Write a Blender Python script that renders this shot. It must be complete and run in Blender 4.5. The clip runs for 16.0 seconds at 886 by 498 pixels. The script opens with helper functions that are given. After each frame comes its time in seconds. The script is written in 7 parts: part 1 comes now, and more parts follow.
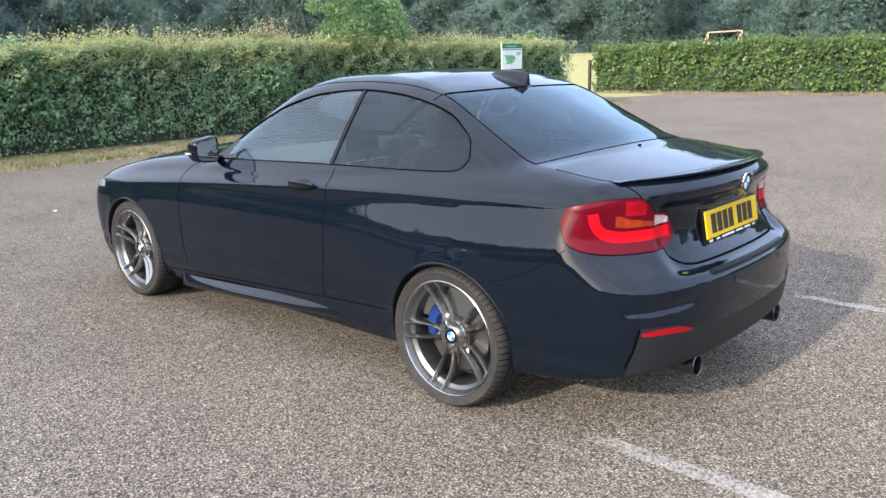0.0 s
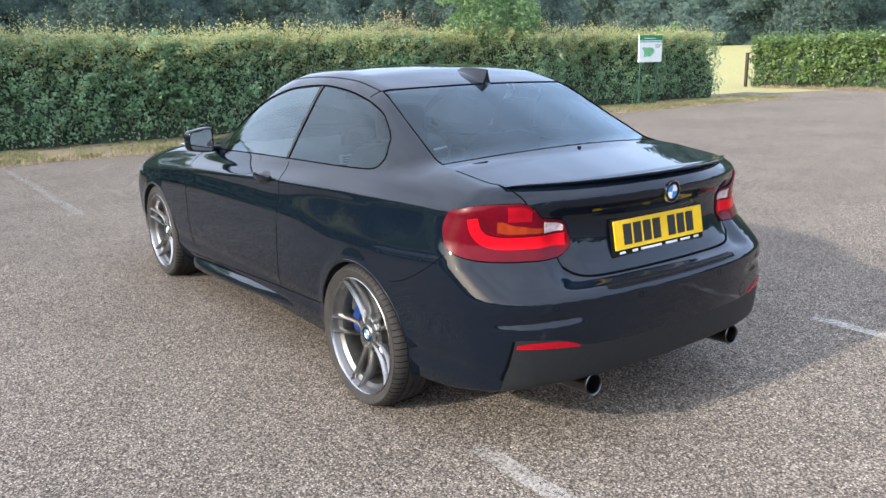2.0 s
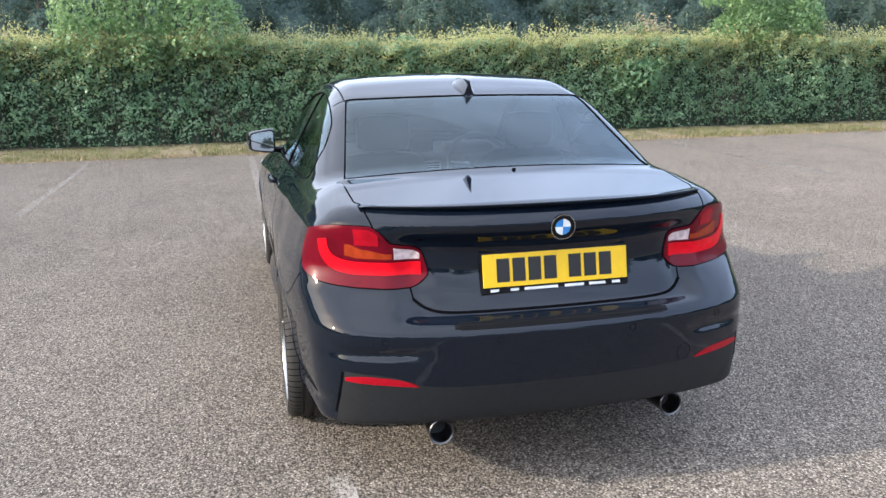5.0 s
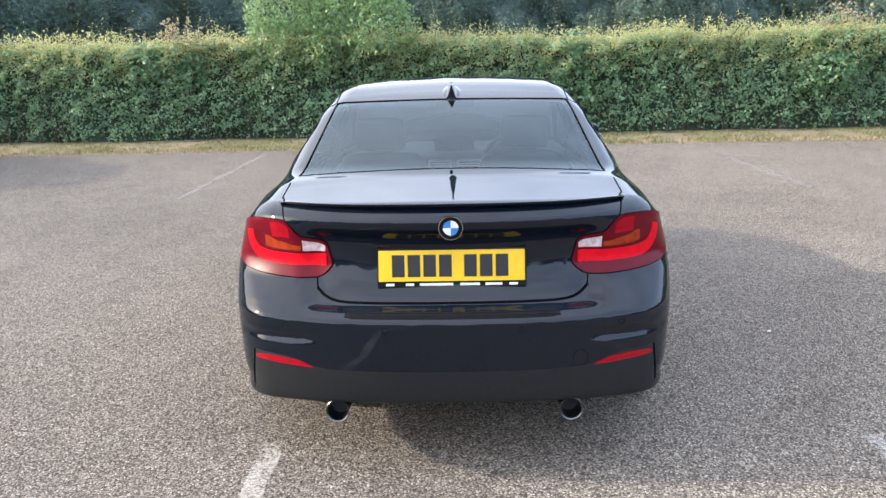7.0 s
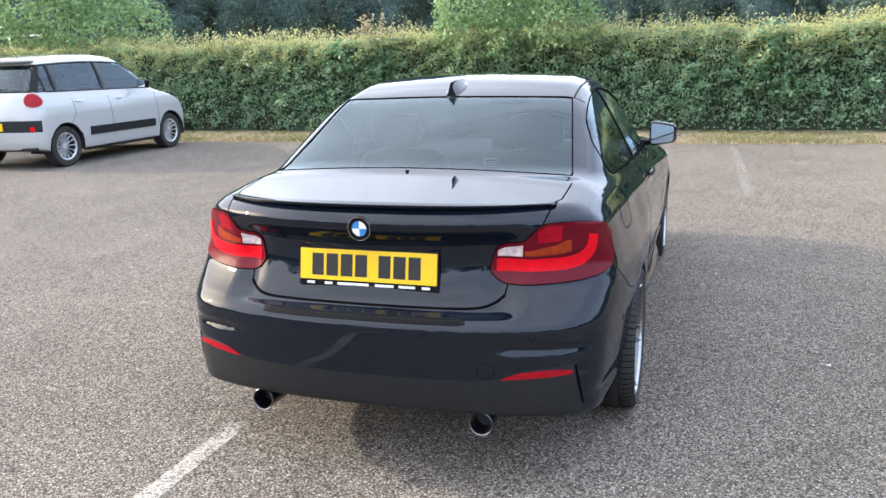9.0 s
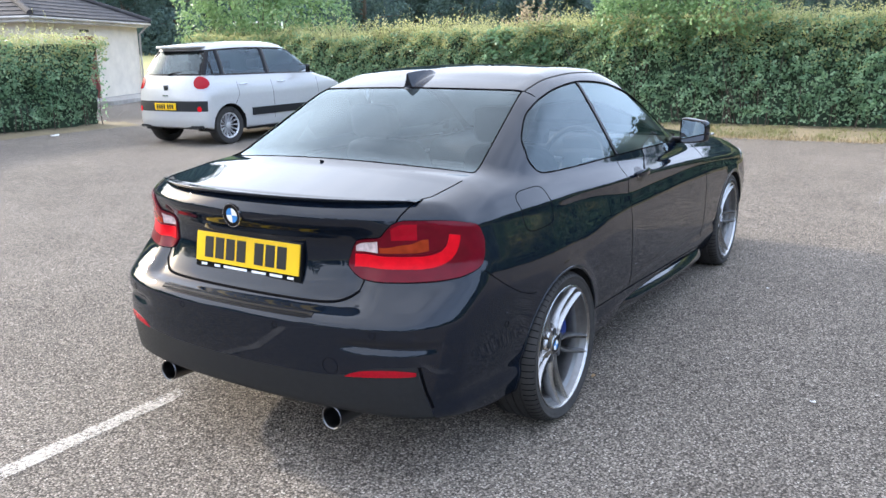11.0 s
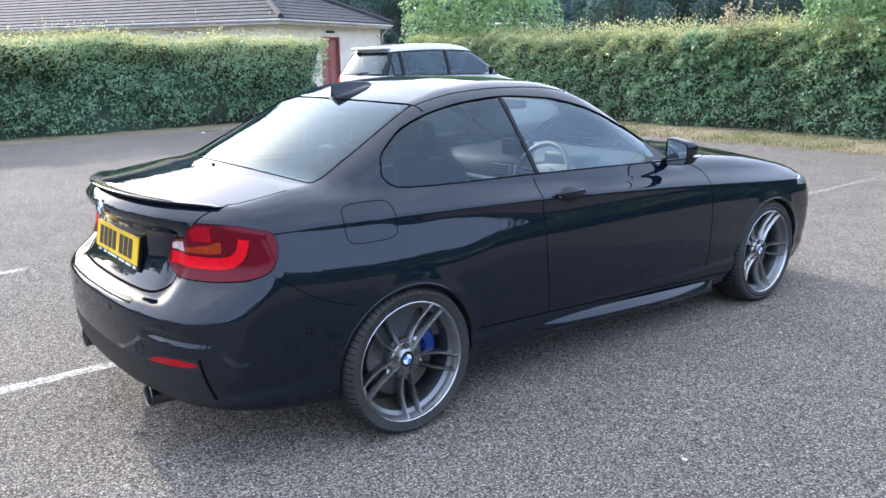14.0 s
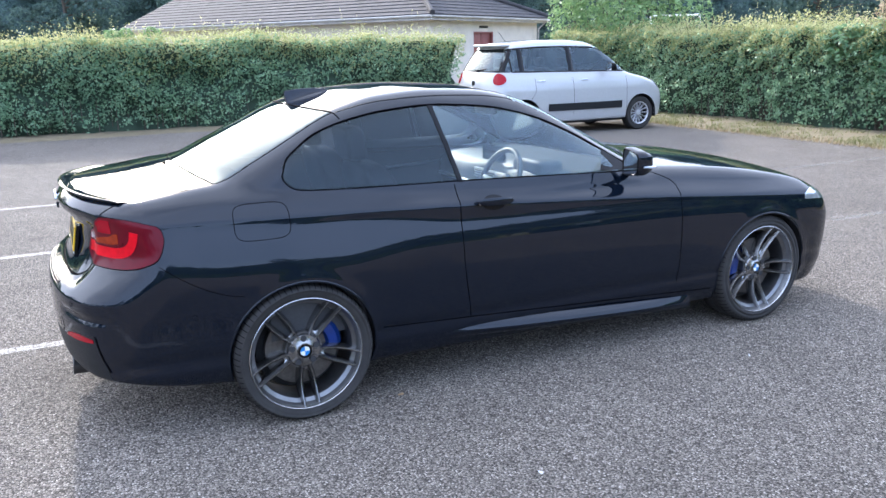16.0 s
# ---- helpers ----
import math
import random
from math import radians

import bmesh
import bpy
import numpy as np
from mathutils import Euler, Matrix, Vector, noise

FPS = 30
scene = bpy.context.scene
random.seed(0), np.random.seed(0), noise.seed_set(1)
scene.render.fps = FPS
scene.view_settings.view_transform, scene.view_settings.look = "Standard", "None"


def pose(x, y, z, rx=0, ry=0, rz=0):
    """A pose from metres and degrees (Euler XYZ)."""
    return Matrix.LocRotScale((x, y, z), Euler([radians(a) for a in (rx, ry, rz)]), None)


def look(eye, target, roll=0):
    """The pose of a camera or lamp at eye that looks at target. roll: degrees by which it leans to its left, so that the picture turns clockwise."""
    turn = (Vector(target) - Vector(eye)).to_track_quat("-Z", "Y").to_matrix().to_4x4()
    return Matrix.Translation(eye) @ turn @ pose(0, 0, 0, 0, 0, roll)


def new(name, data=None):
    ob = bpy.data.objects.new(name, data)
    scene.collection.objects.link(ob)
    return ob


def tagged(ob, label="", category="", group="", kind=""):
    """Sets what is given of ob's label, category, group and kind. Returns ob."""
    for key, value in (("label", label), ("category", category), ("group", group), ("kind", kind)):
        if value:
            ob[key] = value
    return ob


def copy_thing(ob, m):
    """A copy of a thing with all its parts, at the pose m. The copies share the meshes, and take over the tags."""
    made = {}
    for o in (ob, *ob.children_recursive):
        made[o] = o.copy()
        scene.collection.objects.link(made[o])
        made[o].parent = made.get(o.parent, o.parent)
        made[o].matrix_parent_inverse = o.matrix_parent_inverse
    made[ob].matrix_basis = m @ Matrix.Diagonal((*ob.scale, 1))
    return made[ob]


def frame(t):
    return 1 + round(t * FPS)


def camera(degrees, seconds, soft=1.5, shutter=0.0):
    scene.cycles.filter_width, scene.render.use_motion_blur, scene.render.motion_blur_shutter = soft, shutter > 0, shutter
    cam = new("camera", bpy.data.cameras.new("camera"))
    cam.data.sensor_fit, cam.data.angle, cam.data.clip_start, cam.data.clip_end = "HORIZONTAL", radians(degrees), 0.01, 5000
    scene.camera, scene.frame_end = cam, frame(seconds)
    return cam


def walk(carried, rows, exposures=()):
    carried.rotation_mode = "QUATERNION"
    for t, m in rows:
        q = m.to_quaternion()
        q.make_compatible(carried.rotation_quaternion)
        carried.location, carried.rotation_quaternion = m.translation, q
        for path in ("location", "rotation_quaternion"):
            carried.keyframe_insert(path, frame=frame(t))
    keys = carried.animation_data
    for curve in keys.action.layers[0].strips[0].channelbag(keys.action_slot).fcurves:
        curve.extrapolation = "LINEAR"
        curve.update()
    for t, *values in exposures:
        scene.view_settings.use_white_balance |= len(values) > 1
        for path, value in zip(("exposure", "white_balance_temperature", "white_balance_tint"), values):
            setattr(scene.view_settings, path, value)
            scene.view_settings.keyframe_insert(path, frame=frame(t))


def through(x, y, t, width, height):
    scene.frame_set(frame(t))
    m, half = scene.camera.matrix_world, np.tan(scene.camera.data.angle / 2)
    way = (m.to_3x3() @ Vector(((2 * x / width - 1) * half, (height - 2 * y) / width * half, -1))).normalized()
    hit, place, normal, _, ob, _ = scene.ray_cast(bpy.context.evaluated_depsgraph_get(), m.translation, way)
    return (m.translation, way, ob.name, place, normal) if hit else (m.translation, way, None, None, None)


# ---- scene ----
cam = camera(58.0, 16.0, 1.5)
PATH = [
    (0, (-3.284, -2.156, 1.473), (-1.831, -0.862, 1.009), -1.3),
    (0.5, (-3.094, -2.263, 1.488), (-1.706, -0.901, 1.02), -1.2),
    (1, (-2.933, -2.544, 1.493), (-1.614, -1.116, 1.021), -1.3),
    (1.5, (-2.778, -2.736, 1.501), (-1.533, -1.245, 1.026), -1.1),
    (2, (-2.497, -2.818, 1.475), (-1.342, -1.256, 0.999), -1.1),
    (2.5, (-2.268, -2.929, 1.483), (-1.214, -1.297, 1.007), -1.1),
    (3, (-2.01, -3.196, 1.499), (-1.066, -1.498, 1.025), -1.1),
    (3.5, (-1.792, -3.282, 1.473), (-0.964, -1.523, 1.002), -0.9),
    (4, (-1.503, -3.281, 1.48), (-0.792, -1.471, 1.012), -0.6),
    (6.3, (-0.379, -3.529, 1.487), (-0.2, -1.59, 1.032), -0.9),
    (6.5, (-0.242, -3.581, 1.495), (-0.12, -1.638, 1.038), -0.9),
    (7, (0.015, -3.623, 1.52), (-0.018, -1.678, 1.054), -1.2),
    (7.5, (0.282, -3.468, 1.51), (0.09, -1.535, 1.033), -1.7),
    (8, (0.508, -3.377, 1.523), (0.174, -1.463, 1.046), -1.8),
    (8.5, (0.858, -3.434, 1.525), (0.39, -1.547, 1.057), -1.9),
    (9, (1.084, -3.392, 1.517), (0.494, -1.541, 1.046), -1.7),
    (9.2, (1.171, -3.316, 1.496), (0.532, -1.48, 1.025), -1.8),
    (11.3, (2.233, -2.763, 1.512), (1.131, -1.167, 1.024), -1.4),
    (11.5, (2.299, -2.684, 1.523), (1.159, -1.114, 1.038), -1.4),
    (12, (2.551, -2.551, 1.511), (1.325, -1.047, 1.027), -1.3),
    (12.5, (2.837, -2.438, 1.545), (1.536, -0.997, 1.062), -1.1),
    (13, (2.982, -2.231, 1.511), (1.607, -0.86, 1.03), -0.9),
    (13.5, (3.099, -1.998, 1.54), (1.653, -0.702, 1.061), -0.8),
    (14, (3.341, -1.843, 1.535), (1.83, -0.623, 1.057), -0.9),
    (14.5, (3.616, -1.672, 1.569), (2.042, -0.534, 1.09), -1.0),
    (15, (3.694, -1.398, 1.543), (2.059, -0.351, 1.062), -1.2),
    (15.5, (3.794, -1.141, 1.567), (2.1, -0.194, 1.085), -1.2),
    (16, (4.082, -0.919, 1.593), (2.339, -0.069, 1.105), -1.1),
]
EXPOSURES = [(0, 1.10, 6430, 10), (4.2, 1.19, 6480, 10), (7, 1.42, 6650, 10), (9, 1.52, 6680, 9), (12.5, 1.49, 6200, 10), (14.5, 1.51, 6020, 11), (16, 1.53, 5900, 12)]
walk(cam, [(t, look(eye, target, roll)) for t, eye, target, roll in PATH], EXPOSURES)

# ---- light: low hazy sun from the car's left, pale sky ----
SUN_YAW, SUN_UP = 90.0, 24.0
to_sun = Vector((-math.sin(radians(SUN_YAW)) * math.cos(radians(SUN_UP)),
                 math.cos(radians(SUN_YAW)) * math.cos(radians(SUN_UP)), math.sin(radians(SUN_UP))))
world = bpy.data.worlds.new("world")
scene.world = world
world.use_nodes = True
wn, wl = world.node_tree.nodes, world.node_tree.links
sky = wn.new("ShaderNodeTexSky")
sky.sky_type = "NISHITA"
sky.sun_disc = False
sky.sun_elevation = radians(SUN_UP)
sky.sun_rotation = math.atan2(to_sun.x, to_sun.y)
sky.air_density, sky.dust_density, sky.ozone_density = 1.0, 1.3, 1.0
cloud_at = wn.new("ShaderNodeTexCoord")
cloud_map = wn.new("ShaderNodeMapping")
cloud_map.inputs["Scale"].default_value = (1.0, 1.0, 3.0)
cloud = wn.new("ShaderNodeTexNoise")
cloud.inputs["Scale"].default_value, cloud.inputs["Detail"].default_value, cloud.inputs["Roughness"].default_value = 2.2, 6.0, 0.6
cloud_ramp = wn.new("ShaderNodeValToRGB")
cloud_ramp.color_ramp.elements[0].position, cloud_ramp.color_ramp.elements[1].position = 0.20, 0.60
cloud_ramp.color_ramp.elements[0].color = (0.40, 0.40, 0.40, 1)
cloud_ramp.color_ramp.elements[1].color = (0.88, 0.88, 0.88, 1)
veil = wn.new("ShaderNodeMixRGB")
veil.blend_type = "LIGHTEN"
haze_dot = wn.new("ShaderNodeVectorMath")
haze_dot.operation = "DOT_PRODUCT"
haze_dot.inputs[1].default_value = to_sun
haze_ramp = wn.new("ShaderNodeValToRGB")
haze_ramp.color_ramp.interpolation = "EASE"
haze_ramp.color_ramp.elements[0].position, haze_ramp.color_ramp.elements[1].position = 0.15, 0.95
haze_ramp.color_ramp.elements[0].color, haze_ramp.color_ramp.elements[1].color = (0.41, 0.49, 0.63, 1), (0.68, 0.68, 0.69, 1)
haze_at = wn.new("ShaderNodeMath")
haze_at.operation = "MULTIPLY_ADD"
haze_at.inputs[1].default_value, haze_at.inputs[2].default_value = 0.5, 0.5
haze = wn.new("ShaderNodeMixRGB")
haze.blend_type = "MULTIPLY"
haze.inputs["Fac"].default_value = 1.0
haze.inputs["Color2"].default_value = (12.4, 13.1, 14.7, 1)
wl.new(cloud_at.outputs["Generated"], haze_dot.inputs[0])
wl.new(haze_dot.outputs["Value"], haze_at.inputs[0])
wl.new(haze_at.outputs[0], haze_ramp.inputs["Fac"])
wl.new(haze_ramp.outputs["Color"], haze.inputs["Color1"])
wl.new(haze.outputs["Color"], veil.inputs["Color2"])
wl.new(cloud_at.outputs["Generated"], cloud_map.inputs["Vector"])
wl.new(cloud_map.outputs["Vector"], cloud.inputs["Vector"])
wl.new(cloud.outputs["Fac"], cloud_ramp.inputs["Fac"])
wl.new(cloud_ramp.outputs["Color"], veil.inputs["Fac"])
wl.new(sky.outputs["Color"], veil.inputs["Color1"])
wl.new(veil.outputs["Color"], wn["Background"].inputs["Color"])
wn["Background"].inputs["Strength"].default_value = 0.15
sun = new("sun", bpy.data.lights.new("sun", "SUN"))
sun.data.energy, sun.data.angle, sun.data.color = 2.5, radians(1.5), (1.0, 0.92, 0.80)
sun.matrix_world = look((-30, 2, 15), Vector((-30, 2, 15)) - to_sun)

# ---- materials ----
class Nodes:
    """A small writer of node materials."""

    def __init__(self, name):
        self.mat = bpy.data.materials.new(name)
        self.mat.use_nodes = True
        self.n, self.l = self.mat.node_tree.nodes, self.mat.node_tree.links
        self.bsdf = self.n["Principled BSDF"]
        self.at = None

    def put(self, node, socket, value):
        inp = node.inputs[socket]
        if isinstance(value, bpy.types.NodeSocket):
            self.l.new(value, inp)
        elif isinstance(value, tuple) and len(value) == 3 and inp.type == "RGBA":
            inp.default_value = (*value, 1)
        else:
            inp.default_value = value

    def set(self, **values):
        for key, value in values.items():
            self.put(self.bsdf, key.replace("_", " "), value)
        return self

    def where(self):
        if self.at is None:
            self.at = self.n.new("ShaderNodeTexCoord").outputs["Object"]
        return self.at

    def noise(self, scale, detail=4.0, rough=0.55, vector=None):
        t = self.n.new("ShaderNodeTexNoise")
        self.put(t, "Vector", vector or self.where())
        self.put(t, "Scale", scale), self.put(t, "Detail", detail), self.put(t, "Roughness", rough)
        return t.outputs["Fac"]

    def voronoi(self, scale, out="Distance", feature="F1", vector=None):
        t = self.n.new("ShaderNodeTexVoronoi")
        t.feature = feature
        self.put(t, "Vector", vector or self.where())
        self.put(t, "Scale", scale)
        return t.outputs[out]

    def ramp(self, fac, *stops):
        r = self.n.new("ShaderNodeValToRGB")
        e = r.color_ramp.elements
        while len(e) < len(stops):
            e.new(0.5)
        for k, (p, c) in zip(e, stops):
            k.position, k.color = p, (*c, 1) if isinstance(c, tuple) else (c, c, c, 1)
        self.put(r, "Fac", fac)
        return r.outputs["Color"]

    def mix(self, fac, a, b, how="MIX"):
        m = self.n.new("ShaderNodeMixRGB")
        m.blend_type = how
        self.put(m, "Fac", fac), self.put(m, "Color1", a), self.put(m, "Color2", b)
        return m.outputs["Color"]

    def math(self, how, a, b=0.0):
        m = self.n.new("ShaderNodeMath")
        m.operation = how
        self.put(m, 0, a), self.put(m, 1, b)
        return m.outputs[0]

    def random(self, island=True):
        return self.n.new("ShaderNodeNewGeometry").outputs["Random Per Island"] if island else self.n.new("ShaderNodeObjectInfo").outputs["Random"]

    def bump(self, height, strength, distance):
        b = self.n.new("ShaderNodeBump")
        self.put(b, "Height", height), self.put(b, "Strength", strength), self.put(b, "Distance", distance)
        self.put(self.bsdf, "Normal", b.outputs["Normal"])
        return self


def leaf_material(name, dark, mid, light, through=0.35, gloss=0.45):
    m = Nodes(name)
    patch = m.math("ADD", m.math("MULTIPLY", m.noise(1.1, 2.0), 0.5), m.math("MULTIPLY", m.noise(3.2, 2.0), 0.5))
    tone = m.math("ADD", m.math("MULTIPLY", m.random(), 0.55), m.math("MULTIPLY", patch, 0.72))
    colour = m.ramp(tone, (0.15, dark), (0.55, mid), (0.95, light))
    m.set(Base_Color=colour, Roughness=gloss)
    trans = m.n.new("ShaderNodeBsdfTranslucent")
    m.put(trans, "Color", m.mix(0.5, colour, light))
    both = m.n.new("ShaderNodeMixShader")
    m.put(both, "Fac", through)
    m.l.new(m.bsdf.outputs[0], both.inputs[1]), m.l.new(trans.outputs[0], both.inputs[2])
    m.l.new(both.outputs[0], m.n["Material Output"].inputs["Surface"])
    return m.mat


def plain(name, colour, rough=0.5, metal=0.0, vary=0.12, scale=30.0, bump=0.0, **more):
    """A surface of one paint or stuff, with slight mottling."""
    m = Nodes(name)
    tone = m.noise(scale, 3.0)
    lo = tuple(c * (1 - vary) for c in colour)
    hi = tuple(min(1.0, c * (1 + vary)) for c in colour)
    m.set(Base_Color=m.ramp(tone, (0.3, lo), (0.7, hi)), Roughness=rough, Metallic=metal, **more)
    if bump:
        m.bump(m.noise(scale * 4, 4.0), bump, 0.01)
    return m.mat


# asphalt: coarse pale chippings in a weathered binder
def make_asphalt():
    m = Nodes("asphalt")
    cell = m.voronoi(112.0, "Color")
    dist = m.voronoi(112.0, "Distance")
    fine = m.voronoi(270.0, "Color")
    grey = m.ramp(cell, (0.0, (0.085, 0.073, 0.062)), (0.30, (0.222, 0.190, 0.157)), (0.66, (0.355, 0.306, 0.254)), (0.86, (0.53, 0.465, 0.392)), (1.0, (0.76, 0.69, 0.60)))
    fines = m.ramp(fine, (0.0, (0.045, 0.039, 0.033)), (0.6, (0.185, 0.159, 0.132)), (1.0, (0.44, 0.39, 0.33)))
    col = m.mix(m.ramp(dist, (0.34, 0.05), (0.66, 0.95)), grey, fines)
    col = m.mix(1.0, col, m.ramp(dist, (0.42, 1.0), (0.74, 0.50)), "MULTIPLY")
    big = m.noise(0.35, 5.0, 0.6)
    mid = m.noise(2.3, 5.0, 0.65)
    small = m.noise(26.0, 5.0, 0.75)
    col = m.mix(1.0, col, m.ramp(big, (0.3, 0.80), (0.7, 1.04)), "MULTIPLY")
    col = m.mix(1.0, col, m.ramp(mid, (0.25, 0.86), (0.75, 1.12)), "MULTIPLY")
    col = m.mix(1.0, col, m.ramp(small, (0.25, 0.66), (0.75, 1.30)), "MULTIPLY")
    stain = m.ramp(m.noise(0.9, 6.0, 0.7), (0.62, 0.0), (0.72, 0.5))
    col = m.mix(stain, col, m.mix(1.0, col, (0.70, 0.68, 0.66), "MULTIPLY"))
    m.set(Base_Color=col, Roughness=m.ramp(cell, (0, 0.8), (1, 0.98)), Specular_IOR_Level=0.09, Diffuse_Roughness=0.4)
    h = m.math("ADD", m.math("MULTIPLY", dist, -1.0), m.math("MULTIPLY", fine, 0.5))
    m.bump(h, 1.0, 0.0060)
    return m.mat


ASPHALT = make_asphalt()


def make_line_paint(name, worn, white=1.0, cover=0.92):
    """Thin paint on the chippings; where it has worn off, the asphalt below shows."""
    m = Nodes(name)
    wear = m.math("ADD", m.math("MULTIPLY", m.noise(60.0, 6.0, 0.75), 0.62), m.math("MULTIPLY", m.noise(3.0, 4.0), 0.42))
    side = m.n.new("ShaderNodeSeparateXYZ")
    m.l.new(m.where(), side.inputs[0])
    edge = m.math("MULTIPLY", m.math("SUBTRACT", m.math("ABSOLUTE", side.outputs[0]), 0.040), -9.0)
    wear = m.math("ADD", wear, m.math("MINIMUM", edge, 0.0))
    chip = m.voronoi(112.0, "Color")
    paint = m.ramp(chip, (0.0, (0.27 * white, 0.245 * white, 0.215 * white)), (1.0, (0.62 * white, 0.57 * white, 0.505 * white)))
    m.set(Base_Color=paint, Roughness=0.85)
    m.bump(m.voronoi(112.0), 0.7, 0.006)
    bare = m.n.new("ShaderNodeBsdfTransparent")
    both = m.n.new("ShaderNodeMixShader")
    m.put(both, "Fac", m.ramp(wear, (worn, 0.0), (worn + 0.09, cover)))
    m.l.new(bare.outputs[0], both.inputs[1]), m.l.new(m.bsdf.outputs[0], both.inputs[2])
    m.l.new(both.outputs[0], m.n["Material Output"].inputs["Surface"])
    return m.mat


LINE_PAINT = make_line_paint("worn_white_paint", 0.44, 0.80)
FAINT_PAINT = make_line_paint("nearly_gone_white_paint", 0.38, 0.72, 0.30)


def make_soil(name, a, b, c):
    m = Nodes(name)
    col = m.ramp(m.noise(3.0, 6.0, 0.7), (0.3, a), (0.5, b), (0.72, c))
    m.set(Base_Color=m.mix(0.5, col, m.ramp(m.noise(60, 4.0), (0.3, a), (0.7, c))), Roughness=0.95)
    m.bump(m.noise(45, 5.0), 0.6, 0.03)
    return m.mat


SOIL = make_soil("dry_verge_soil", (0.10, 0.080, 0.045), (0.18, 0.145, 0.085), (0.30, 0.235, 0.145))
FIELD = make_soil("dry_field", (0.24, 0.24, 0.08), (0.34, 0.31, 0.12), (0.42, 0.37, 0.17))
STRAW = leaf_material("straw_grass", (0.15, 0.115, 0.06), (0.27, 0.205, 0.115), (0.42, 0.34, 0.21), 0.25, 0.7)
GRASS = leaf_material("dry_green_grass", (0.075, 0.10, 0.034), (0.15, 0.165, 0.062), (0.28, 0.26, 0.12), 0.3, 0.6)
HEDGE_LEAF = leaf_material("hedge_leaf", (0.036, 0.086, 0.055), (0.132, 0.252, 0.143), (0.38, 0.53, 0.31), 0.5, 0.36)
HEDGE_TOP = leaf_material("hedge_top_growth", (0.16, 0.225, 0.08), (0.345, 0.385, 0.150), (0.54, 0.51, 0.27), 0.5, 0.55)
IVY_LEAF = leaf_material("ivy_leaf", (0.035, 0.075, 0.02), (0.075, 0.14, 0.035), (0.20, 0.28, 0.08), 0.3, 0.35)
BUSH_LEAF = leaf_material("bush_leaf", (0.058, 0.120, 0.052), (0.140, 0.255, 0.105), (0.29, 0.42, 0.19), 0.45)
HAZEL_LEAF = leaf_material("hazel_leaf", (0.045, 0.110, 0.058), (0.105, 0.215, 0.105), (0.24, 0.37, 0.19), 0.45, 0.4)
RED_LEAF = leaf_material("young_red_leaf", (0.17, 0.22, 0.10), (0.31, 0.29, 0.16), (0.47, 0.36, 0.25), 0.45)
# far leaves: the bluish haze of distance is mixed into their green
HAZY_TREE_LEAF = leaf_material("hazy_tree_leaf", (0.038, 0.071, 0.071), (0.071, 0.122, 0.113), (0.128, 0.190, 0.158), 0.45, 0.85)
# near-black green that stands in for the shade deep inside a hedge
CORE = make_soil("hedge_inner_shade", (0.020, 0.038, 0.024), (0.036, 0.062, 0.038), (0.055, 0.085, 0.050))
# core of the woods: shade and distance haze both put into the colour
WOOD_CORE = make_soil("wood_shade_and_haze", (0.034, 0.060, 0.060), (0.062, 0.102, 0.096), (0.100, 0.150, 0.132))
BARK = make_soil("bark", (0.05, 0.04, 0.03), (0.10, 0.08, 0.06), (0.17, 0.14, 0.11))

# ---- mesh helpers ----
rng = np.random.default_rng(7)


def mesh_of(name, verts, faces, material, smooth=False):
    """A mesh from arrays; faces all of one size."""
    verts, faces = np.asarray(verts, np.float32), np.asarray(faces, np.int32)
    me = bpy.data.meshes.new(name)
    me.vertices.add(len(verts))
    me.vertices.foreach_set("co", verts.ravel())
    k = faces.shape[1]
    me.loops.add(faces.size)
    me.loops.foreach_set("vertex_index", faces.ravel())
    me.polygons.add(len(faces))
    me.polygons.foreach_set("loop_start", np.arange(len(faces), dtype=np.int32) * k)
    me.update(calc_edges=True)
    me.validate()
    me.polygons.foreach_set("use_smooth", np.full(len(me.polygons), smooth))
    if material:
        me.materials.append(material)
    return me


def part(name, bm, material, parent=None, label="", smooth=True):
    """Links a bmesh or a mesh as ONE object under a thing or a part."""
    if isinstance(bm, bmesh.types.BMesh):
        me = bpy.data.meshes.new(name)
        bmesh.ops.recalc_face_normals(bm, faces=bm.faces)
        bm.to_mesh(me)
        bm.free()
        me.polygons.foreach_set("use_smooth", np.full(len(me.polygons), smooth))
        if smooth:
            me.set_sharp_from_angle(angle=radians(38))
        me.materials.append(material)
    else:
        me = bm
    ob = new(name, me)
    if parent is not None:
        ob.parent = parent
    return tagged(ob, label)


def thing(name, label, category, group="", kind="", at=None):
    ob = tagged(new(name), label, category, group, kind)
    ob.empty_display_size = 0.1
    if at is not None:
        ob.matrix_basis = at
    return ob


def box(x0, x1, y0, y1, z0, z1, bevel=0.0, bm=None):
    bm = bm or bmesh.new()
    made = bmesh.ops.create_cube(bm, size=1.0, matrix=Matrix.LocRotScale(((x0 + x1) / 2, (y0 + y1) / 2, (z0 + z1) / 2), None, (x1 - x0, y1 - y0, z1 - z0)))
    if bevel:
        edges = list({e for v in made["verts"] for e in v.link_edges})
        bmesh.ops.bevel(bm, geom=edges, offset=bevel, segments=2, affect="EDGES", profile=0.6)
    return bm


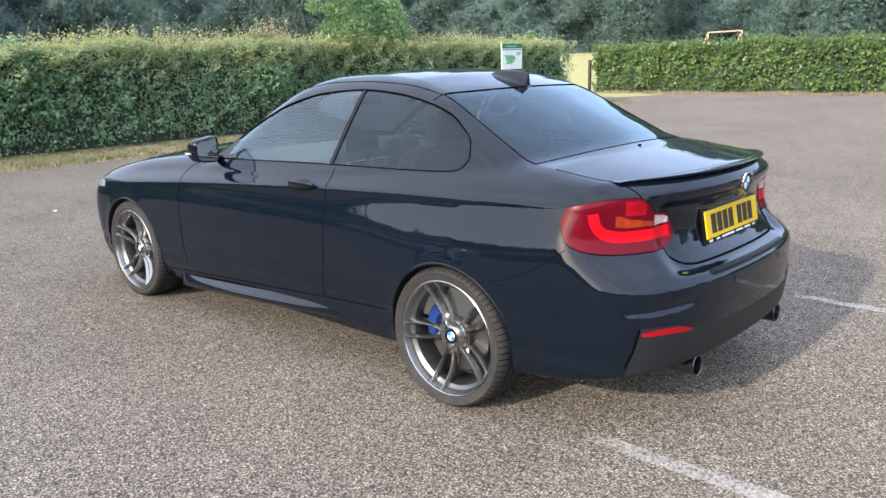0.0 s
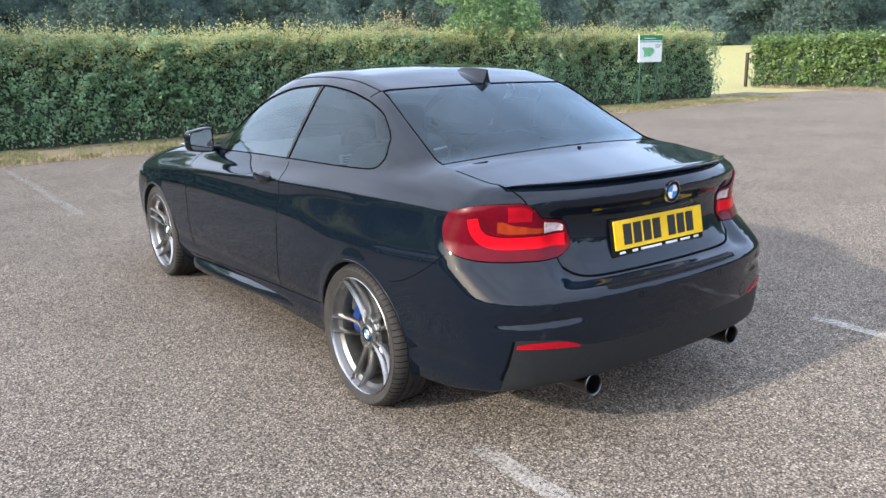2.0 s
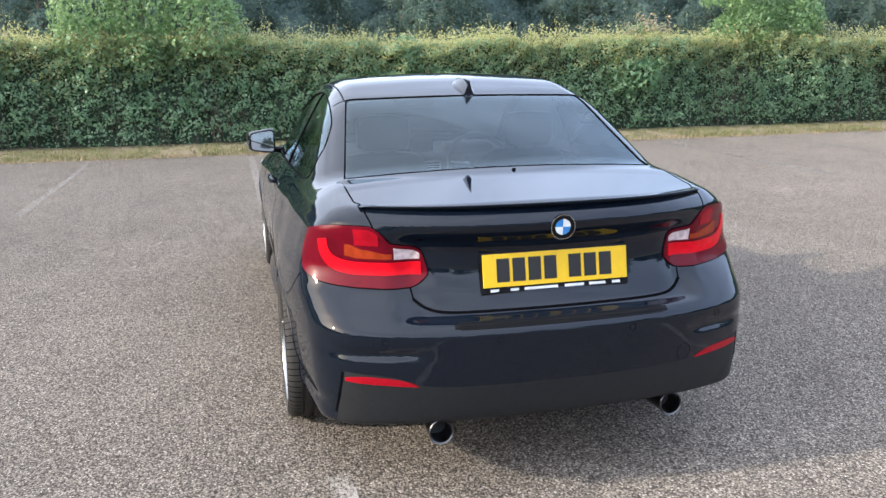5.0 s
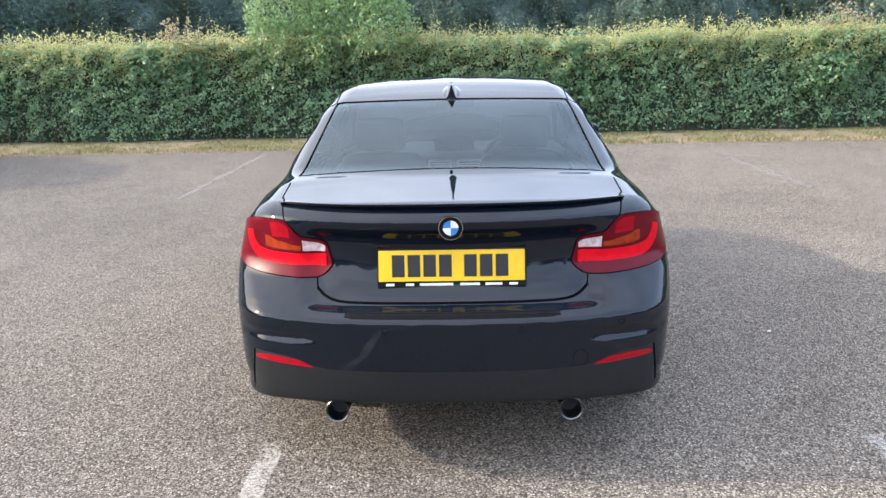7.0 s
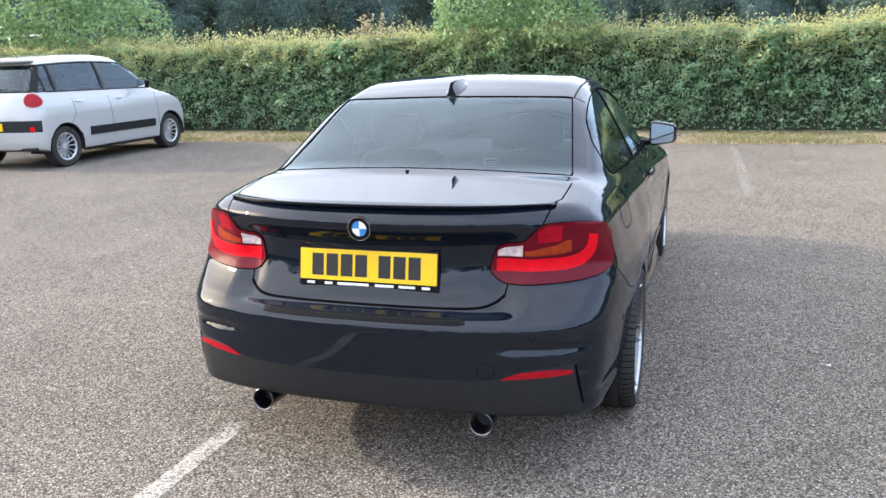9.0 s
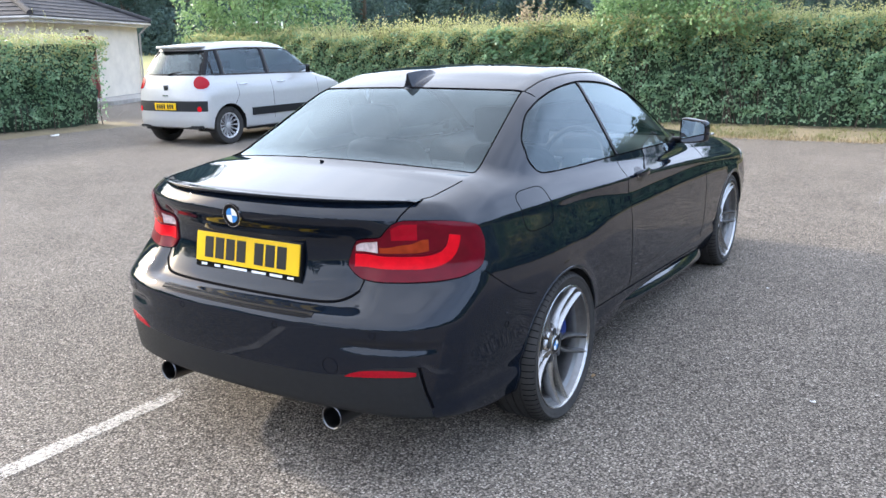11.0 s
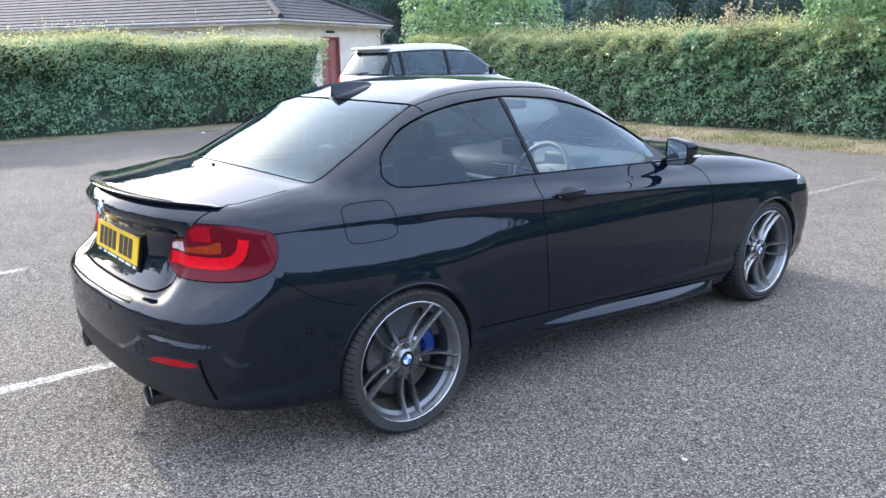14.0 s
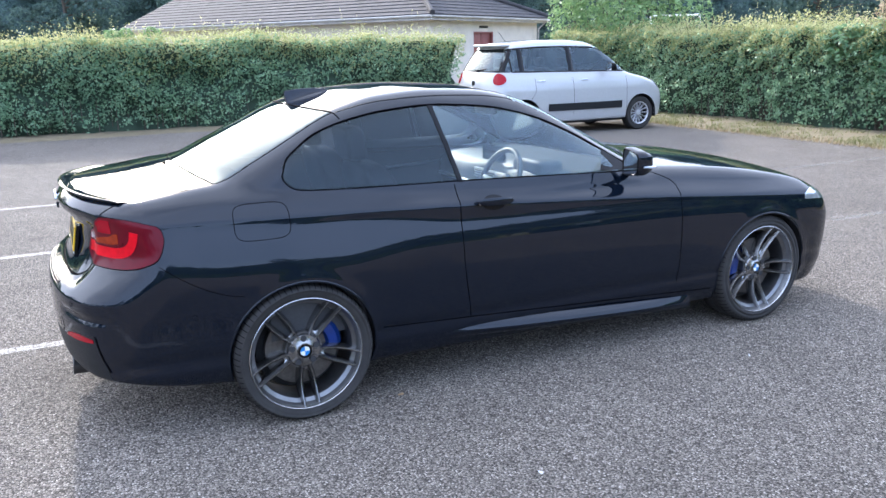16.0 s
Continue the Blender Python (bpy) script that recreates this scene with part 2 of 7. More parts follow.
def tube(points, radii, sides=8, bm=None, cap=True):
    """A round bar along points."""
    bm = bm or bmesh.new()
    points = [Vector(p) for p in points]
    if not hasattr(radii, "__len__"):
        radii = [radii] * len(points)
    rings = []
    ref = None
    for i, p in enumerate(points):
        d = (points[min(i + 1, len(points) - 1)] - points[max(i - 1, 0)]).normalized()
        if ref is None:
            ref = d.orthogonal().normalized()
        ref = (ref - d * ref.dot(d)).normalized()
        b = d.cross(ref)
        rings.append([bm.verts.new(p + radii[i] * (math.cos(a) * ref + math.sin(a) * b)) for a in np.linspace(0, 2 * math.pi, sides, endpoint=False)])
    for a, b in zip(rings, rings[1:]):
        for k in range(sides):
            bm.faces.new((a[k], a[(k + 1) % sides], b[(k + 1) % sides], b[k]))
    if cap:
        bm.faces.new(rings[0][::-1]), bm.faces.new(rings[-1])
    return bm


def leaf_mesh(name, p, n, size, material, droop=0.35, wide=0.62, spread=0.75, r=rng):
    """Folded pointed leaves at places p that face about n."""
    k = len(p)
    n = n + r.normal(0, spread, (k, 3))
    n /= np.linalg.norm(n, axis=1)[:, None]
    t = r.normal(0, 1, (k, 3)) + [0, 0, -droop]
    t -= n * (t * n).sum(1)[:, None]
    t /= np.linalg.norm(t, axis=1)[:, None]
    s = np.cross(n, t)
    size = (size * r.uniform(0.6, 1.35, k))[:, None]
    fold = n * size * r.uniform(-0.05, 0.28, k)[:, None]
    v = np.stack([p - t * size * 0.5, p + s * size * wide * 0.5 - fold, p + t * size * 0.55, p - s * size * wide * 0.5 - fold], 1).reshape(-1, 3)
    q = np.arange(k)[:, None] * 4
    return mesh_of(name, v, np.concatenate([q + [0, 1, 2], q + [0, 2, 3]]), material)


def wave(x, seed, scale):
    """Smooth random heights along x, about -1 to 1."""
    r = np.random.default_rng(seed)
    out = 0
    for k in range(6):
        f = (0.35 + 0.75 * k) / scale
        out = out + np.sin(x * f * 6.283 + r.uniform(0, 6.283)) * r.uniform(0.4, 1.0) / (1 + 0.6 * k)
    return out / 2.0


def clump(p, seed, scale):
    """Lumpy noise over places, about -1 to 1."""
    r = np.random.default_rng(seed)
    out = 0
    for k in range(7):
        w = r.normal(0, 1, 3) / scale * (0.7 + 0.5 * k)
        out = out + np.sin(p @ w * 2.2 + r.uniform(0, 6.283)) / (1 + 0.35 * k)
    return out / 2.2


# ---- ground ----
def sheet(x0, x1, y0, y1, z, nx, ny, rise=None):
    gx, gy = np.meshgrid(np.linspace(x0, x1, nx + 1), np.linspace(y0, y1, ny + 1))
    gz = np.full(gx.shape, float(z)) + (rise(gx, gy) if rise else 0)
    i = np.arange((nx + 1) * (ny + 1)).reshape(ny + 1, nx + 1)
    return np.stack([gx, gy, gz], -1).reshape(-1, 3), np.stack([i[:-1, :-1], i[:-1, 1:], i[1:, 1:], i[1:, :-1]], -1).reshape(-1, 4)


tagged(new("ground", mesh_of("ground", *sheet(-900, 900, -900, 900, -0.03, 180, 180, lambda x, y: 1.75 * np.clip((np.hypot(x, y) - 30) / 58, 0, 1) ** 1.2), FIELD)), "dry yellow-green grass field round the car park", "ground", kind="structure")
tagged(new("pavement_2", mesh_of("pavement_2", *sheet(18.6, 26.0, 10.2, 13.2, -0.004, 8, 4), ASPHALT)), "worn asphalt apron before the field gap", "pavement", kind="structure")
tagged(new("pavement_3", mesh_of("pavement_3", *sheet(-30, -12.6, 10.2, 22, -0.004, 8, 8), ASPHALT)), "asphalt drive beside the bungalow", "pavement", kind="structure")
tagged(new("pavement", mesh_of("pavement", *sheet(-30, 26.0, -40, 10.3, 0.0, 60, 60), ASPHALT)), "grey weathered asphalt car park with pale chippings", "pavement", kind="structure")


def verge(name, along, label, seed):
    """A strip of dry turf: rows of (x_front, y_front, x_back, y_back)."""
    rows = len(along)
    vs, fs = [], []
    for i, (xa, ya, xb, yb) in enumerate(along):
        for j in range(7):
            u = j / 6
            h = 0.05 * math.sin(min(1.0, u * 2.2) * math.pi / 2) + 0.015 * math.sin(i * 1.7 + j * 2.1 + seed)
            vs.append((xa + (xb - xa) * u, ya + (yb - ya) * u, -0.02 + h + (0.01 if j else -0.015)))
    for i in range(rows - 1):
        for j in range(6):
            a = i * 7 + j
            fs.append((a, a + 7, a + 8, a + 1))
    tagged(new(name, mesh_of(name, vs, fs, SOIL, True)), label, "verge", kind="structure")


vx = np.arange(-13.0, 19.2, 0.35)
verge("verge", [(x, 10.12 + 0.10 * wave(np.array(x), 3, 3.0) + 0.04 * wave(np.array(x), 4, 0.7), x, 12.8) for x in vx], "strip of dry straw-coloured turf below the hedge", 1)
vy = np.arange(14.7, -17.0, -0.35)


def right_x(y):
    """The line of the sunlit hedge's foot."""
    return 25.2 + (14.5 - y) * 0.10


verge("verge_2", [(right_x(y) - 0.75 + 0.1 * wave(np.array(y), 5, 3.0), y, right_x(y) + 0.9, y) for y in vy], "strip of straw-coloured dry grass by the sunlit hedge", 2)
verge("verge_3", [(-12.95 + 0.1 * wave(np.array(y), 8, 3.0), y, -14.4, y) for y in np.arange(-26, 8.9, 0.35)], "bare dry strip below the shaded hedge", 3)


def blades(name, p, height, material, label, lean=0.5):
    """Grass blades as thin folded slips."""
    k = len(p)
    a = rng.uniform(0, 6.283, k)
    d = np.stack([np.cos(a), np.sin(a), 0 * a], 1)
    s = np.stack([-np.sin(a), np.cos(a), 0 * a], 1)
    h = (height * rng.uniform(0.35, 1.2, k))[:, None]
    w = rng.uniform(0.004, 0.009, k)[:, None]
    bend = d * h * rng.uniform(0, lean * 2, k)[:, None]
    mid = p + [0, 0, 1] * h * 0.55 + bend * 0.3
    tip = p + [0, 0, 1] * h + bend
    v = np.stack([p - s * w, p + s * w, mid + s * w * 0.8, mid - s * w * 0.8, tip], 1).reshape(-1, 3)
    q = np.arange(k)[:, None] * 5
    tagged(new(name, mesh_of(name, v, np.concatenate([q + [0, 1, 2], q + [0, 2, 3], q + [3, 2, 4]]), material)), label, "grass", kind="stuff")


def strewn(k, x0, x1, y0, y1, seed, cover):
    p = np.stack([rng.uniform(x0, x1, k), rng.uniform(y0, y1, k), np.full(k, 0.005)], 1)
    return p[clump(p * [1, 1, 0], seed, 0.8) + rng.normal(0, 0.3, k) > cover]


p = strewn(40000, -14, 20, 10.1, 11.9, 11, 0.0)
p = p[rng.uniform(0, 1, len(p)) > np.clip((p[:, 1] - 10.25) / 0.5, 0, 0.72)]
blades("dry_grass", p, 0.060, STRAW, "short dead straw grass along the verge")
p = strewn(62000, -14, 20, 10.30, 11.9, 17, -0.25)
blades("green_grass", p, 0.075, GRASS, "patchy green turf below the hedge")
p = strewn(16000, 0, 1.5, -8, 14.4, 19, -0.3)
p[:, 0] += right_x(p[:, 1]) - 0.8
blades("dry_grass", p, 0.12, STRAW, "tufts of dead grass by the sunlit hedge")

# parking bay lines
def bay_line(x, y0, y1, paint, turn=0.0):
    vs, fs = sheet(-0.062, 0.062, 0, y1 - y0, 0.003, 1, 12)
    ob = tagged(new("bay_line", mesh_of("bay_line", vs, fs, paint)), "worn white painted bay line on the asphalt", "line", "bay lines", "structure")
    ob.matrix_basis = pose(x, y0, 0, 0, 0, turn)


for x in (-5.55, -3.15, -0.74, 1.68, 4.08, 6.5, 8.9):
    bay_line(x, -5.45, -0.63, LINE_PAINT)
    if x != -5.55:
        bay_line(x - 0.02, 5.4, 9.9, FAINT_PAINT)

# ---- hedges, bushes and trees ----
def hedge(name, label, line, height, depth, leaf, top, seed, per_m2=620, size=0.062, shoots=9.0, flank=1.0):
    """A clipped hedge along a line of (x, y) feet; its face looks to the left of the line's way."""
    line = np.array(line, float)
    seg = np.diff(line, axis=0)
    length = np.linalg.norm(seg, axis=1)
    total = length.sum()
    cum = np.r_[0, np.cumsum(length)]
    r = np.random.default_rng(seed)

    def frame_at(s):
        i = np.clip(np.searchsorted(cum, s, side="right") - 1, 0, len(seg) - 1)
        d = seg[i] / length[i][:, None]
        return line[i] + d * (s - cum[i])[:, None], d

    def top_z(s):
        return height + 0.11 * wave(s, seed + 1, 4.0) + 0.07 * wave(s, seed + 2, 1.1)

    def place(s, u, z):
        """s along, u from the face (0) to the back (1), z up."""
        base, d = frame_at(s)
        n = np.stack([-d[:, 1], d[:, 0]], 1)
        q = base - n * (u * depth)[:, None]
        return np.c_[q, z], np.c_[n, 0 * s]

    def lump(s, z):
        q = np.stack([s, z * 1.3, 0 * s], 1)
        return 0.15 * clump(q, seed + 5, 0.42) + 0.17 * clump(q * [1, 0.6, 1], seed + 6, 1.3)

    holder = thing(name, label, "hedge")
    # inner mass: the shade between the leaves is put into its dark colour
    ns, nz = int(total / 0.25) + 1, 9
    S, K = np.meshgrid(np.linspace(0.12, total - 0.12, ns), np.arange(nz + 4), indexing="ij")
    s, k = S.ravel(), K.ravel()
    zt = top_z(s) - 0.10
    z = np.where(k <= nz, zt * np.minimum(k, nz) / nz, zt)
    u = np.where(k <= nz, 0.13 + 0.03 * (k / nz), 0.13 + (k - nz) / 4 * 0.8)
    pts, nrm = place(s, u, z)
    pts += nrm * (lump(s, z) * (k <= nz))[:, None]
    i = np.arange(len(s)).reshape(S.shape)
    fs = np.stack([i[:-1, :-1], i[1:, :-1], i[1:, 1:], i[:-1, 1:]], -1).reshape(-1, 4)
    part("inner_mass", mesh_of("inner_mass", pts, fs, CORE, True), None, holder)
    # leaves of the face
    k = int(total * height * per_m2 * flank)
    s, z = r.uniform(0, total, k), r.uniform(0.03, 1.0, k) ** 0.9
    z = z * top_z(s)
    pts, nrm = place(s, r.normal(0.05, 0.05, k), z)
    pts += nrm * (lump(s, z) + r.exponential(0.035, k))[:, None]
    keep = clump(np.stack([s, z, 0 * s], 1), seed + 9, 0.35) + r.normal(0, 0.5, k) > -0.55
    low = np.array(z < 0.22) & (r.uniform(0, 1, k) < 0.55)
    keep &= ~low
    pts, nrm, z = pts[keep], nrm[keep], z[keep]
    part("leaves", leaf_mesh("leaves", pts, nrm + [0, 0, 0.35], size, leaf, r=r), None, holder)
    # sprays that hang out of the face
    k = int(total * height * 7)
    s, z = r.uniform(0, total, k), height * r.uniform(0.12, 1.0, k)
    root, nrm = place(s, 0 * s, z)
    root += nrm * lump(s, z)[:, None]
    reach = r.gamma(3.0, 0.055, k)[:, None]
    side = r.normal(0, 1, k)[:, None] * np.stack([-nrm[:, 1], nrm[:, 0], 0 * s], 1)
    way = nrm * 0.55 + side * 0.6 + np.stack([0 * s, 0 * s, r.normal(0.15, 0.55, k)], 1)
    reps = 16
    f = np.tile(np.linspace(0, 1, reps), k)[:, None]
    pts = np.repeat(root, reps, 0) + np.repeat(way * reach, reps, 0) * f - [0, 0, 0.10] * f * f + r.normal(0, 0.028, (k * reps, 3))
    part("spray_growth", leaf_mesh("spray_growth", pts, np.repeat(nrm, reps, 0) + [0, 0, 0.8], size * 0.9, leaf, 0.5, 0.6, 0.45, r), None, holder)
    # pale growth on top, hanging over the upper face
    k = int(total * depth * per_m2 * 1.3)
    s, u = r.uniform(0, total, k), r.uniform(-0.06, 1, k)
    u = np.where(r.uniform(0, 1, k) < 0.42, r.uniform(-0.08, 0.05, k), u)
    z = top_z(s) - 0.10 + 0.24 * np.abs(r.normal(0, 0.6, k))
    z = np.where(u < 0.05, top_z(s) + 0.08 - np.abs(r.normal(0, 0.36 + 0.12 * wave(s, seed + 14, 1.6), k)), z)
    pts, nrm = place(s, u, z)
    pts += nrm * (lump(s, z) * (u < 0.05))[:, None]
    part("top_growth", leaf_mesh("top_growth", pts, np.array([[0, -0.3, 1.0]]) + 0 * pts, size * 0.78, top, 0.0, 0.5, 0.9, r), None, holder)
    # upright shoots
    k = int(total * shoots)
    s, u = r.uniform(0, total, k), r.uniform(0.05, 0.9, k)
    rise = r.gamma(2.6, 0.105, k)
    keep = wave(s, seed + 12, 2.3) + r.normal(0, 0.35, k) > -0.15
    s, u, rise = s[keep], u[keep], rise[keep]
    foot, _ = place(s, u, top_z(s))
    lean = r.normal(0, 0.16, (len(s), 2))
    reps = 12
    f = np.tile(np.linspace(0.1, 1, reps), len(s))
    pts = np.repeat(foot, reps, 0)
    pts[:, 2] += f * np.repeat(rise, reps)
    pts[:, :2] += np.repeat(lean * rise[:, None], reps, 0) * f[:, None] + r.normal(0, 0.014, (len(pts), 2))
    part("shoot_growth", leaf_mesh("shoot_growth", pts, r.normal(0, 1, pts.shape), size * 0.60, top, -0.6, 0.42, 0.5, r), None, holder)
    v = np.stack([foot + [-0.004, 0, -0.1], foot + [0.004, 0, -0.1], foot + np.c_[lean * rise[:, None], rise * 1.04]], 1).reshape(-1, 3)
    part("stem_growth", mesh_of("stem_growth", v, np.arange(len(foot) * 3).reshape(-1, 3), BARK), None, holder)
    # bare stems at the foot
    s = np.arange(0.2, total, 0.22) + r.uniform(-0.08, 0.08, len(np.arange(0.2, total, 0.22)))
    foot, nrm = place(s, r.uniform(0.02, 0.14, len(s)), 0 * s)
    bm = bmesh.new()
    for q, n in zip(foot, nrm):
        tube([q, q + n * r.uniform(-0.05, 0.08) + [r.uniform(-0.06, 0.06), 0, 0.35], q + [r.uniform(-0.1, 0.1), 0, 0.7]], [0.014, 0.010, 0.006], 5, bm, False)
    part("foot_stem", bm, BARK, holder)
    for o in holder.children:
        tagged(o, kind="stuff")
    return holder


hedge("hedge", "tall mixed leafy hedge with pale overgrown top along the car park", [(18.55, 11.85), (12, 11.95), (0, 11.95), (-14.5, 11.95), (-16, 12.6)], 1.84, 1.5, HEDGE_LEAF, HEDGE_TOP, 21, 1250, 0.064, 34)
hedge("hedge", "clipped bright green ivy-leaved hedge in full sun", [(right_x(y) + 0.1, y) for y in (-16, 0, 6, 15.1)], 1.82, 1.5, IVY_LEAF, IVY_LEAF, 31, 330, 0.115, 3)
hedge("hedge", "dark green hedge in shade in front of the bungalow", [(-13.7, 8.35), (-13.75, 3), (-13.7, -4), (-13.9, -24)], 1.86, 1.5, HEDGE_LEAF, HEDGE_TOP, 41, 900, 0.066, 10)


def shell(k, r, lumps, low=-0.2):
    """Random places over a cluster of lumps: (x, y, z, radius) rows."""
    lumps = np.array(lumps, float)
    w = lumps[:, 3] ** 2
    i = r.choice(len(lumps), k, p=w / w.sum())
    d = r.normal(0, 1, (k, 3))
    d /= np.linalg.norm(d, axis=1)[:, None]
    d[:, 2] = np.where(d[:, 2] < low, -d[:, 2], d[:, 2])
    q = lumps[i, :3] + d * (lumps[i, 3] * r.uniform(0.72, 1.08, k))[:, None]
    inside = np.zeros(k, bool)
    for c in lumps:
        inside |= (np.linalg.norm(q - c[:3], axis=1) < c[3] * 0.7)
    return q[~inside], d[~inside]


def bush(name, label, x, y, height, width, seed, leaf, count=5200, size=0.075):
    r = np.random.default_rng(seed)
    ob = thing(name, label, "bush", at=pose(x, y, 0))
    bm = bmesh.new()
    lumps = []
    for k in range(9):
        a = r.uniform(0, 6.283)
        top = Vector((math.cos(a) * width * r.uniform(0.1, 0.75), math.sin(a) * 0.5 * r.uniform(0.1, 0.9), height * r.uniform(0.62, 0.9)))
        tube([(0.1 * math.cos(a), 0.1 * math.sin(a), 0), (top.x * 0.5, top.y * 0.5, top.z * 0.5), top], [0.03, 0.02, 0.008], 6, bm)
        lumps.append((top.x, top.y, top.z - 0.15, r.uniform(0.22, 0.42) * width))
    for k in range(6):
        lumps.append((r.uniform(-0.8, 0.8) * width, r.uniform(-0.4, 0.3), height * r.uniform(0.35, 0.7), r.uniform(0.3, 0.45) * width))
    part("branchwork", bm, BARK, ob)
    q, d = shell(count, r, lumps, -0.6)
    part("crown", leaf_mesh("crown", q, d + [0, 0, 0.4], size, leaf, r=r), None, ob)
    return ob


bush("bush", "bright green shrub growing out above the hedge top", -2.3, 12.55, 3.7, 1.75, 51, BUSH_LEAF, 26000, 0.072)
bush("bush", "bright green shrub growing out above the hedge top", 10.6, 12.6, 3.6, 1.65, 52, BUSH_LEAF, 24000, 0.072)
def sprigs(label, x, y, foot, high, width, seed, leaf, count=22, size=0.07):
    """Loose upright shoots with leaves in pairs, standing out of the hedge top."""
    r = np.random.default_rng(seed)
    ob = thing("bush", label, "bush", at=pose(x, y, 0))
    bm = bmesh.new()
    pts = []
    for k in range(count):
        a, b = r.normal(0, 0.42) * width, r.normal(0, 0.16)
        top = foot + high * r.uniform(0.35, 1.0) * math.exp(-(a / width) ** 2)
        tip = Vector((a * 1.35 + r.normal(0, 0.05), b + r.normal(0, 0.05), top))
        tube([(a * 0.5, b * 0.5, 0.0), (a, b, foot), tip], [0.010, 0.006, 0.003], 5, bm)
        for f in np.linspace(0.0, 1.0, 13):
            q = Vector((a, b, foot - 0.12)).lerp(tip, float(f))
            pts += [(q.x + r.normal(0, 0.035), q.y + r.normal(0, 0.035), q.z + r.normal(0, 0.012)) for _ in range(2)]
    part("branchwork", bm, BARK, ob)
    pts = np.array(pts)
    part("crown", leaf_mesh("crown", pts, r.normal(0, 0.6, pts.shape) + [0, -0.5, 0.6], size, leaf, 0.3, 0.6, 0.4, r), None, ob)
    return ob


sprigs("loose reddish young hazel shoots standing above the hedge", -5.3, 12.3, 1.86, 0.55, 0.55, 53, RED_LEAF)
sprigs("loose reddish young hazel shoots standing above the hedge", 7.6, 12.3, 1.86, 0.58, 0.60, 54, RED_LEAF, 24)
for k, x in enumerate((-9.6, -7.6, -3.1, -0.9, 4.7, 9.7, 12.0, 14.0)):
    sprigs("thin upright yellowish privet shoots standing above the hedge", x, 12.25, 1.80, 0.46 - 0.04 * (k % 3), 1.35, 80 + k, HEDGE_TOP, 34, 0.058)
bush("bush", "large-leaved dark green hazel grown through the hedge", -5.2, 12.30, 2.12, 0.95, 58, HAZEL_LEAF, 5200, 0.105)
bush("bush", "large-leaved dark green hazel grown through the hedge", 7.5, 12.30, 2.15, 1.05, 59, HAZEL_LEAF, 5600, 0.105)
bush("bush", "large-leaved dark green hazel grown through the hedge", 2.4, 12.34, 1.95, 0.9, 60, HAZEL_LEAF, 3800, 0.095)
bush("bush", "light green sapling behind the hedge end", 17.6, 12.9, 2.5, 0.6, 55, BUSH_LEAF, 2500, 0.08)
bush("bush", "tall green shrub behind the parked white car", -13.9, 13.1, 3.9, 2.7, 56, BUSH_LEAF, 22000, 0.10)
bush("bush", "green elder standing up from the shaded hedge", -14.3, 0.9, 2.35, 0.6, 57, BUSH_LEAF, 2500, 0.07)


def tree(seed, height, spread, leaves=12500, size=0.34):
    r = np.random.default_rng(seed)
    ob = thing("tree", "dark green broadleaf tree in the belt behind the field", "tree", "belt of trees")
    bm = bmesh.new()
    lumps = []
    tube([(0, 0, -0.3), (0.05, 0, height * 0.2), (0.15 * r.normal(), 0.1, height * 0.5), (0.3 * r.normal(), 0.2 * r.normal(), height * 0.85)], [0.32, 0.24, 0.16, 0.05], 9, bm)
    for k in range(20):
        a, f = r.uniform(0, 6.283), (k + 0.5) / 20
        out = spread * (0.55 + 0.6 * math.sin(math.pi * min(1, f * 1.05))) * r.uniform(0.45, 1.0)
        z0 = height * (0.10 + 0.62 * f)
        tip = Vector((math.cos(a) * out, math.sin(a) * out, z0 + height * r.uniform(0.02, 0.16)))
        tube([(0, 0, z0), (tip.x * 0.5, tip.y * 0.5, (z0 + tip.z) / 2 + 0.2), tip], [0.09, 0.06, 0.02], 6, bm)
        lumps.append((tip.x, tip.y, tip.z, r.uniform(0.26, 0.42) * spread))
        lumps.append((tip.x * 0.55, tip.y * 0.55, tip.z + 0.3, r.uniform(0.26, 0.42) * spread))
    for k in range(16):
        a = r.uniform(0, 6.283)
        lumps.append((math.cos(a) * spread * 0.8, math.sin(a) * spread * 0.8, r.uniform(0.5, 3.4), r.uniform(0.28, 0.4) * spread))
    part("trunk", bm, BARK, ob)
    q, d = shell(leaves, r, lumps, -0.9)
    part("crown", leaf_mesh("crown", q, d + [0, 0, 0.3], size, HAZY_TREE_LEAF, r=r), None, ob)
    return ob


kinds = [tree(61, 12.0, 3.6), tree(62, 14.5, 4.2, 14500), tree(63, 10.0, 3.4)]
belt = []
for k in range(20):
    a = radians(-66 + k * 8.2 + 3.0 * math.sin(k * 2.3))
    far = 82 + 5 * math.sin(k * 1.7)
    if k in (14, 15):
        continue
    belt.append((math.sin(a) * far + 2, math.cos(a) * far + 2, k))
for k in range(20):
    a = radians(112 + k * 7.2 + 1.5 * math.sin(k * 1.9))
    belt.append((math.sin(a) * (56 + 5 * math.sin(k * 2.7)), math.cos(a) * (56 + 5 * math.sin(k * 2.7)), k))
for k in range(9):
    belt.append((52 + 4 * math.sin(k * 2.1), 10 - k * 6.5, k + 1))
for k in range(7):
    belt.append((-78 - 4 * math.sin(k * 2.1), 46 - k * 11.0, k + 2))
for n, (x, y, k) in enumerate(belt):
    m = pose(x, y, 0, 0, 0, k * 77)
    if n < 3:
        kinds[n].matrix_basis = m
    else:
        copy_thing(kinds[k % 3], m)


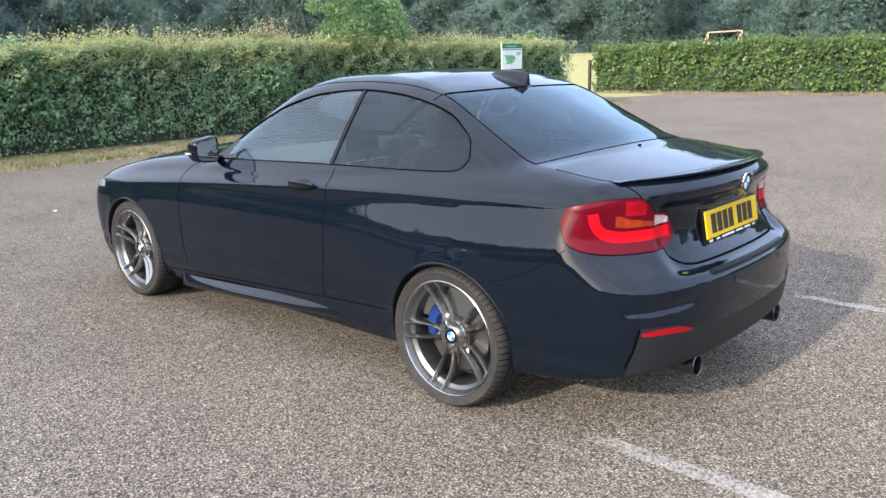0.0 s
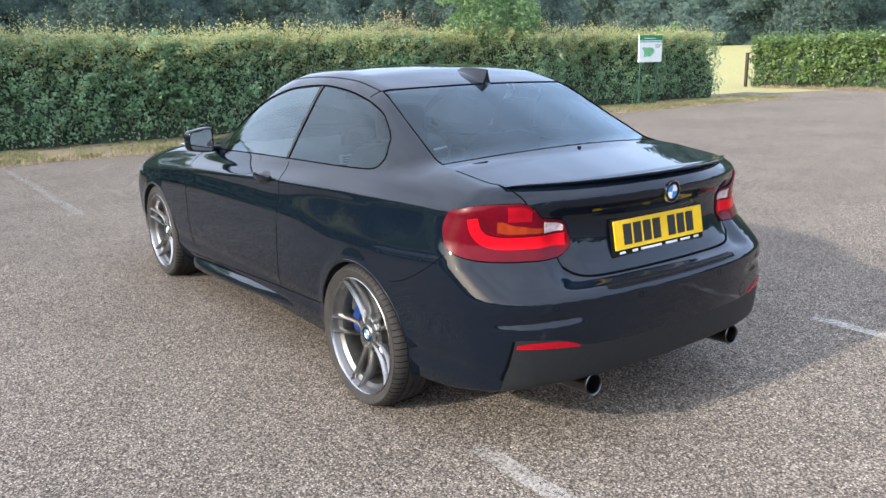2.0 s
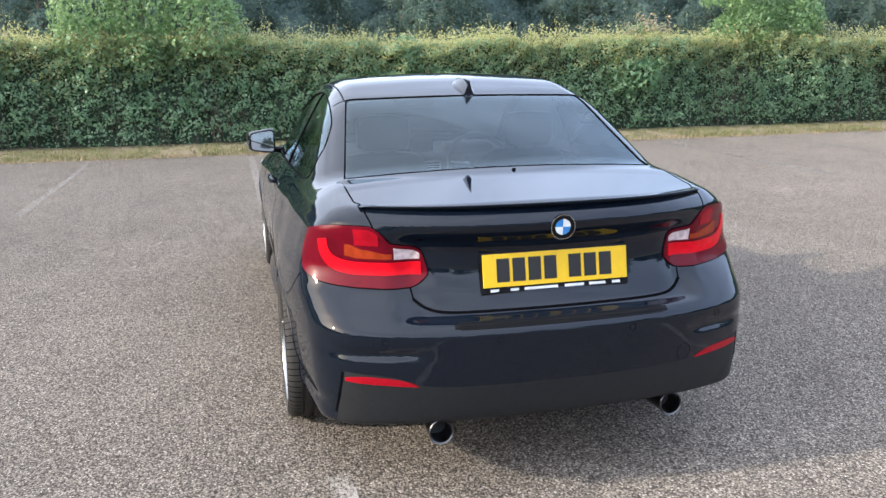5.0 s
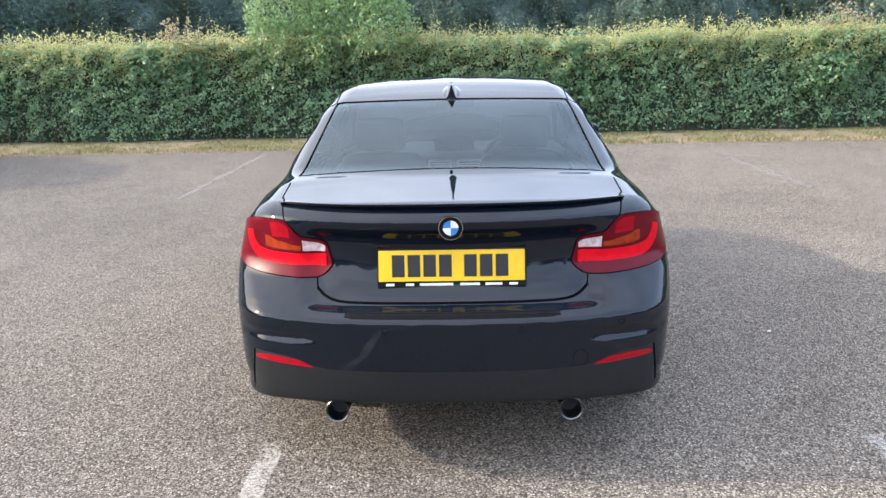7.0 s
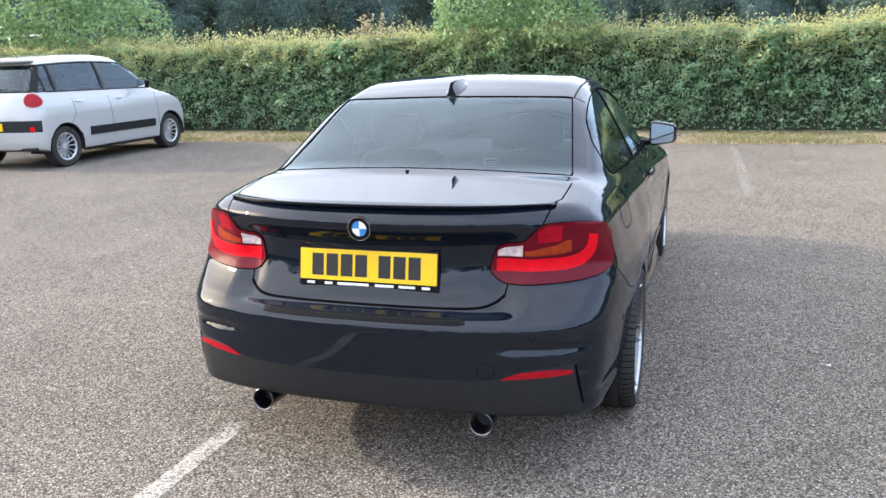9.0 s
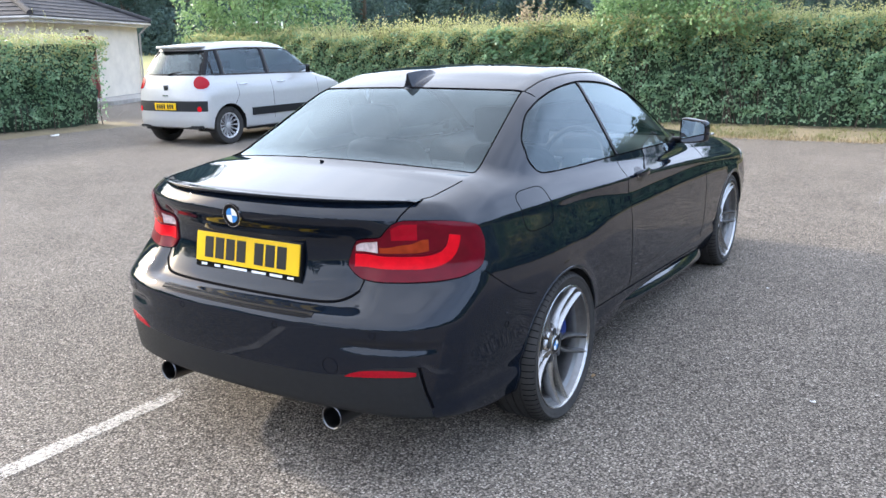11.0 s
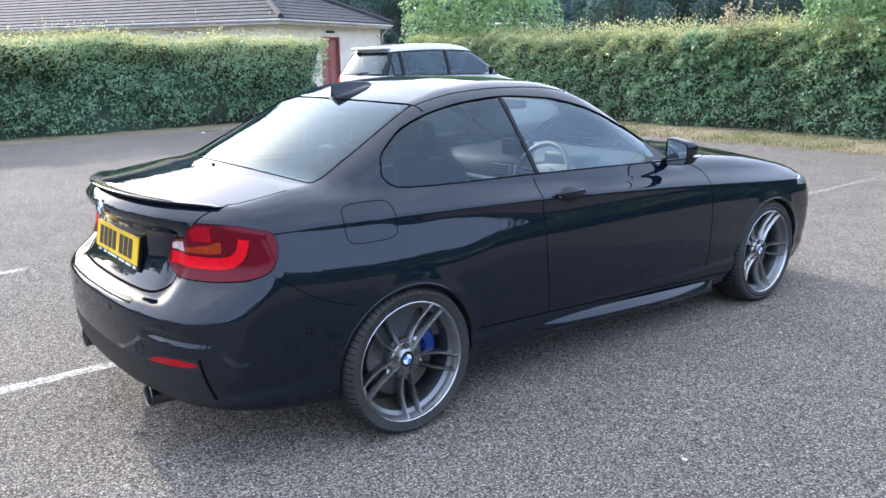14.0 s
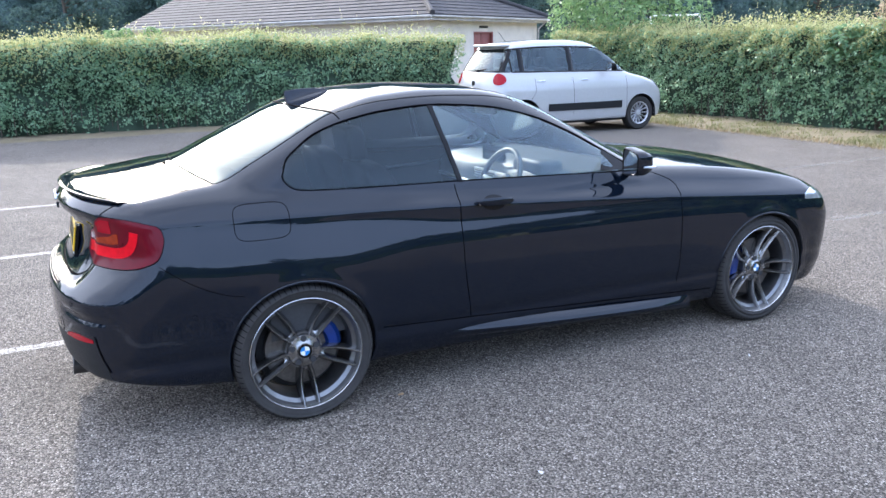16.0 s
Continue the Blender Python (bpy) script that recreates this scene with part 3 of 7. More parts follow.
def sheet_mesh(name, p, material):
    """A smooth mesh over a grid of places."""
    i = np.arange(p.shape[0] * p.shape[1]).reshape(p.shape[:2])
    return mesh_of(name, p.reshape(-1, 3), np.stack([i[:-1, :-1], i[:-1, 1:], i[1:, 1:], i[1:, :-1]], -1).reshape(-1, 4), material, True)


# the wood that closes the view behind the field: an uneven wall of foliage
def woods(a0, a1, far, seed, leaves):
    r = np.random.default_rng(seed)

    def place(a, z):
        q = np.stack([a * far, z * 1.2, 0 * a], 1)
        deep = far + 2.4 * clump(q, seed + 1, 5.0) + 1.3 * clump(q, seed + 2, 1.6) + 0.12 * z
        return np.stack([np.sin(a) * deep, np.cos(a) * deep, z], 1)

    holder = tagged(new("woods"), "dense dark wood closing the far side of the field", "woods", kind="stuff")
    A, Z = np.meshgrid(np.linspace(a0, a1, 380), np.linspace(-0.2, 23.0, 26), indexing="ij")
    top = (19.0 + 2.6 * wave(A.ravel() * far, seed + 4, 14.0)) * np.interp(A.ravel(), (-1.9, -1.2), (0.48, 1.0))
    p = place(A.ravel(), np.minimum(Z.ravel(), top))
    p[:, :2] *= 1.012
    # backing sheet whose dark colour gives the shade behind the foliage
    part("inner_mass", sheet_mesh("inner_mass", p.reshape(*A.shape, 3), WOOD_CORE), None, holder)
    a = r.uniform(a0, a1, leaves)
    z = 23.0 * r.uniform(0.0, 1.0, leaves) ** 1.9
    z = np.minimum(z, (19.6 + 2.6 * wave(a * far, seed + 4, 14.0)) * np.interp(a, (-1.9, -1.2), (0.48, 1.0)) + r.normal(0, 0.4, leaves))
    p = place(a, z)
    keep = clump(p * [1, 1, 1.3], seed + 7, 1.5) + r.normal(0, 0.45, leaves) > -0.6
    p, a = p[keep], a[keep]
    face = np.stack([-np.sin(a), -np.cos(a), 0.5 + 0 * a], 1)
    part("foliage", leaf_mesh("foliage", p, face, 0.42, HAZY_TREE_LEAF, r=r), None, holder)
    for o in holder.children:
        tagged(o, kind="stuff")


woods(radians(-152), radians(104), 96.0, 71, 215000)

# ---- smooth shells from implicit forms ----
def curve(*knots):
    """A smooth function through (at, value) knots."""
    k = np.array(knots, float)
    x, y = k[:, 0], k[:, 1]
    d = np.diff(y) / np.diff(x)
    t = np.r_[d[0], np.where(d[1:] * d[:-1] > 0, 2 * d[1:] * d[:-1] / (d[1:] + d[:-1] + 1e-12 * np.sign(d[1:] + d[:-1] + 1e-15)), 0.0), d[-1]]
    g = np.linspace(x[0], x[-1], 1500)
    i = np.clip(np.searchsorted(x, g, side="right") - 1, 0, len(x) - 2)
    h = x[i + 1] - x[i]
    u = (g - x[i]) / h
    v = y[i] * (1 + 2 * u) * (1 - u) ** 2 + t[i] * h * u * (1 - u) ** 2 + y[i + 1] * u * u * (3 - 2 * u) + t[i + 1] * h * u * u * (u - 1)
    return lambda q: np.interp(q, g, v)


def smax(a, b, k):
    h = np.maximum(k - np.abs(a - b), 0.0) / k
    return np.maximum(a, b) + h * h * k * 0.25


def smin(a, b, k):
    return -smax(-a, -b, k)


def step(a, b, x):
    u = np.clip((x - a) / (b - a), 0, 1)
    return u * u * (3 - 2 * u)


def gradient(f, p, h=0.0015):
    x, y, z = p.T
    return np.stack([f(x + h, y, z) - f(x - h, y, z), f(x, y + h, z) - f(x, y - h, z), f(x, y, z + h) - f(x, y, z - h)], 1) / (2 * h)


def onto(f, p, rounds=4):
    """Moves places onto the surface f = 0."""
    for _ in range(rounds):
        g = gradient(f, p)
        s = np.clip(f(*p.T) / np.maximum((g * g).sum(1), 0.05), -0.03, 0.03)
        p = p - g * s[:, None]
    return p


def unit(v):
    return v / np.maximum(np.linalg.norm(v, axis=-1, keepdims=True), 1e-9)


def cast(f, start, way, far=1.6, n=90):
    """From inside, along ways, the places where f becomes positive."""
    ts = np.linspace(0, far, n)
    vals = np.stack([f(*(start + way * t).T) for t in ts], 1)
    i = np.argmax(vals > 0, 1)
    lo, hi = ts[np.maximum(i - 1, 0)], ts[i]
    for _ in range(18):
        m = (lo + hi) / 2
        out = f(*(start + way * m[:, None]).T) > 0
        lo, hi = np.where(out, lo, m), np.where(out, m, hi)
    return start + way * lo[:, None]


def skin(f, lo, hi, cell):
    """A quad mesh over f = 0 within a box, by joining the middles of crossed cells."""
    ax = [np.arange(a, b + c, c) for a, b, c in zip(lo, hi, cell)]
    v = np.broadcast_to(f(ax[0][:, None, None], ax[1][None, :, None], ax[2][None, None, :]), [len(a) for a in ax])
    neg = v < 0
    nx, ny, nz = [len(a) - 1 for a in ax]
    corners = [(i, j, k) for i in (0, 1) for j in (0, 1) for k in (0, 1)]
    count = sum(neg[i:nx + i, j:ny + j, k:nz + k].astype(np.int8) for i, j, k in corners)
    cells = np.argwhere((count > 0) & (count < 8))
    index = np.full((nx, ny, nz), -1, np.int32)
    index[tuple(cells.T)] = np.arange(len(cells))
    total, number = np.zeros((len(cells), 3)), np.zeros(len(cells))
    for a in corners:
        for d in range(3):
            if a[d]:
                continue
            b = list(a)
            b[d] = 1
            va, vb = v[tuple((cells + a).T)], v[tuple((cells + b).T)]
            cross = (va < 0) != (vb < 0)
            t = np.where(cross, va / np.where(cross, va - vb, 1), 0)
            q = np.array(a, float) + np.eye(3)[d] * t[:, None]
            total += np.where(cross[:, None], q, 0)
            number += cross
    verts = np.array(lo) + (cells + total / number[:, None]) * np.array(cell)
    quads = []
    for d in range(3):
        e, g = [n for n in range(3) if n != d]
        if d == 1:
            e, g = g, e
        sl0 = [slice(1, -1)] * 3
        sl1 = list(sl0)
        sl0[d], sl1[d] = slice(0, -1), slice(1, None)
        a, b = neg[tuple(sl0)], neg[tuple(sl1)]
        at = np.argwhere(a != b)
        flip = ~a[tuple(at.T)]
        base = at.copy()
        base[:, [n for n in range(3) if n != d]] += 1
        ue, ug = np.eye(3, dtype=int)[e], np.eye(3, dtype=int)[g]
        q = np.stack([index[tuple((base - ue - ug).T)], index[tuple((base - ug).T)], index[tuple(base.T)], index[tuple((base - ue).T)]], 1)
        q[flip] = q[flip][:, ::-1]
        quads.append(q)
    quads = np.concatenate(quads)
    return verts, quads[(quads >= 0).all(1)]


class Shell:
    """A shell over f = 0 that is cut along regions (negative inside) into parts and openings."""

    def __init__(self, f, lo, hi, cell):
        self.f, self.cell = f, cell
        v, self.q = skin(f, lo, hi, cell)
        self.v = onto(f, v, 5)
        self.left = np.ones(len(self.q), bool)

    def cut(self, g, snap=True):
        """Takes the faces inside g off the shell; returns them."""
        if snap:
            near = np.abs(g(*self.v.T)) < 0.62 * max(self.cell)
            p = self.v[near]
            for _ in range(3):
                n = unit(gradient(self.f, p))
                d = gradient(g, p)
                d -= n * (d * n).sum(1)[:, None]
                s = np.clip(g(*p.T) / np.maximum((d * d).sum(1), 0.2), -0.02, 0.02)
                p = onto(self.f, p - d * s[:, None], 2)
            self.v[near] = p
        inside = (g(*self.v[self.q].mean(1).T) < 0) & self.left
        self.left &= ~inside
        return self.q[inside]

    def mesh(self, name, quads, material):
        used, flat = np.unique(quads, return_inverse=True)
        v = self.v[used]
        me = mesh_of(name, v, flat.reshape(-1, 4), material, True)
        if len(me.vertices) == len(v):
            me.normals_split_custom_set_from_vertices(unit(gradient(self.f, v)).tolist())
        return me


def grid_mesh(name, p, material, f=None, smooth=True):
    """A mesh from a grid of places (rows, columns, 3); with f its normals follow that form."""
    a, b = p.shape[:2]
    i = np.arange(a * b).reshape(a, b)
    fs = np.stack([i[:-1, :-1], i[:-1, 1:], i[1:, 1:], i[1:, :-1]], -1).reshape(-1, 4)
    v = p.reshape(-1, 3)
    if f is not None:
        n = unit(gradient(f, v))
        c = v[fs]
        if (np.cross(c[:, 1] - c[:, 0], c[:, 2] - c[:, 0]) * n[fs[:, 0]]).sum() < 0:
            fs = fs[:, ::-1]
    me = mesh_of(name, v, fs, material, smooth)
    if f is not None and len(me.vertices) == len(v):
        me.normals_split_custom_set_from_vertices(n.tolist())
    return me


def slab(name, p, f, out, material, thick=0.006):
    """A grid laid on the form at height out, with its rim turned down into the form."""
    n = unit(gradient(f, p.reshape(-1, 3))).reshape(p.shape)
    q = p + n * out
    low = p - n * thick
    a, b = p.shape[:2]
    big = np.empty((a + 2, b + 2, 3))
    big[1:-1, 1:-1] = q
    big[0, 1:-1], big[-1, 1:-1], big[1:-1, 0], big[1:-1, -1] = low[0], low[-1], low[:, 0], low[:, -1]
    big[0, 0], big[0, -1], big[-1, 0], big[-1, -1] = low[0, 0], low[0, -1], low[-1, 0], low[-1, -1]
    i = np.arange((a + 2) * (b + 2)).reshape(a + 2, b + 2)
    fs = np.stack([i[:-1, :-1], i[:-1, 1:], i[1:, 1:], i[1:, :-1]], -1).reshape(-1, 4)
    v = big.reshape(-1, 3)
    mid = i[1:-1, 1:-1]
    c = v[np.stack([mid[:-1, :-1], mid[:-1, 1:], mid[1:, 1:]], -1).reshape(-1, 3)]
    if (np.cross(c[:, 1] - c[:, 0], c[:, 2] - c[:, 0]) * n[:-1, :-1].reshape(-1, 3)).sum() < 0:
        fs = fs[:, ::-1]
    me = mesh_of(name, v, fs, material, True)
    me.set_sharp_from_angle(angle=radians(50))
    return me


def resample(points, gap):
    pts = np.array(points, float)
    d = np.r_[0, np.cumsum(np.linalg.norm(np.diff(pts, axis=0), axis=1))]
    s = np.linspace(0, d[-1], max(3, int(d[-1] / gap) + 1))
    return np.stack([np.interp(s, d, pts[:, k]) for k in range(3)], 1)


def ribbon(name, points, f, width, material, out=0.0008, gap=0.02, closed=False):
    """A thin strip along points on the form: a panel gap or a rubber seal."""
    pts = list(points) + ([points[0]] if closed else [])
    p = onto(f, resample(pts, gap), 6)
    n = unit(gradient(f, p))
    t = np.gradient(p, axis=0)
    if closed:
        t[0] = t[-1] = p[1] - p[-2]
    s = unit(np.cross(unit(t), n)) * width / 2
    g = np.stack([p - s - n * 0.004, p - s * 0.9 + n * out, p + s * 0.9 + n * out, p + s - n * 0.004], 1)
    return grid_mesh(name, g, material)


def lathe(profile, sides=48, bm=None, axis="x"):
    """Turns a profile of (along, radius) about the axle."""
    bm = bm or bmesh.new()
    rings = []
    for along, radius in profile:
        ring = []
        for a in np.linspace(0, 2 * math.pi, sides, endpoint=False):
            c, s = math.cos(a) * radius, math.sin(a) * radius
            ring.append(bm.verts.new((along, c, s) if axis == "x" else (c, along, s) if axis == "y" else (c, s, along)))
        rings.append(ring)
    for a, b in zip(rings, rings[1:]):
        for k in range(sides):
            bm.faces.new((a[k], a[(k + 1) % sides], b[(k + 1) % sides], b[k]))
    return bm


# ---- car materials ----
def make_paint(name, base, flake, rough=0.28):
    m = Nodes(name)
    fl = m.voronoi(1400.0, "Color")
    m.set(Base_Color=m.mix(m.ramp(fl, (0.6, 0.0), (1.0, 0.6)), base, flake), Roughness=rough, Metallic=0.0, Specular_IOR_Level=0.0, Coat_Weight=1.0, Coat_Roughness=0.025, Coat_IOR=1.44)
    return m.mat


def glass(name, tint, ior=1.5, rough=0.0):
    m = Nodes(name)
    m.n.remove(m.bsdf)
    see = m.n.new("ShaderNodeBsdfTransparent")
    m.put(see, "Color", tint)
    shine = m.n.new("ShaderNodeBsdfGlossy")
    m.put(shine, "Roughness", rough), m.put(shine, "Color", (0.80, 0.94, 1.0))
    fres = m.n.new("ShaderNodeFresnel")
    m.put(fres, "IOR", ior)
    both = m.n.new("ShaderNodeMixShader")
    m.l.new(fres.outputs[0], both.inputs[0]), m.l.new(see.outputs[0], both.inputs[1]), m.l.new(shine.outputs[0], both.inputs[2])
    m.l.new(both.outputs[0], m.n["Material Output"].inputs["Surface"])
    return m.mat


PAINT = make_paint("black_metallic_paint", (0.0030, 0.0055, 0.0105), (0.0085, 0.017, 0.032), 0.35)
GLASS_CLEAR = glass("clear_glass", (0.80, 0.91, 0.91), 1.8)
GLASS_DARK = glass("privacy_glass", (0.27, 0.30, 0.34), 1.50)
GLASS_SMOKE = glass("smoke_grey_glass", (0.34, 0.39, 0.40), 1.65)
GAP = plain("panel_gap", (0.003, 0.003, 0.004), 0.9, Specular_IOR_Level=0.02)
RUBBER = plain("black_rubber", (0.008, 0.008, 0.009), 0.6, bump=0.1, Specular_IOR_Level=0.1)
TRIM = plain("gloss_black_trim", (0.007, 0.007, 0.008), 0.2, Specular_IOR_Level=0.18)
TYRE = plain("tyre_rubber", (0.026, 0.0238, 0.0218), 0.8, vary=0.3, scale=14, bump=0.25)
MATTE = plain("matte_dark_plastic", (0.0125, 0.0138, 0.0155), 0.5, vary=0.15, scale=60, bump=0.15, Specular_IOR_Level=0.3)
LINER = plain("arch_liner", (0.012, 0.012, 0.012), 0.9)
RIM = plain("ferric_grey_alloy", (0.36, 0.355, 0.35), 0.27, 1.0, 0.06, 8)
RIM_BACK = plain("rim_barrel", (0.17, 0.17, 0.17), 0.36, 0.9)
DISC = plain("brake_disc_steel", (0.15, 0.14, 0.13), 0.45, 1.0, 0.25, 40)
CALIPER = plain("blue_caliper", (0.004, 0.026, 0.15), 0.35)
CHROME = plain("bright_chrome", (0.75, 0.76, 0.78), 0.08, 1.0, 0.03)
DARK_CHROME = plain("smoked_chrome", (0.115, 0.115, 0.12), 0.30, 1.0, 0.1)
# soot of the exhaust bore; also the painted shade of holes in the wheels
SOOT_SHADE = plain("soot_and_hole_shade", (0.035, 0.035, 0.036), 0.9)
RED_LENS = plain("dark_red_lens", (0.105, 0.0015, 0.008), 0.3, vary=0.15, scale=18, Specular_IOR_Level=0.08, Coat_Weight=0.2, Coat_Roughness=0.03)
RED_MID = plain("mid_red_lens", (0.30, 0.005, 0.014), 0.12, vary=0.15, scale=18, Specular_IOR_Level=0.08)
REFLECTOR = plain("red_reflector", (0.30, 0.004, 0.012), 0.2, vary=0.15, scale=90, Specular_IOR_Level=0.2)
RED_BAR = plain("bright_red_lens", (0.60, 0.0045, 0.013), 0.3, vary=0.12, scale=40, Specular_IOR_Level=0.1)
AMBER = plain("amber_lens", (0.26, 0.032, 0.010), 0.15, vary=0.2, Specular_IOR_Level=0.1)
CLEAR_LENS = plain("clear_lamp_lens", (0.55, 0.44, 0.44), 0.15, 0.1, vary=0.3, scale=60)
HEAD_LENS = plain("headlamp_lens", (0.42, 0.44, 0.46), 0.08, 0.5, Coat_Weight=1.0)
YELLOW = plain("reflective_yellow_plate", (0.80, 0.50, 0.012), 0.3, vary=0.04)
BLACK_INK = plain("black_plate_ink", (0.012, 0.011, 0.010), 0.4)
WHITE_INK = plain("white_print", (0.78, 0.78, 0.76), 0.4)
ROUND_BLUE = plain("enamel_blue", (0.03, 0.22, 0.55), 0.15, Coat_Weight=1.0)
LEATHER = plain("black_leather", (0.032, 0.032, 0.034), 0.45, bump=0.25, scale=60)
SOFT = plain("soft_dash_plastic", (0.050, 0.052, 0.055), 0.55, bump=0.2, scale=80)
LINING = plain("grey_headlining", (0.30, 0.30, 0.29), 0.9, bump=0.15, scale=80)
SILVER = plain("satin_silver_trim", (0.55, 0.55, 0.56), 0.3, 0.9)
CARPET = plain("black_carpet", (0.015, 0.015, 0.015), 0.95, bump=0.4, scale=90)
MIRROR = plain("mirror_glass", (0.85, 0.87, 0.88), 0.02, 1.0, 0.0)
SCREEN = plain("dark_screen", (0.006, 0.007, 0.009), 0.08)
WHITE_PAINT = plain("white_car_paint", (0.41, 0.41, 0.40), 0.3, vary=0.03, Coat_Weight=1.0, Coat_Roughness=0.04)

# ---- black coupe: rear axle at the origin, nose towards +y ----
plan_w = curve((-1.1, 0.735), (-0.9, 0.768), (-0.8, 0.799), (-0.7, 0.825), (-0.55, 0.852), (-0.4, 0.868), (0.0, 0.885), (0.5, 0.880), (1.0, 0.872), (1.6, 0.869), (2.2, 0.876), (2.69, 0.882), (3.0, 0.874), (3.2, 0.855), (3.4, 0.81), (3.6, 0.72))
flank = curve((0.10, 0.16), (0.16, 0.090), (0.20, 0.060), (0.27, 0.030), (0.31, 0.020), (0.345, 0.022), (0.40, 0.010), (0.48, 0.004), (0.58, 0.0), (0.70, 0.006), (0.80, 0.022), (0.868, 0.037), (0.908, 0.040), (0.920, 0.046), (0.95, 0.072), (0.99, 0.110), (1.03, 0.16), (1.15, 0.33), (1.5, 0.8))
crease = curve((-1.1, 0.925), (-0.5, 0.922), (0.0, 0.912), (0.8, 0.882), (1.5, 0.840), (2.1, 0.798), (2.5, 0.765), (3.2, 0.71), (3.6, 0.68))
above = curve((-1.1, 1.0), (0.3, 1.0), (0.8, 0.90), (1.5, 0.72), (2.1, 0.58), (2.5, 0.50), (3.6, 0.45))
deck = curve((-1.1, 1.005), (-0.9, 1.0215), (-0.8, 1.0300), (-0.7, 1.0395), (-0.6, 1.0498), (-0.5, 1.0612), (-0.395, 1.0745), (-0.3, 1.080), (0.1, 1.05), (0.8, 1.01), (1.6, 1.0), (2.0, 0.995), (2.2, 0.985), (2.5, 0.958), (2.8, 0.915), (3.1, 0.853), (3.3, 0.788), (3.45, 0.70), (3.6, 0.58))
crown = curve((-1.1, 0.098), (-0.7, 0.090), (-0.4, 0.078), (0.5, 0.07), (2.0, 0.09), (2.8, 0.10), (3.6, 0.14))
tail = curve((0.10, -0.80), (0.20, -0.90), (0.28, -0.955), (0.36, -0.982), (0.50, -0.996), (0.60, -0.997), (0.615, -0.9962), (0.628, -0.9925), (0.642, -0.983), (0.660, -0.969), (0.690, -0.949), (0.75, -0.924), (0.82, -0.915), (0.90, -0.915), (0.945, -0.924), (0.962, -0.924), (0.98, -0.914), (1.00, -0.901), (1.04, -0.880), (1.10, -0.86))
recess = curve((0.10, 0.0), (0.622, 0.0), (0.648, 0.005), (0.668, 0.036), (0.695, 0.046), (0.76, 0.051), (0.80, 0.053), (0.85, 0.053), (0.87, 0.049), (0.895, 0.036), (0.92, 0.019), (0.955, 0.003), (0.98, 0.0), (1.10, 0.0))
shoulder = curve((0.10, 0.0), (0.62, 0.0), (0.66, 0.008), (0.71, 0.027), (0.75, 0.036), (0.79, 0.036), (0.86, 0.024), (0.95, 0.004), (1.10, 0.0))
tail_bow = curve((0.10, 0.45), (0.45, 0.587), (0.66, 0.62), (0.80, 0.70), (0.90, 0.62), (1.0, 0.50), (1.10, 0.45))
tail_sweep = curve((0.10, 0.0), (0.66, 0.0), (0.80, 0.06), (0.90, 0.14), (0.96, 0.21), (1.0, 0.26), (1.10, 0.30))
nose = curve((0.10, 3.36), (0.22, 3.445), (0.40, 3.488), (0.55, 3.495), (0.65, 3.468), (0.72, 3.415), (0.80, 3.32), (0.9, 3.2), (1.1, 2.9))
belly = curve((-1.1, 0.32), (-0.98, 0.312), (-0.8, 0.288), (-0.5, 0.23), (0.0, 0.20), (1.0, 0.185), (3.2, 0.165), (3.45, 0.20), (3.6, 0.22))
glass_w = curve((-1.1, 0.40), (-0.75, 0.60), (-0.5, 0.685), (-0.3, 0.728), (0.0, 0.762), (0.4, 0.776), (0.8, 0.778), (1.3, 0.768), (1.8, 0.742), (2.1, 0.712), (2.4, 0.66), (3.6, 0.5))
roof = curve((-1.1, 0.68), (-0.7, 0.905), (-0.42, 1.062), (-0.2, 1.168), (0.0, 1.257), (0.18, 1.330), (0.32, 1.368), (0.5, 1.404), (0.75, 1.420), (1.0, 1.411), (1.25, 1.372), (1.5, 1.285), (2.10, 0.995), (2.4, 0.845), (3.6, 0.3))


# the haunch below the shoulder crease: an upright lip, then a face that looks up, then the upright door skin
lip_high = curve((-1.1, 0.008), (-0.6, 0.010), (-0.3, 0.014), (0.1, 0.024), (0.45, 0.042), (0.8, 0.066), (1.2, 0.052), (1.6, 0.034), (2.0, 0.020), (2.6, 0.014), (3.6, 0.014))
haunch_high = curve((-1.1, 0.10), (-0.6, 0.115), (-0.3, 0.135), (0.15, 0.130), (0.5, 0.065), (0.8, 0.032), (1.2, 0.028), (1.8, 0.022), (2.4, 0.015), (3.6, 0.015))
haunch_lean = curve((-1.1, 0.30), (0.2, 0.30), (0.8, 0.275), (1.6, 0.26), (2.4, 0.22), (3.6, 0.15))


def flare(y, z, ya, za, r):
    """The rolled lip of a wheel arch, fading behind the wheel."""
    return 0.006 * np.exp(-((np.sqrt((y - ya) ** 2 + (z - za) ** 2) - r - 0.006) / 0.030) ** 2) * step(-0.25, 0.0, y - ya)


def ease(q, soft):
    """Zero below, q above, rounded where they meet."""
    return (q + np.sqrt(q * q + soft * soft)) / 2


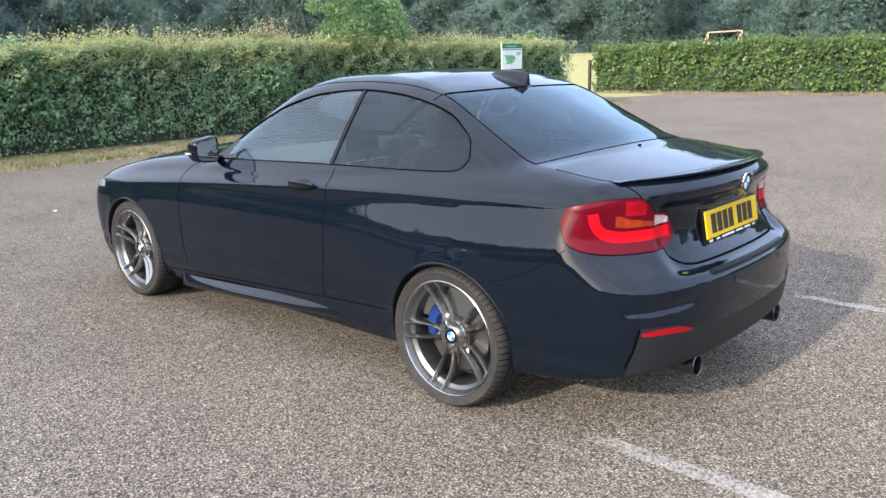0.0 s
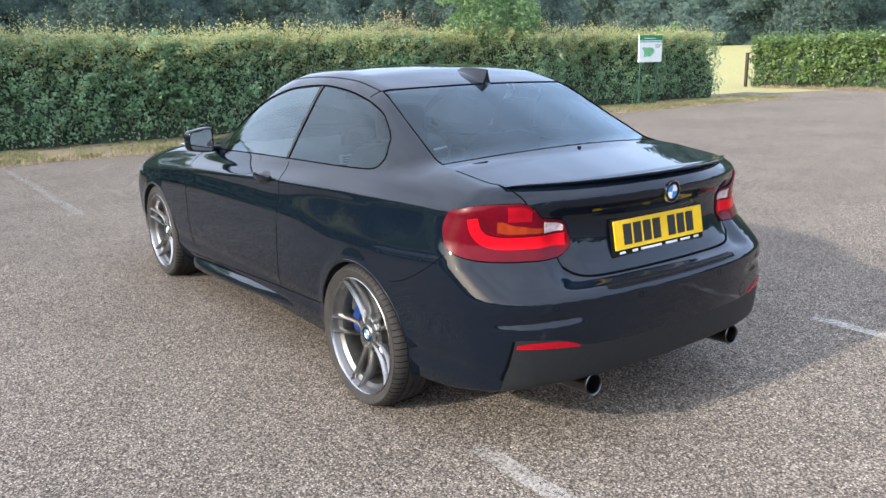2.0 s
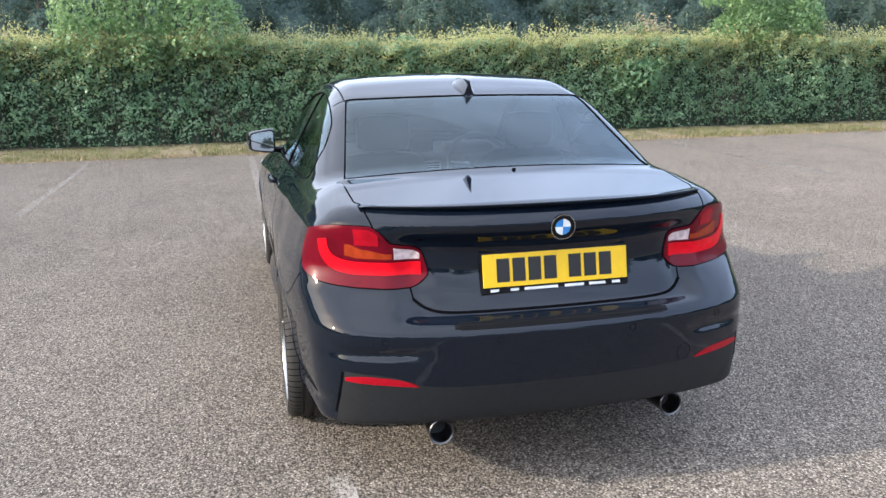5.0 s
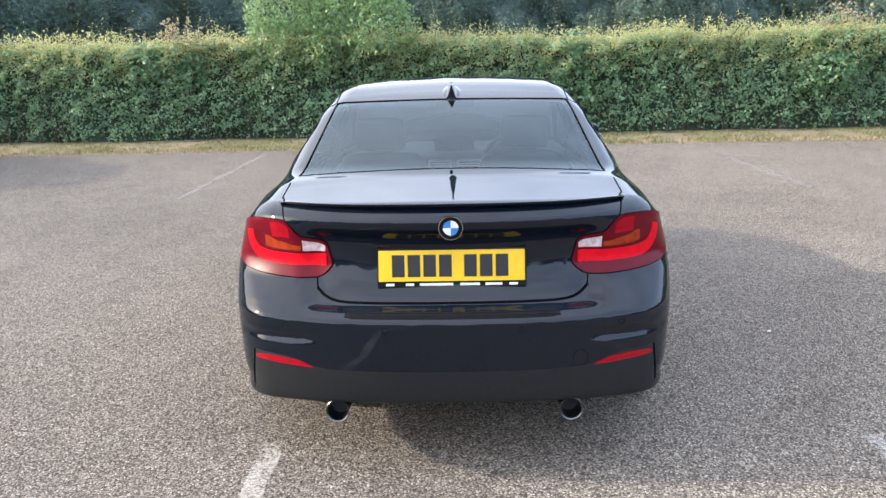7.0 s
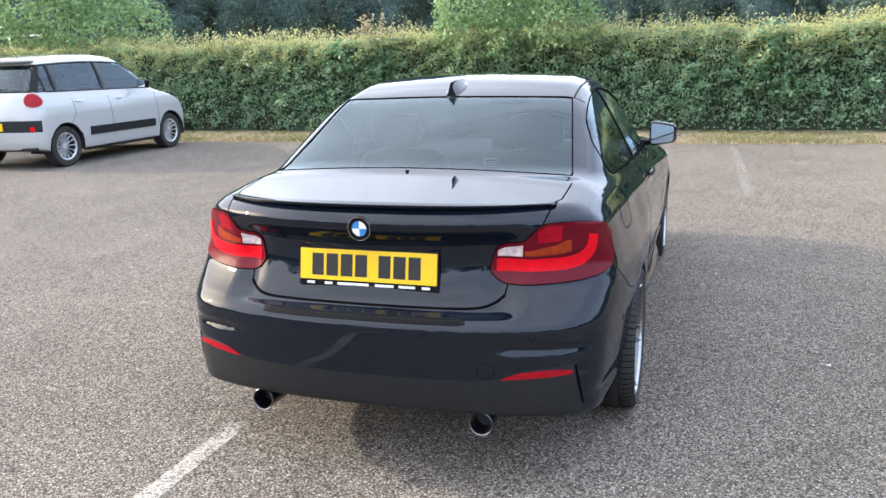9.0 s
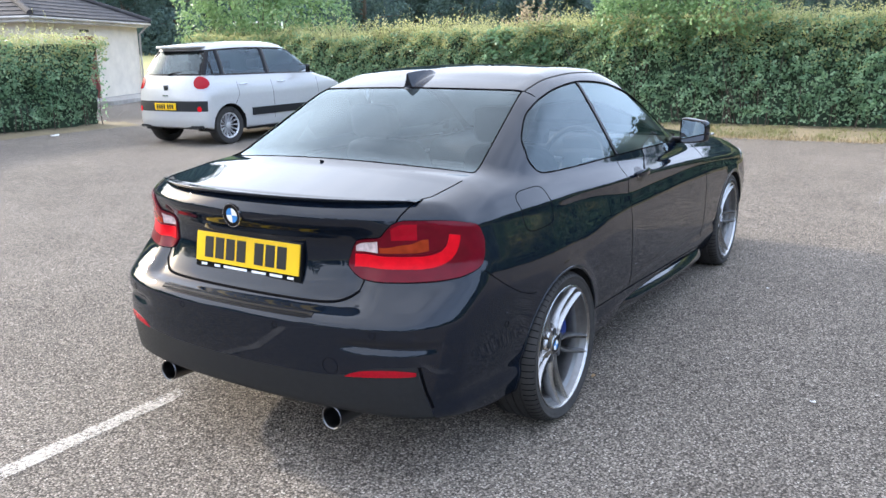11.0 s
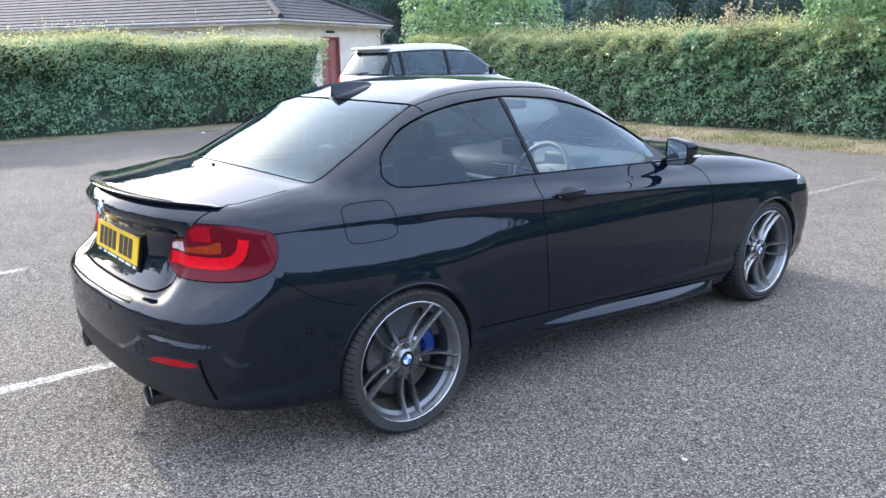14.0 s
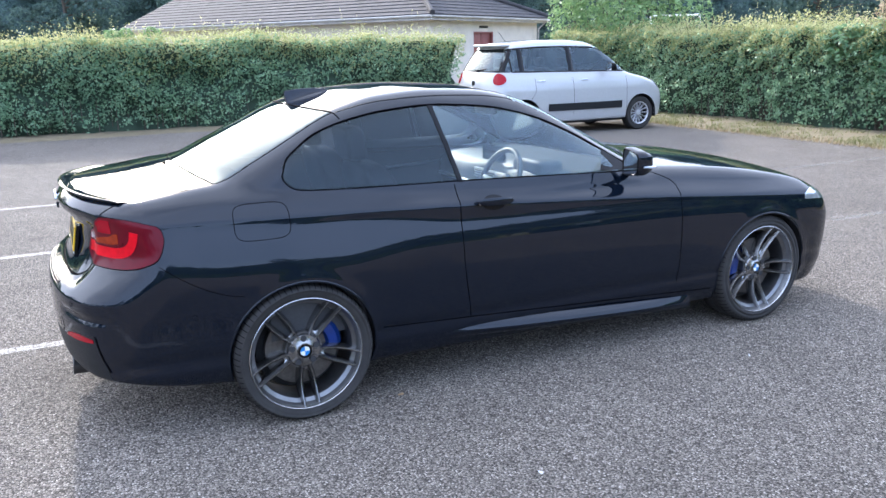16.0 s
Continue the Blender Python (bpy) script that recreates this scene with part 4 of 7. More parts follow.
def coupe(x, y, z):
    a = np.abs(x)
    zc = crease(y)
    lean, high, fade = haunch_lean(y), haunch_high(y), 0.12
    t = ease(zc - z - lip_high(y), 0.010)
    u = np.clip(t - high, 0, fade)
    deep = lean * (high + fade / 2)
    over = ease(z - zc, 0.008)
    side_in = deep - lean * (np.minimum(t, high) + u - u * u / (2 * fade)) + np.where(z < 0.58, flank(z), 0.0)
    side_in = side_in + flank(0.918 + over * above(y)) - 0.0456 - (deep - 0.0456) * step(0.0, 0.09, over)
    side_in = side_in + 0.009 * (1 - step(-0.42, -0.14, y)) * step(-0.80, -0.55, y) * (1 - step(0.46, 0.68, z))
    side = a - (plan_w(y) - side_in) - flare(y, z, -0.018, 0.312, 0.328) - flare(y, z, 2.69, 0.319, 0.333)
    top = (z - deck(y) + crown(y) * a * a) * 0.97
    shelf = 1 - step(0.46, 0.585, a)
    dent = 0.012 * np.exp(-((z - 0.556 + 0.03 * (a - 0.6)) / 0.017) ** 2) * step(0.44, 0.55, a) * (1 - step(0.76, 0.81, a))
    back = tail(z) + recess(z) * shelf + shoulder(z) * step(0.40, 0.60, a) + dent + tail_bow(z) * (0.20 * a * a + 0.44 * a ** 4) + tail_sweep(z) * a * a - y
    front = y - nose(z) + 0.16 * a * a + 0.25 * a ** 4
    low = smax(side, top, 0.055)
    low = smax(low, back * 0.85, 0.045 + 0.050 * (1 - step(0.66, 0.78, z)))
    low = smax(low, front * 0.8, 0.10)
    low = smax(low, belly(y) - z, 0.02)
    up = z - 0.99
    gs = (a - (glass_w(y) - 0.46 * up - 0.17 * up * np.abs(up))) * 0.9
    ye = y + 0.40 * a * a * step(0.9, 1.7, y) - 0.24 * a * a * (1 - step(-0.1, 0.5, y))
    gr = (z - roof(ye) + 0.085 * a * a) * 0.9
    house = smax(gs, gr, 0.085)
    return smin(low, smax(house, 0.9 - z, 0.02), 0.03)


# openings and panels
dlo_top = curve((-0.04, 1.06), (-0.015, 1.125), (0.05, 1.178), (0.15, 1.238), (0.3, 1.286), (0.5, 1.320), (0.72, 1.334), (1.0, 1.316), (1.25, 1.262), (1.5, 1.158), (1.72, 1.036), (1.86, 0.955))
dlo_low = curve((-0.04, 1.06), (-0.015, 1.025), (0.03, 1.010), (0.15, 1.003), (0.8, 0.988), (1.3, 0.972), (1.86, 0.948))


def side_glass(x, y, z):
    d = np.maximum(z - dlo_top(y), dlo_low(y) - z)
    d = np.maximum(d, np.maximum(-0.038 - y, y - 1.85))
    return np.where(np.abs(x) > 0.45, d, 1.0)


rw_top = lambda a: 0.185 + 0.24 * a * a
rw_low = lambda a: -0.395 + 0.20 * a * a
rw_side = lambda y: 0.597 - 0.155 * (y + 0.05)


def rear_glass(x, y, z):
    a = np.abs(x)
    d = np.maximum(np.maximum(y - rw_top(a), rw_low(a) - y), (a - rw_side(y)) * 0.98)
    return np.where(z > 1.0, d, 1.0)


ws_top = lambda a: 1.24 - 0.20 * a * a
ws_low = lambda a: 2.03 - 0.38 * a * a
ws_side = lambda y: 0.565 + 0.16 * (y - 1.2)


def screen_glass(x, y, z):
    a = np.abs(x)
    d = np.maximum(np.maximum(ws_top(a) - y, y - ws_low(a)), (a - ws_side(y)) * 0.98)
    return np.where(z > 0.96, d, 1.0)


def arch(ya, za, r):
    def g(x, y, z):
        return np.where(np.abs(x) > 0.55, np.sqrt((y - ya) ** 2 + (z - za) ** 2) - r, 1.0)
    return g


lower_line = curve((0.0, 0.444), (0.30, 0.445), (0.44, 0.448), (0.50, 0.456), (0.56, 0.477), (0.62, 0.487), (0.70, 0.491), (1.0, 0.495))


def diffuser_zone(x, y, z):
    a = np.abs(x)
    return np.where(y < -0.55, np.maximum(z - lower_line(a), a - 0.735 - 0.14 * (0.44 - z)), 1.0)


def boot_zone(x, y, z):
    a = np.abs(x)
    wide = np.where(z > 0.9, np.interp(y, (-0.95, -0.64, -0.30), (0.60, 0.645, 0.655)), np.interp(z, (0.672, 0.71, 0.79, 0.88, 0.93), (0.46, 0.488, 0.50, 0.55, 0.60)))
    return np.maximum(np.maximum(a - wide, 0.674 - z), y - rw_low(a) - 0.01)


def bonnet_zone(x, y, z):
    a = np.abs(x)
    return np.maximum(np.maximum(a - np.interp(y, (2.0, 2.8, 3.3), (0.70, 0.67, 0.55)), 1.98 - 0.25 * a * a - y), np.maximum(y - 3.36 + 0.3 * a * a, 0.62 - z))


def door_edge(z):
    """The rear shut line of the door."""
    return 0.80 - 0.045 * np.sin(np.clip((z - 0.35) * 4.0, 0, math.pi / 2))


def door_zone(x, y, z):
    return np.where((np.abs(x) > 0.5) & (z < 1.06), np.maximum(np.maximum(door_edge(z) - y, y - 2.07 + 0.22 * step(0.86, 0.99, z)), 0.352 - 0.058 * (y - 0.6) - z), 1.0)


def bumper_zone(x, y, z):
    a = np.abs(x)
    line = np.interp(y, (-0.95, -0.62, -0.50, -0.33), (0.74, 0.74, 0.655, 0.60))
    return np.maximum(z - line, y + 0.30)


def front_bumper_zone(x, y, z):
    return np.maximum(z - np.interp(y, (3.0, 3.2, 3.5), (0.60, 0.66, 0.68)), 2.95 - y)


def roof_zone(x, y, z):
    a = np.abs(x)
    return np.maximum(np.maximum(a - 0.555, 1.17 - z), np.maximum(y - ws_top(a) - 0.02, rw_top(a) - y))


car = thing("car", "black metallic two-door coupe parked on the asphalt, privacy glass", "car", at=pose(0.004, 0, 0, 0, 0, -0.42))
shell_c = Shell(coupe, (-0.95, -1.06, 0.13), (0.95, 3.53, 1.45), (0.0108, 0.0128, 0.0100))
for g in (side_glass, rear_glass, screen_glass, arch(-0.018, 0.312, 0.328), arch(2.69, 0.319, 0.333)):
    shell_c.cut(g)
for nm, g, m, lb, snap in (("diffuser", diffuser_zone, MATTE, "matte dark grey plastic diffuser", True), ("boot_lid", boot_zone, PAINT, "", False), ("bonnet", bonnet_zone, PAINT, "", False),
                           ("door", lambda x, y, z: np.where(x > 0, door_zone(x, y, z), 1.0), PAINT, "", False), ("door", lambda x, y, z: np.where(x < 0, door_zone(x, y, z), 1.0), PAINT, "", False),
                           ("rear_bumper", bumper_zone, PAINT, "", False), ("front_bumper", front_bumper_zone, PAINT, "", False), ("roof", roof_zone, PAINT, "", False)):
    part(nm, shell_c.mesh(nm, shell_c.cut(g, snap), m), None, car, lb)
part("body", shell_c.mesh("body", shell_c.q[shell_c.left], PAINT), None, car)
part_of = {o.name.split(".")[0]: o for o in car.children}
doors = [o for o in car.children if o.name.startswith("door")]


def on_side(sign, y, z, f=coupe):
    """Places on the flank at (y, z)."""
    y, z = np.broadcast_arrays(np.asarray(y, float), np.asarray(z, float))
    o = np.stack([np.zeros(y.size), y.ravel(), z.ravel()], 1)
    return cast(f, o, np.array([sign, 0, 0.0]) + 0 * o, 1.2).reshape(*y.shape, 3)


def on_top(x, y, f=coupe, z0=0.7):
    x, y = np.broadcast_arrays(np.asarray(x, float), np.asarray(y, float))
    o = np.stack([x.ravel(), y.ravel(), np.full(x.size, z0)], 1)
    return cast(f, o, np.array([0, 0, 1.0]) + 0 * o, 1.2).reshape(*x.shape, 3)


def on_back(x, z, f=coupe, y0=0.0):
    x, z = np.broadcast_arrays(np.asarray(x, float), np.asarray(z, float))
    o = np.stack([x.ravel(), np.full(x.size, y0), z.ravel()], 1)
    return cast(f, o, np.array([0, -1.0, 0]) + 0 * o, 1.3).reshape(*x.shape, 3)


# glass panes, set in black seals
def pane_side(y0, y1, skew0, skew1, sign, inset=0.0):
    u, v = np.meshgrid(np.linspace(0, 1, 26), np.linspace(0, 1, 12), indexing="ij")
    y = y0 + (y1 - y0) * u
    lo, hi = dlo_low(y) - 0.007, dlo_top(y) + 0.007
    z = lo + (hi - lo) * v
    y = y + (skew0 * (1 - u) + skew1 * u) * (z - 0.99)
    z = np.clip(z, dlo_low(y) - 0.008, np.maximum(dlo_top(y) + 0.008, dlo_low(y) + 0.004))
    p = on_side(sign, y, z)
    return p - unit(gradient(coupe, p.reshape(-1, 3))).reshape(p.shape) * (0.004 + inset)


for sign in (-1, 1):
    pane = part("side_window", grid_mesh("side_window", pane_side(0.80, 1.848, -0.20, 0.0, sign), GLASS_CLEAR, coupe), None, car, "clear door glass")
    pane.visible_shadow = False
    part("quarter_window", grid_mesh("quarter_window", pane_side(-0.035, 0.78, 0.0, -0.20, sign), GLASS_DARK, coupe), None, car, "dark tinted fixed quarter glass")
    u, zz = np.meshgrid(np.linspace(-0.011, 0.011, 4), np.linspace(0.981, 1.334, 16), indexing="ij")
    part("b_pillar", slab("b_pillar", on_side(sign, 0.79 - 0.20 * (zz - 0.99) + u, zz), coupe, 0.0005, TRIM, 0.008), None, car)
    ys = np.r_[np.linspace(-0.036, 1.85, 70)]
    edge = np.concatenate([on_side(sign, ys, dlo_low(ys)), on_side(sign, ys[::-1], dlo_top(ys[::-1]))])
    part("window_seal", ribbon("window_seal", edge, coupe, 0.0065, GAP, 0.0015, 0.02, True), None, car)
xs = np.linspace(-1, 1, 33)[None, :]
vs = np.linspace(0, 1, 22)[:, None]


def pane_top(lo, hi, side):
    y0, y1 = lo(np.abs(xs) * 0.6), hi(np.abs(xs) * 0.6)
    y = y0 + (y1 - y0) * vs
    x = xs * side(y)
    return on_top(x, lo(np.abs(x)) + (hi(np.abs(x)) - lo(np.abs(x))) * vs)


p = pane_top(rw_low, rw_top, lambda y: rw_side(y) - 0.002)
part("rear_window", grid_mesh("rear_window", p - unit(gradient(coupe, p.reshape(-1, 3))).reshape(p.shape) * 0.002, GLASS_DARK, coupe), None, car, "dark tinted heated rear glass")
part("rear_window_seal", ribbon("rear_window_seal", np.concatenate([p[0], p[:, -1], p[-1, ::-1], p[::-1, 0]]), coupe, 0.005, GAP, 0.0015, 0.02, True), None, car)
p = pane_top(ws_low, ws_top, lambda y: ws_side(y) - 0.002)
pane = part("windscreen", grid_mesh("windscreen", p - unit(gradient(coupe, p.reshape(-1, 3))).reshape(p.shape) * 0.002, GLASS_CLEAR, coupe), None, car)
pane.visible_shadow = False

# panel gaps
def gap(points, width=0.005, name="panel_gap", m=GAP, closed=False):
    part(name, ribbon(name, points, coupe, width, m, 0.0007, 0.004 if closed else 0.015, closed), None, car)


for s in (-1, 1):
    zz = np.linspace(0.975, 0.335, 30)
    gap(on_side(s, door_edge(zz), zz))
    zz = np.linspace(0.965, 0.33, 26)
    gap(on_side(s, 2.07 - 0.22 * step(0.86, 0.99, zz), zz))
    yy = np.linspace(0.345, 2.33, 40)
    gap(on_side(s, yy, 0.365 - 0.058 * (yy - 0.37)), 0.006)
    t = np.linspace(0, 1, 24)
    gap(on_side(s, -0.27 - 0.315 * t, 0.612 + 0.158 * t ** 1.6), 0.0030)
    a = np.linspace(0, 2 * math.pi, 44, endpoint=False)
    if s > 0:
        sq = lambda q: np.sign(q) * np.abs(q) ** 0.45
        gap(on_side(s, -0.160 + 0.116 * sq(np.cos(a)), 0.905 + 0.073 * sq(np.sin(a))), 0.0032, "fuel_flap_gap", closed=True)
    yy = np.linspace(rw_top(0.56), 1.20, 30)
    gap(on_top(s * (0.553 + 0 * yy), yy), 0.009, "roof_gutter", RUBBER)
    yy = np.linspace(-0.42, -0.62, 12)
    top = on_top(s * np.interp(yy, (-0.64, -0.30), (0.645, 0.655)), yy)
    zz = np.linspace(1.01, 0.715, 24)
    down = on_back(s * np.interp(zz, (0.672, 0.71, 0.79, 0.88, 0.93, 1.02), (0.46, 0.488, 0.50, 0.55, 0.60, 0.635)), zz, y0=-0.3)
    gap(np.concatenate([top, down]), 0.006)
xx = np.linspace(-0.49, 0.49, 40)
gap(on_back(xx, 0.715 - 0.040 * (1 - (np.abs(xx) / 0.49) ** 14), y0=-0.3), 0.012)
xx = np.linspace(-0.60, 0.60, 40)
gap(on_top(xx, rw_top(np.abs(xx))), 0.007)

# arch lips and liners
for s in (-1, 1):
    for ya, za, r in ((-0.018, 0.312, 0.328), (2.69, 0.319, 0.333)):
        a = np.linspace(radians(-22), radians(202), 60)
        lip = on_side(s, ya + r * np.cos(a), np.maximum(za + r * np.sin(a), 0.2))
        part("arch_lip", ribbon("arch_lip", lip, coupe, 0.012, PAINT, 0.002), None, car)
        x0 = 0.50
        g = np.stack([np.stack([np.where(k == 0, lip[:, 0] - s * 0.002, s * (x0 + 0.30 * (1 - k / 3))), ya + (r + 0.002 * k) * np.cos(a), za + (r + 0.002 * k) * np.sin(a)], 1) for k in range(4)], 1)
        part("arch_liner", grid_mesh("arch_liner", g, LINER), None, car)
        inner = [(s * x0, ya + (r + 0.008) * math.cos(t), max(za + (r + 0.008) * math.sin(t), 0.19)) for t in np.linspace(-0.5, math.pi + 0.5, 40)]
        bm = bmesh.new()
        bm.faces.new([bm.verts.new(q) for q in inner])
        part("arch_wall", bm, LINER, car, smooth=False)
part("floor_pan", box(-0.60, 0.60, -0.50, 3.1, 0.20, 0.23), LINER, car, smooth=False)

# ---- wheels of the coupe ----
def spoke_mesh(r0, r1, a0, a1, x0, x1, w0, w1, bm):
    """One wheel spoke with a raised ridge, from the hub to the rim."""
    rows = []
    for u in np.linspace(0, 1, 9):
        r = r0 + (r1 - r0) * u
        a = a0 + (a1 - a0) * u
        x = x0 + (x1 - x0) * (u ** 1.5) - 0.010 * math.sin(u * math.pi)
        w = w0 + (w1 - w0) * u
        c, t = Vector((0, math.cos(a), math.sin(a))), Vector((0, -math.sin(a), math.cos(a)))
        base = c * r
        rows.append([bm.verts.new(base + t * (w * k) + Vector((x + h, 0, 0))) for k, h in ((-0.55, -0.034), (-0.5, -0.007), (-0.10, 0.006), (0.10, 0.006), (0.5, -0.007), (0.55, -0.034))])
    for a, b in zip(rows, rows[1:]):
        for k in range(6):
            bm.faces.new((a[k], a[(k + 1) % 6], b[(k + 1) % 6], b[k]))
    bm.faces.new(rows[0][::-1]), bm.faces.new(rows[-1])


def arm_path(u):
    """Radius, half gap and depth of a forked double spoke along its length."""
    return 0.046 + 0.202 * u, 0.0120 + 0.0205 * math.sin(min(1.0, u / 0.72) * math.pi / 2), 0.061 + 0.044 * u ** 1.7 - 0.010 * math.sin(u * math.pi)


def wheel_arm(mid, s, bm):
    """One arm of a forked double spoke: a narrow bright crest on its outer edge, falling away to its twin."""
    c, t = Vector((0, math.cos(mid), math.sin(mid))), Vector((0, -math.sin(mid), math.cos(mid)))
    rows = []
    for u in np.linspace(0, 1, 13):
        r, off, x = arm_path(u)
        w = 0.0170 + 0.0095 * math.sin(u ** 0.8 * math.pi) + 0.003 * max(0.0, u - 0.85) / 0.15
        drop = 0.006 * math.sin(u * math.pi) ** 0.7
        rows.append([bm.verts.new(c * r + t * (s * (off + w * k)) + Vector((x + h, 0, 0))) for k, h in ((-0.56, -0.046), (-0.50, -0.010 - drop), (-0.09, -0.001), (-0.03, 0.003), (0.07, 0.003), (0.50, -0.010 - drop), (0.58, -0.046))])
    for a, b in zip(rows, rows[1:]):
        for k in range(7):
            bm.faces.new((a[k], a[(k + 1) % 7], b[(k + 1) % 7], b[k]))
    bm.faces.new(rows[0][::-1]), bm.faces.new(rows[-1])
    bmesh.ops.recalc_face_normals(bm, faces=bm.faces)


def spoke_web(mid, bm):
    """The hollowed web that joins the two arms near the hub."""
    c, t = Vector((0, math.cos(mid), math.sin(mid))), Vector((0, -math.sin(mid), math.cos(mid)))
    rows = []
    for u in np.linspace(0, 0.30, 6):
        r, off, x = arm_path(u)
        w = off - 0.008
        rows.append([bm.verts.new(c * (r + (0.018 * (1 - abs(k)) * -1 if u > 0.28 else 0)) + t * (w * k) + Vector((x - 0.010 - 0.008 * (1 - k * k), 0, 0))) for k in (-1, -0.5, 0, 0.5, 1)])
    for a, b in zip(rows, rows[1:]):
        for k in range(4):
            bm.faces.new((a[k], a[k + 1], b[k + 1], b[k]))
    low = [[bm.verts.new(v.co - Vector((0.012, 0, 0))) for v in row] for row in (rows[0], rows[-1])]
    for a, b in zip((rows[0], rows[-1]), low):
        for k in range(4):
            bm.faces.new((a[k], a[k + 1], b[k + 1], b[k]))


def roundel(parent, m, r):
    """A blue and white quartered enamel badge in a dark ring."""
    ring = part("badge_ring", lathe([(0.000, r * 0.64), (0.0035, r * 0.66), (0.0045, r * 0.8), (0.004, r * 0.96), (0.002, r), (-0.004, r)], 40), TRIM, parent)
    rim = part("badge_rim", lathe([(0.002, r * 0.985), (0.0052, r * 0.99), (0.0052, r * 1.03), (-0.003, r * 1.04)], 40), CHROME, parent)
    made = [ring, rim]
    for q in range(4):
        bm = bmesh.new()
        c = bm.verts.new((0.0028, 0, 0))
        arc = [bm.verts.new((0.0028, r * 0.66 * math.cos(a), r * 0.66 * math.sin(a))) for a in np.linspace(q * math.pi / 2, (q + 1) * math.pi / 2, 9)]
        for a, b in zip(arc, arc[1:]):
            bm.faces.new((c, a, b))
        made.append(part("badge_quarter", bm, ROUND_BLUE if q % 2 else WHITE_INK, parent, smooth=False))
    for o in made:
        o.matrix_basis = m


def coupe_wheel(parent, sign, y, z, x_mid, radius, phase, half=0.117, front=False):
    """Alloy with five double spokes; its face looks outwards."""
    turn = 0 if sign > 0 else 180
    spokes = []
    for k in range(5):
        mid = radians(phase + 72 * k)
        for s in (-1, 1):
            spokes.append(bmesh.new())
            wheel_arm(mid, s, spokes[-1])
    bm = bmesh.new()
    lathe([(0.02, 0.079), (0.050, 0.077), (0.058, 0.070), (0.062, 0.040), (0.066, 0.036), (0.058, 0.034), (0.058, 0.001)], 40, bm)
    wheel = part("wheel", bm, RIM, parent, "grey alloy wheel with five double spokes")
    wheel.matrix_basis = pose(sign * x_mid, y, z, 0, 0, turn)
    for sp in spokes:
        part("spoke", sp, RIM, wheel)
    for k in range(5):
        bm = bmesh.new()
        spoke_web(radians(phase + 72 * k), bm)
        part("spoke_web", bm, RIM, wheel)
    part("rim", lathe([(0.098, 0.2465), (0.107, 0.2485), (0.110, 0.2515), (0.108, 0.2548), (0.098, 0.2560)], 72), RIM, wheel, "bright turned rim edge")
    part("rim_barrel", lathe([(0.099, 0.2470), (0.088, 0.2405), (0.074, 0.2365), (0.062, 0.220), (0.02, 0.212), (-0.08, 0.218), (-0.105, 0.247)], 72), RIM_BACK, wheel)
    r = radius
    prof = [(-0.100, 0.248), (-0.114, 0.268), (-half, 0.288), (-half + 0.010, r - 0.012), (-half + 0.030, r - 0.003)]
    for c in (-0.055, -0.018, 0.018, 0.055):
        prof += [(c - 0.005, r), (c - 0.004, r - 0.007), (c + 0.004, r - 0.007), (c + 0.005, r)]
    prof += [(half - 0.030, r - 0.003), (half - 0.010, r - 0.012), (half - 0.003, r - 0.022), (half, 0.290), (half - 0.001, 0.282), (half - 0.003, 0.280), (0.113, 0.268), (0.106, 0.2555), (0.098, 0.2530)]
    bm = lathe(prof, 120)
    tyre = part("tyre", bm, TYRE, wheel, "black low-profile tyre")
    # sipes cut across both shoulders of the tread
    bm = bmesh.new()
    for k in range(72):
        for e in (-1, 1):
            rows = []
            for x, rr in ((half - 0.052, r + 0.0002), (half - 0.030, r - 0.0026), (half - 0.010, r - 0.0112), (half - 0.0035, r - 0.0195)):
                rows.append([bm.verts.new((e * x, (rr + 0.0008) * math.cos(a), (rr + 0.0008) * math.sin(a))) for a in (k * math.pi / 36 - 0.006 + 0.0006 * e, k * math.pi / 36 + 0.006 + 0.0006 * e)])
            for a, b in zip(rows, rows[1:]):
                bm.faces.new((a[0], a[1], b[1], b[0]))
    tagged(part("tread_sipes", bm, GAP, wheel), kind="stuff")
    part("brake_disc", lathe([(0.012, 0.060), (0.014, 0.165), (-0.012, 0.166), (-0.012, 0.06)], 48), DISC, wheel)
    part("disc_hat", lathe([(0.012, 0.088), (0.045, 0.084), (0.047, 0.03)], 36), RIM_BACK, wheel)
    bm = bmesh.new()
    way = (-1 if front else 1) * sign
    mid = radians(14) if way > 0 else radians(166)
    rows = []
    for a in np.linspace(-0.44, 0.42, 13):
        c, s_ = math.cos(mid + a), math.sin(mid + a)
        bulge = 0.012 * math.cos(a * 2.6)
        rows.append([bm.verts.new((x, c * rr, s_ * rr)) for x, rr in ((0.012, 0.110), (0.026 + bulge, 0.120), (0.030 + bulge, 0.158), (0.018, 0.180), (-0.02, 0.182))])
    for a, b in zip(rows, rows[1:]):
        for k in range(4):
            bm.faces.new((a[k], a[k + 1], b[k + 1], b[k]))
    bm.faces.new(rows[0]), bm.faces.new(rows[-1][::-1])
    part("caliper", bm, CALIPER, wheel, "blue brake caliper")
    part("back_plate", lathe([(-0.03, 0.196), (-0.03, 0.001)], 36), LINER, wheel)
    for k in range(5):
        a = radians(phase + 36 + 72 * k)
        # flat dark disc on the hub, coloured as the shade inside a bolt hole
        o = part("wheel_bolt", lathe([(0.050, 0.0140), (0.0640, 0.0140), (0.0640, 0.0005)], 18), SOOT_SHADE, wheel)
        o.matrix_basis = pose(0, 0.0575 * math.cos(a), 0.0575 * math.sin(a))
    roundel(wheel, pose(0.064, 0, 0), 0.033)
    return wheel


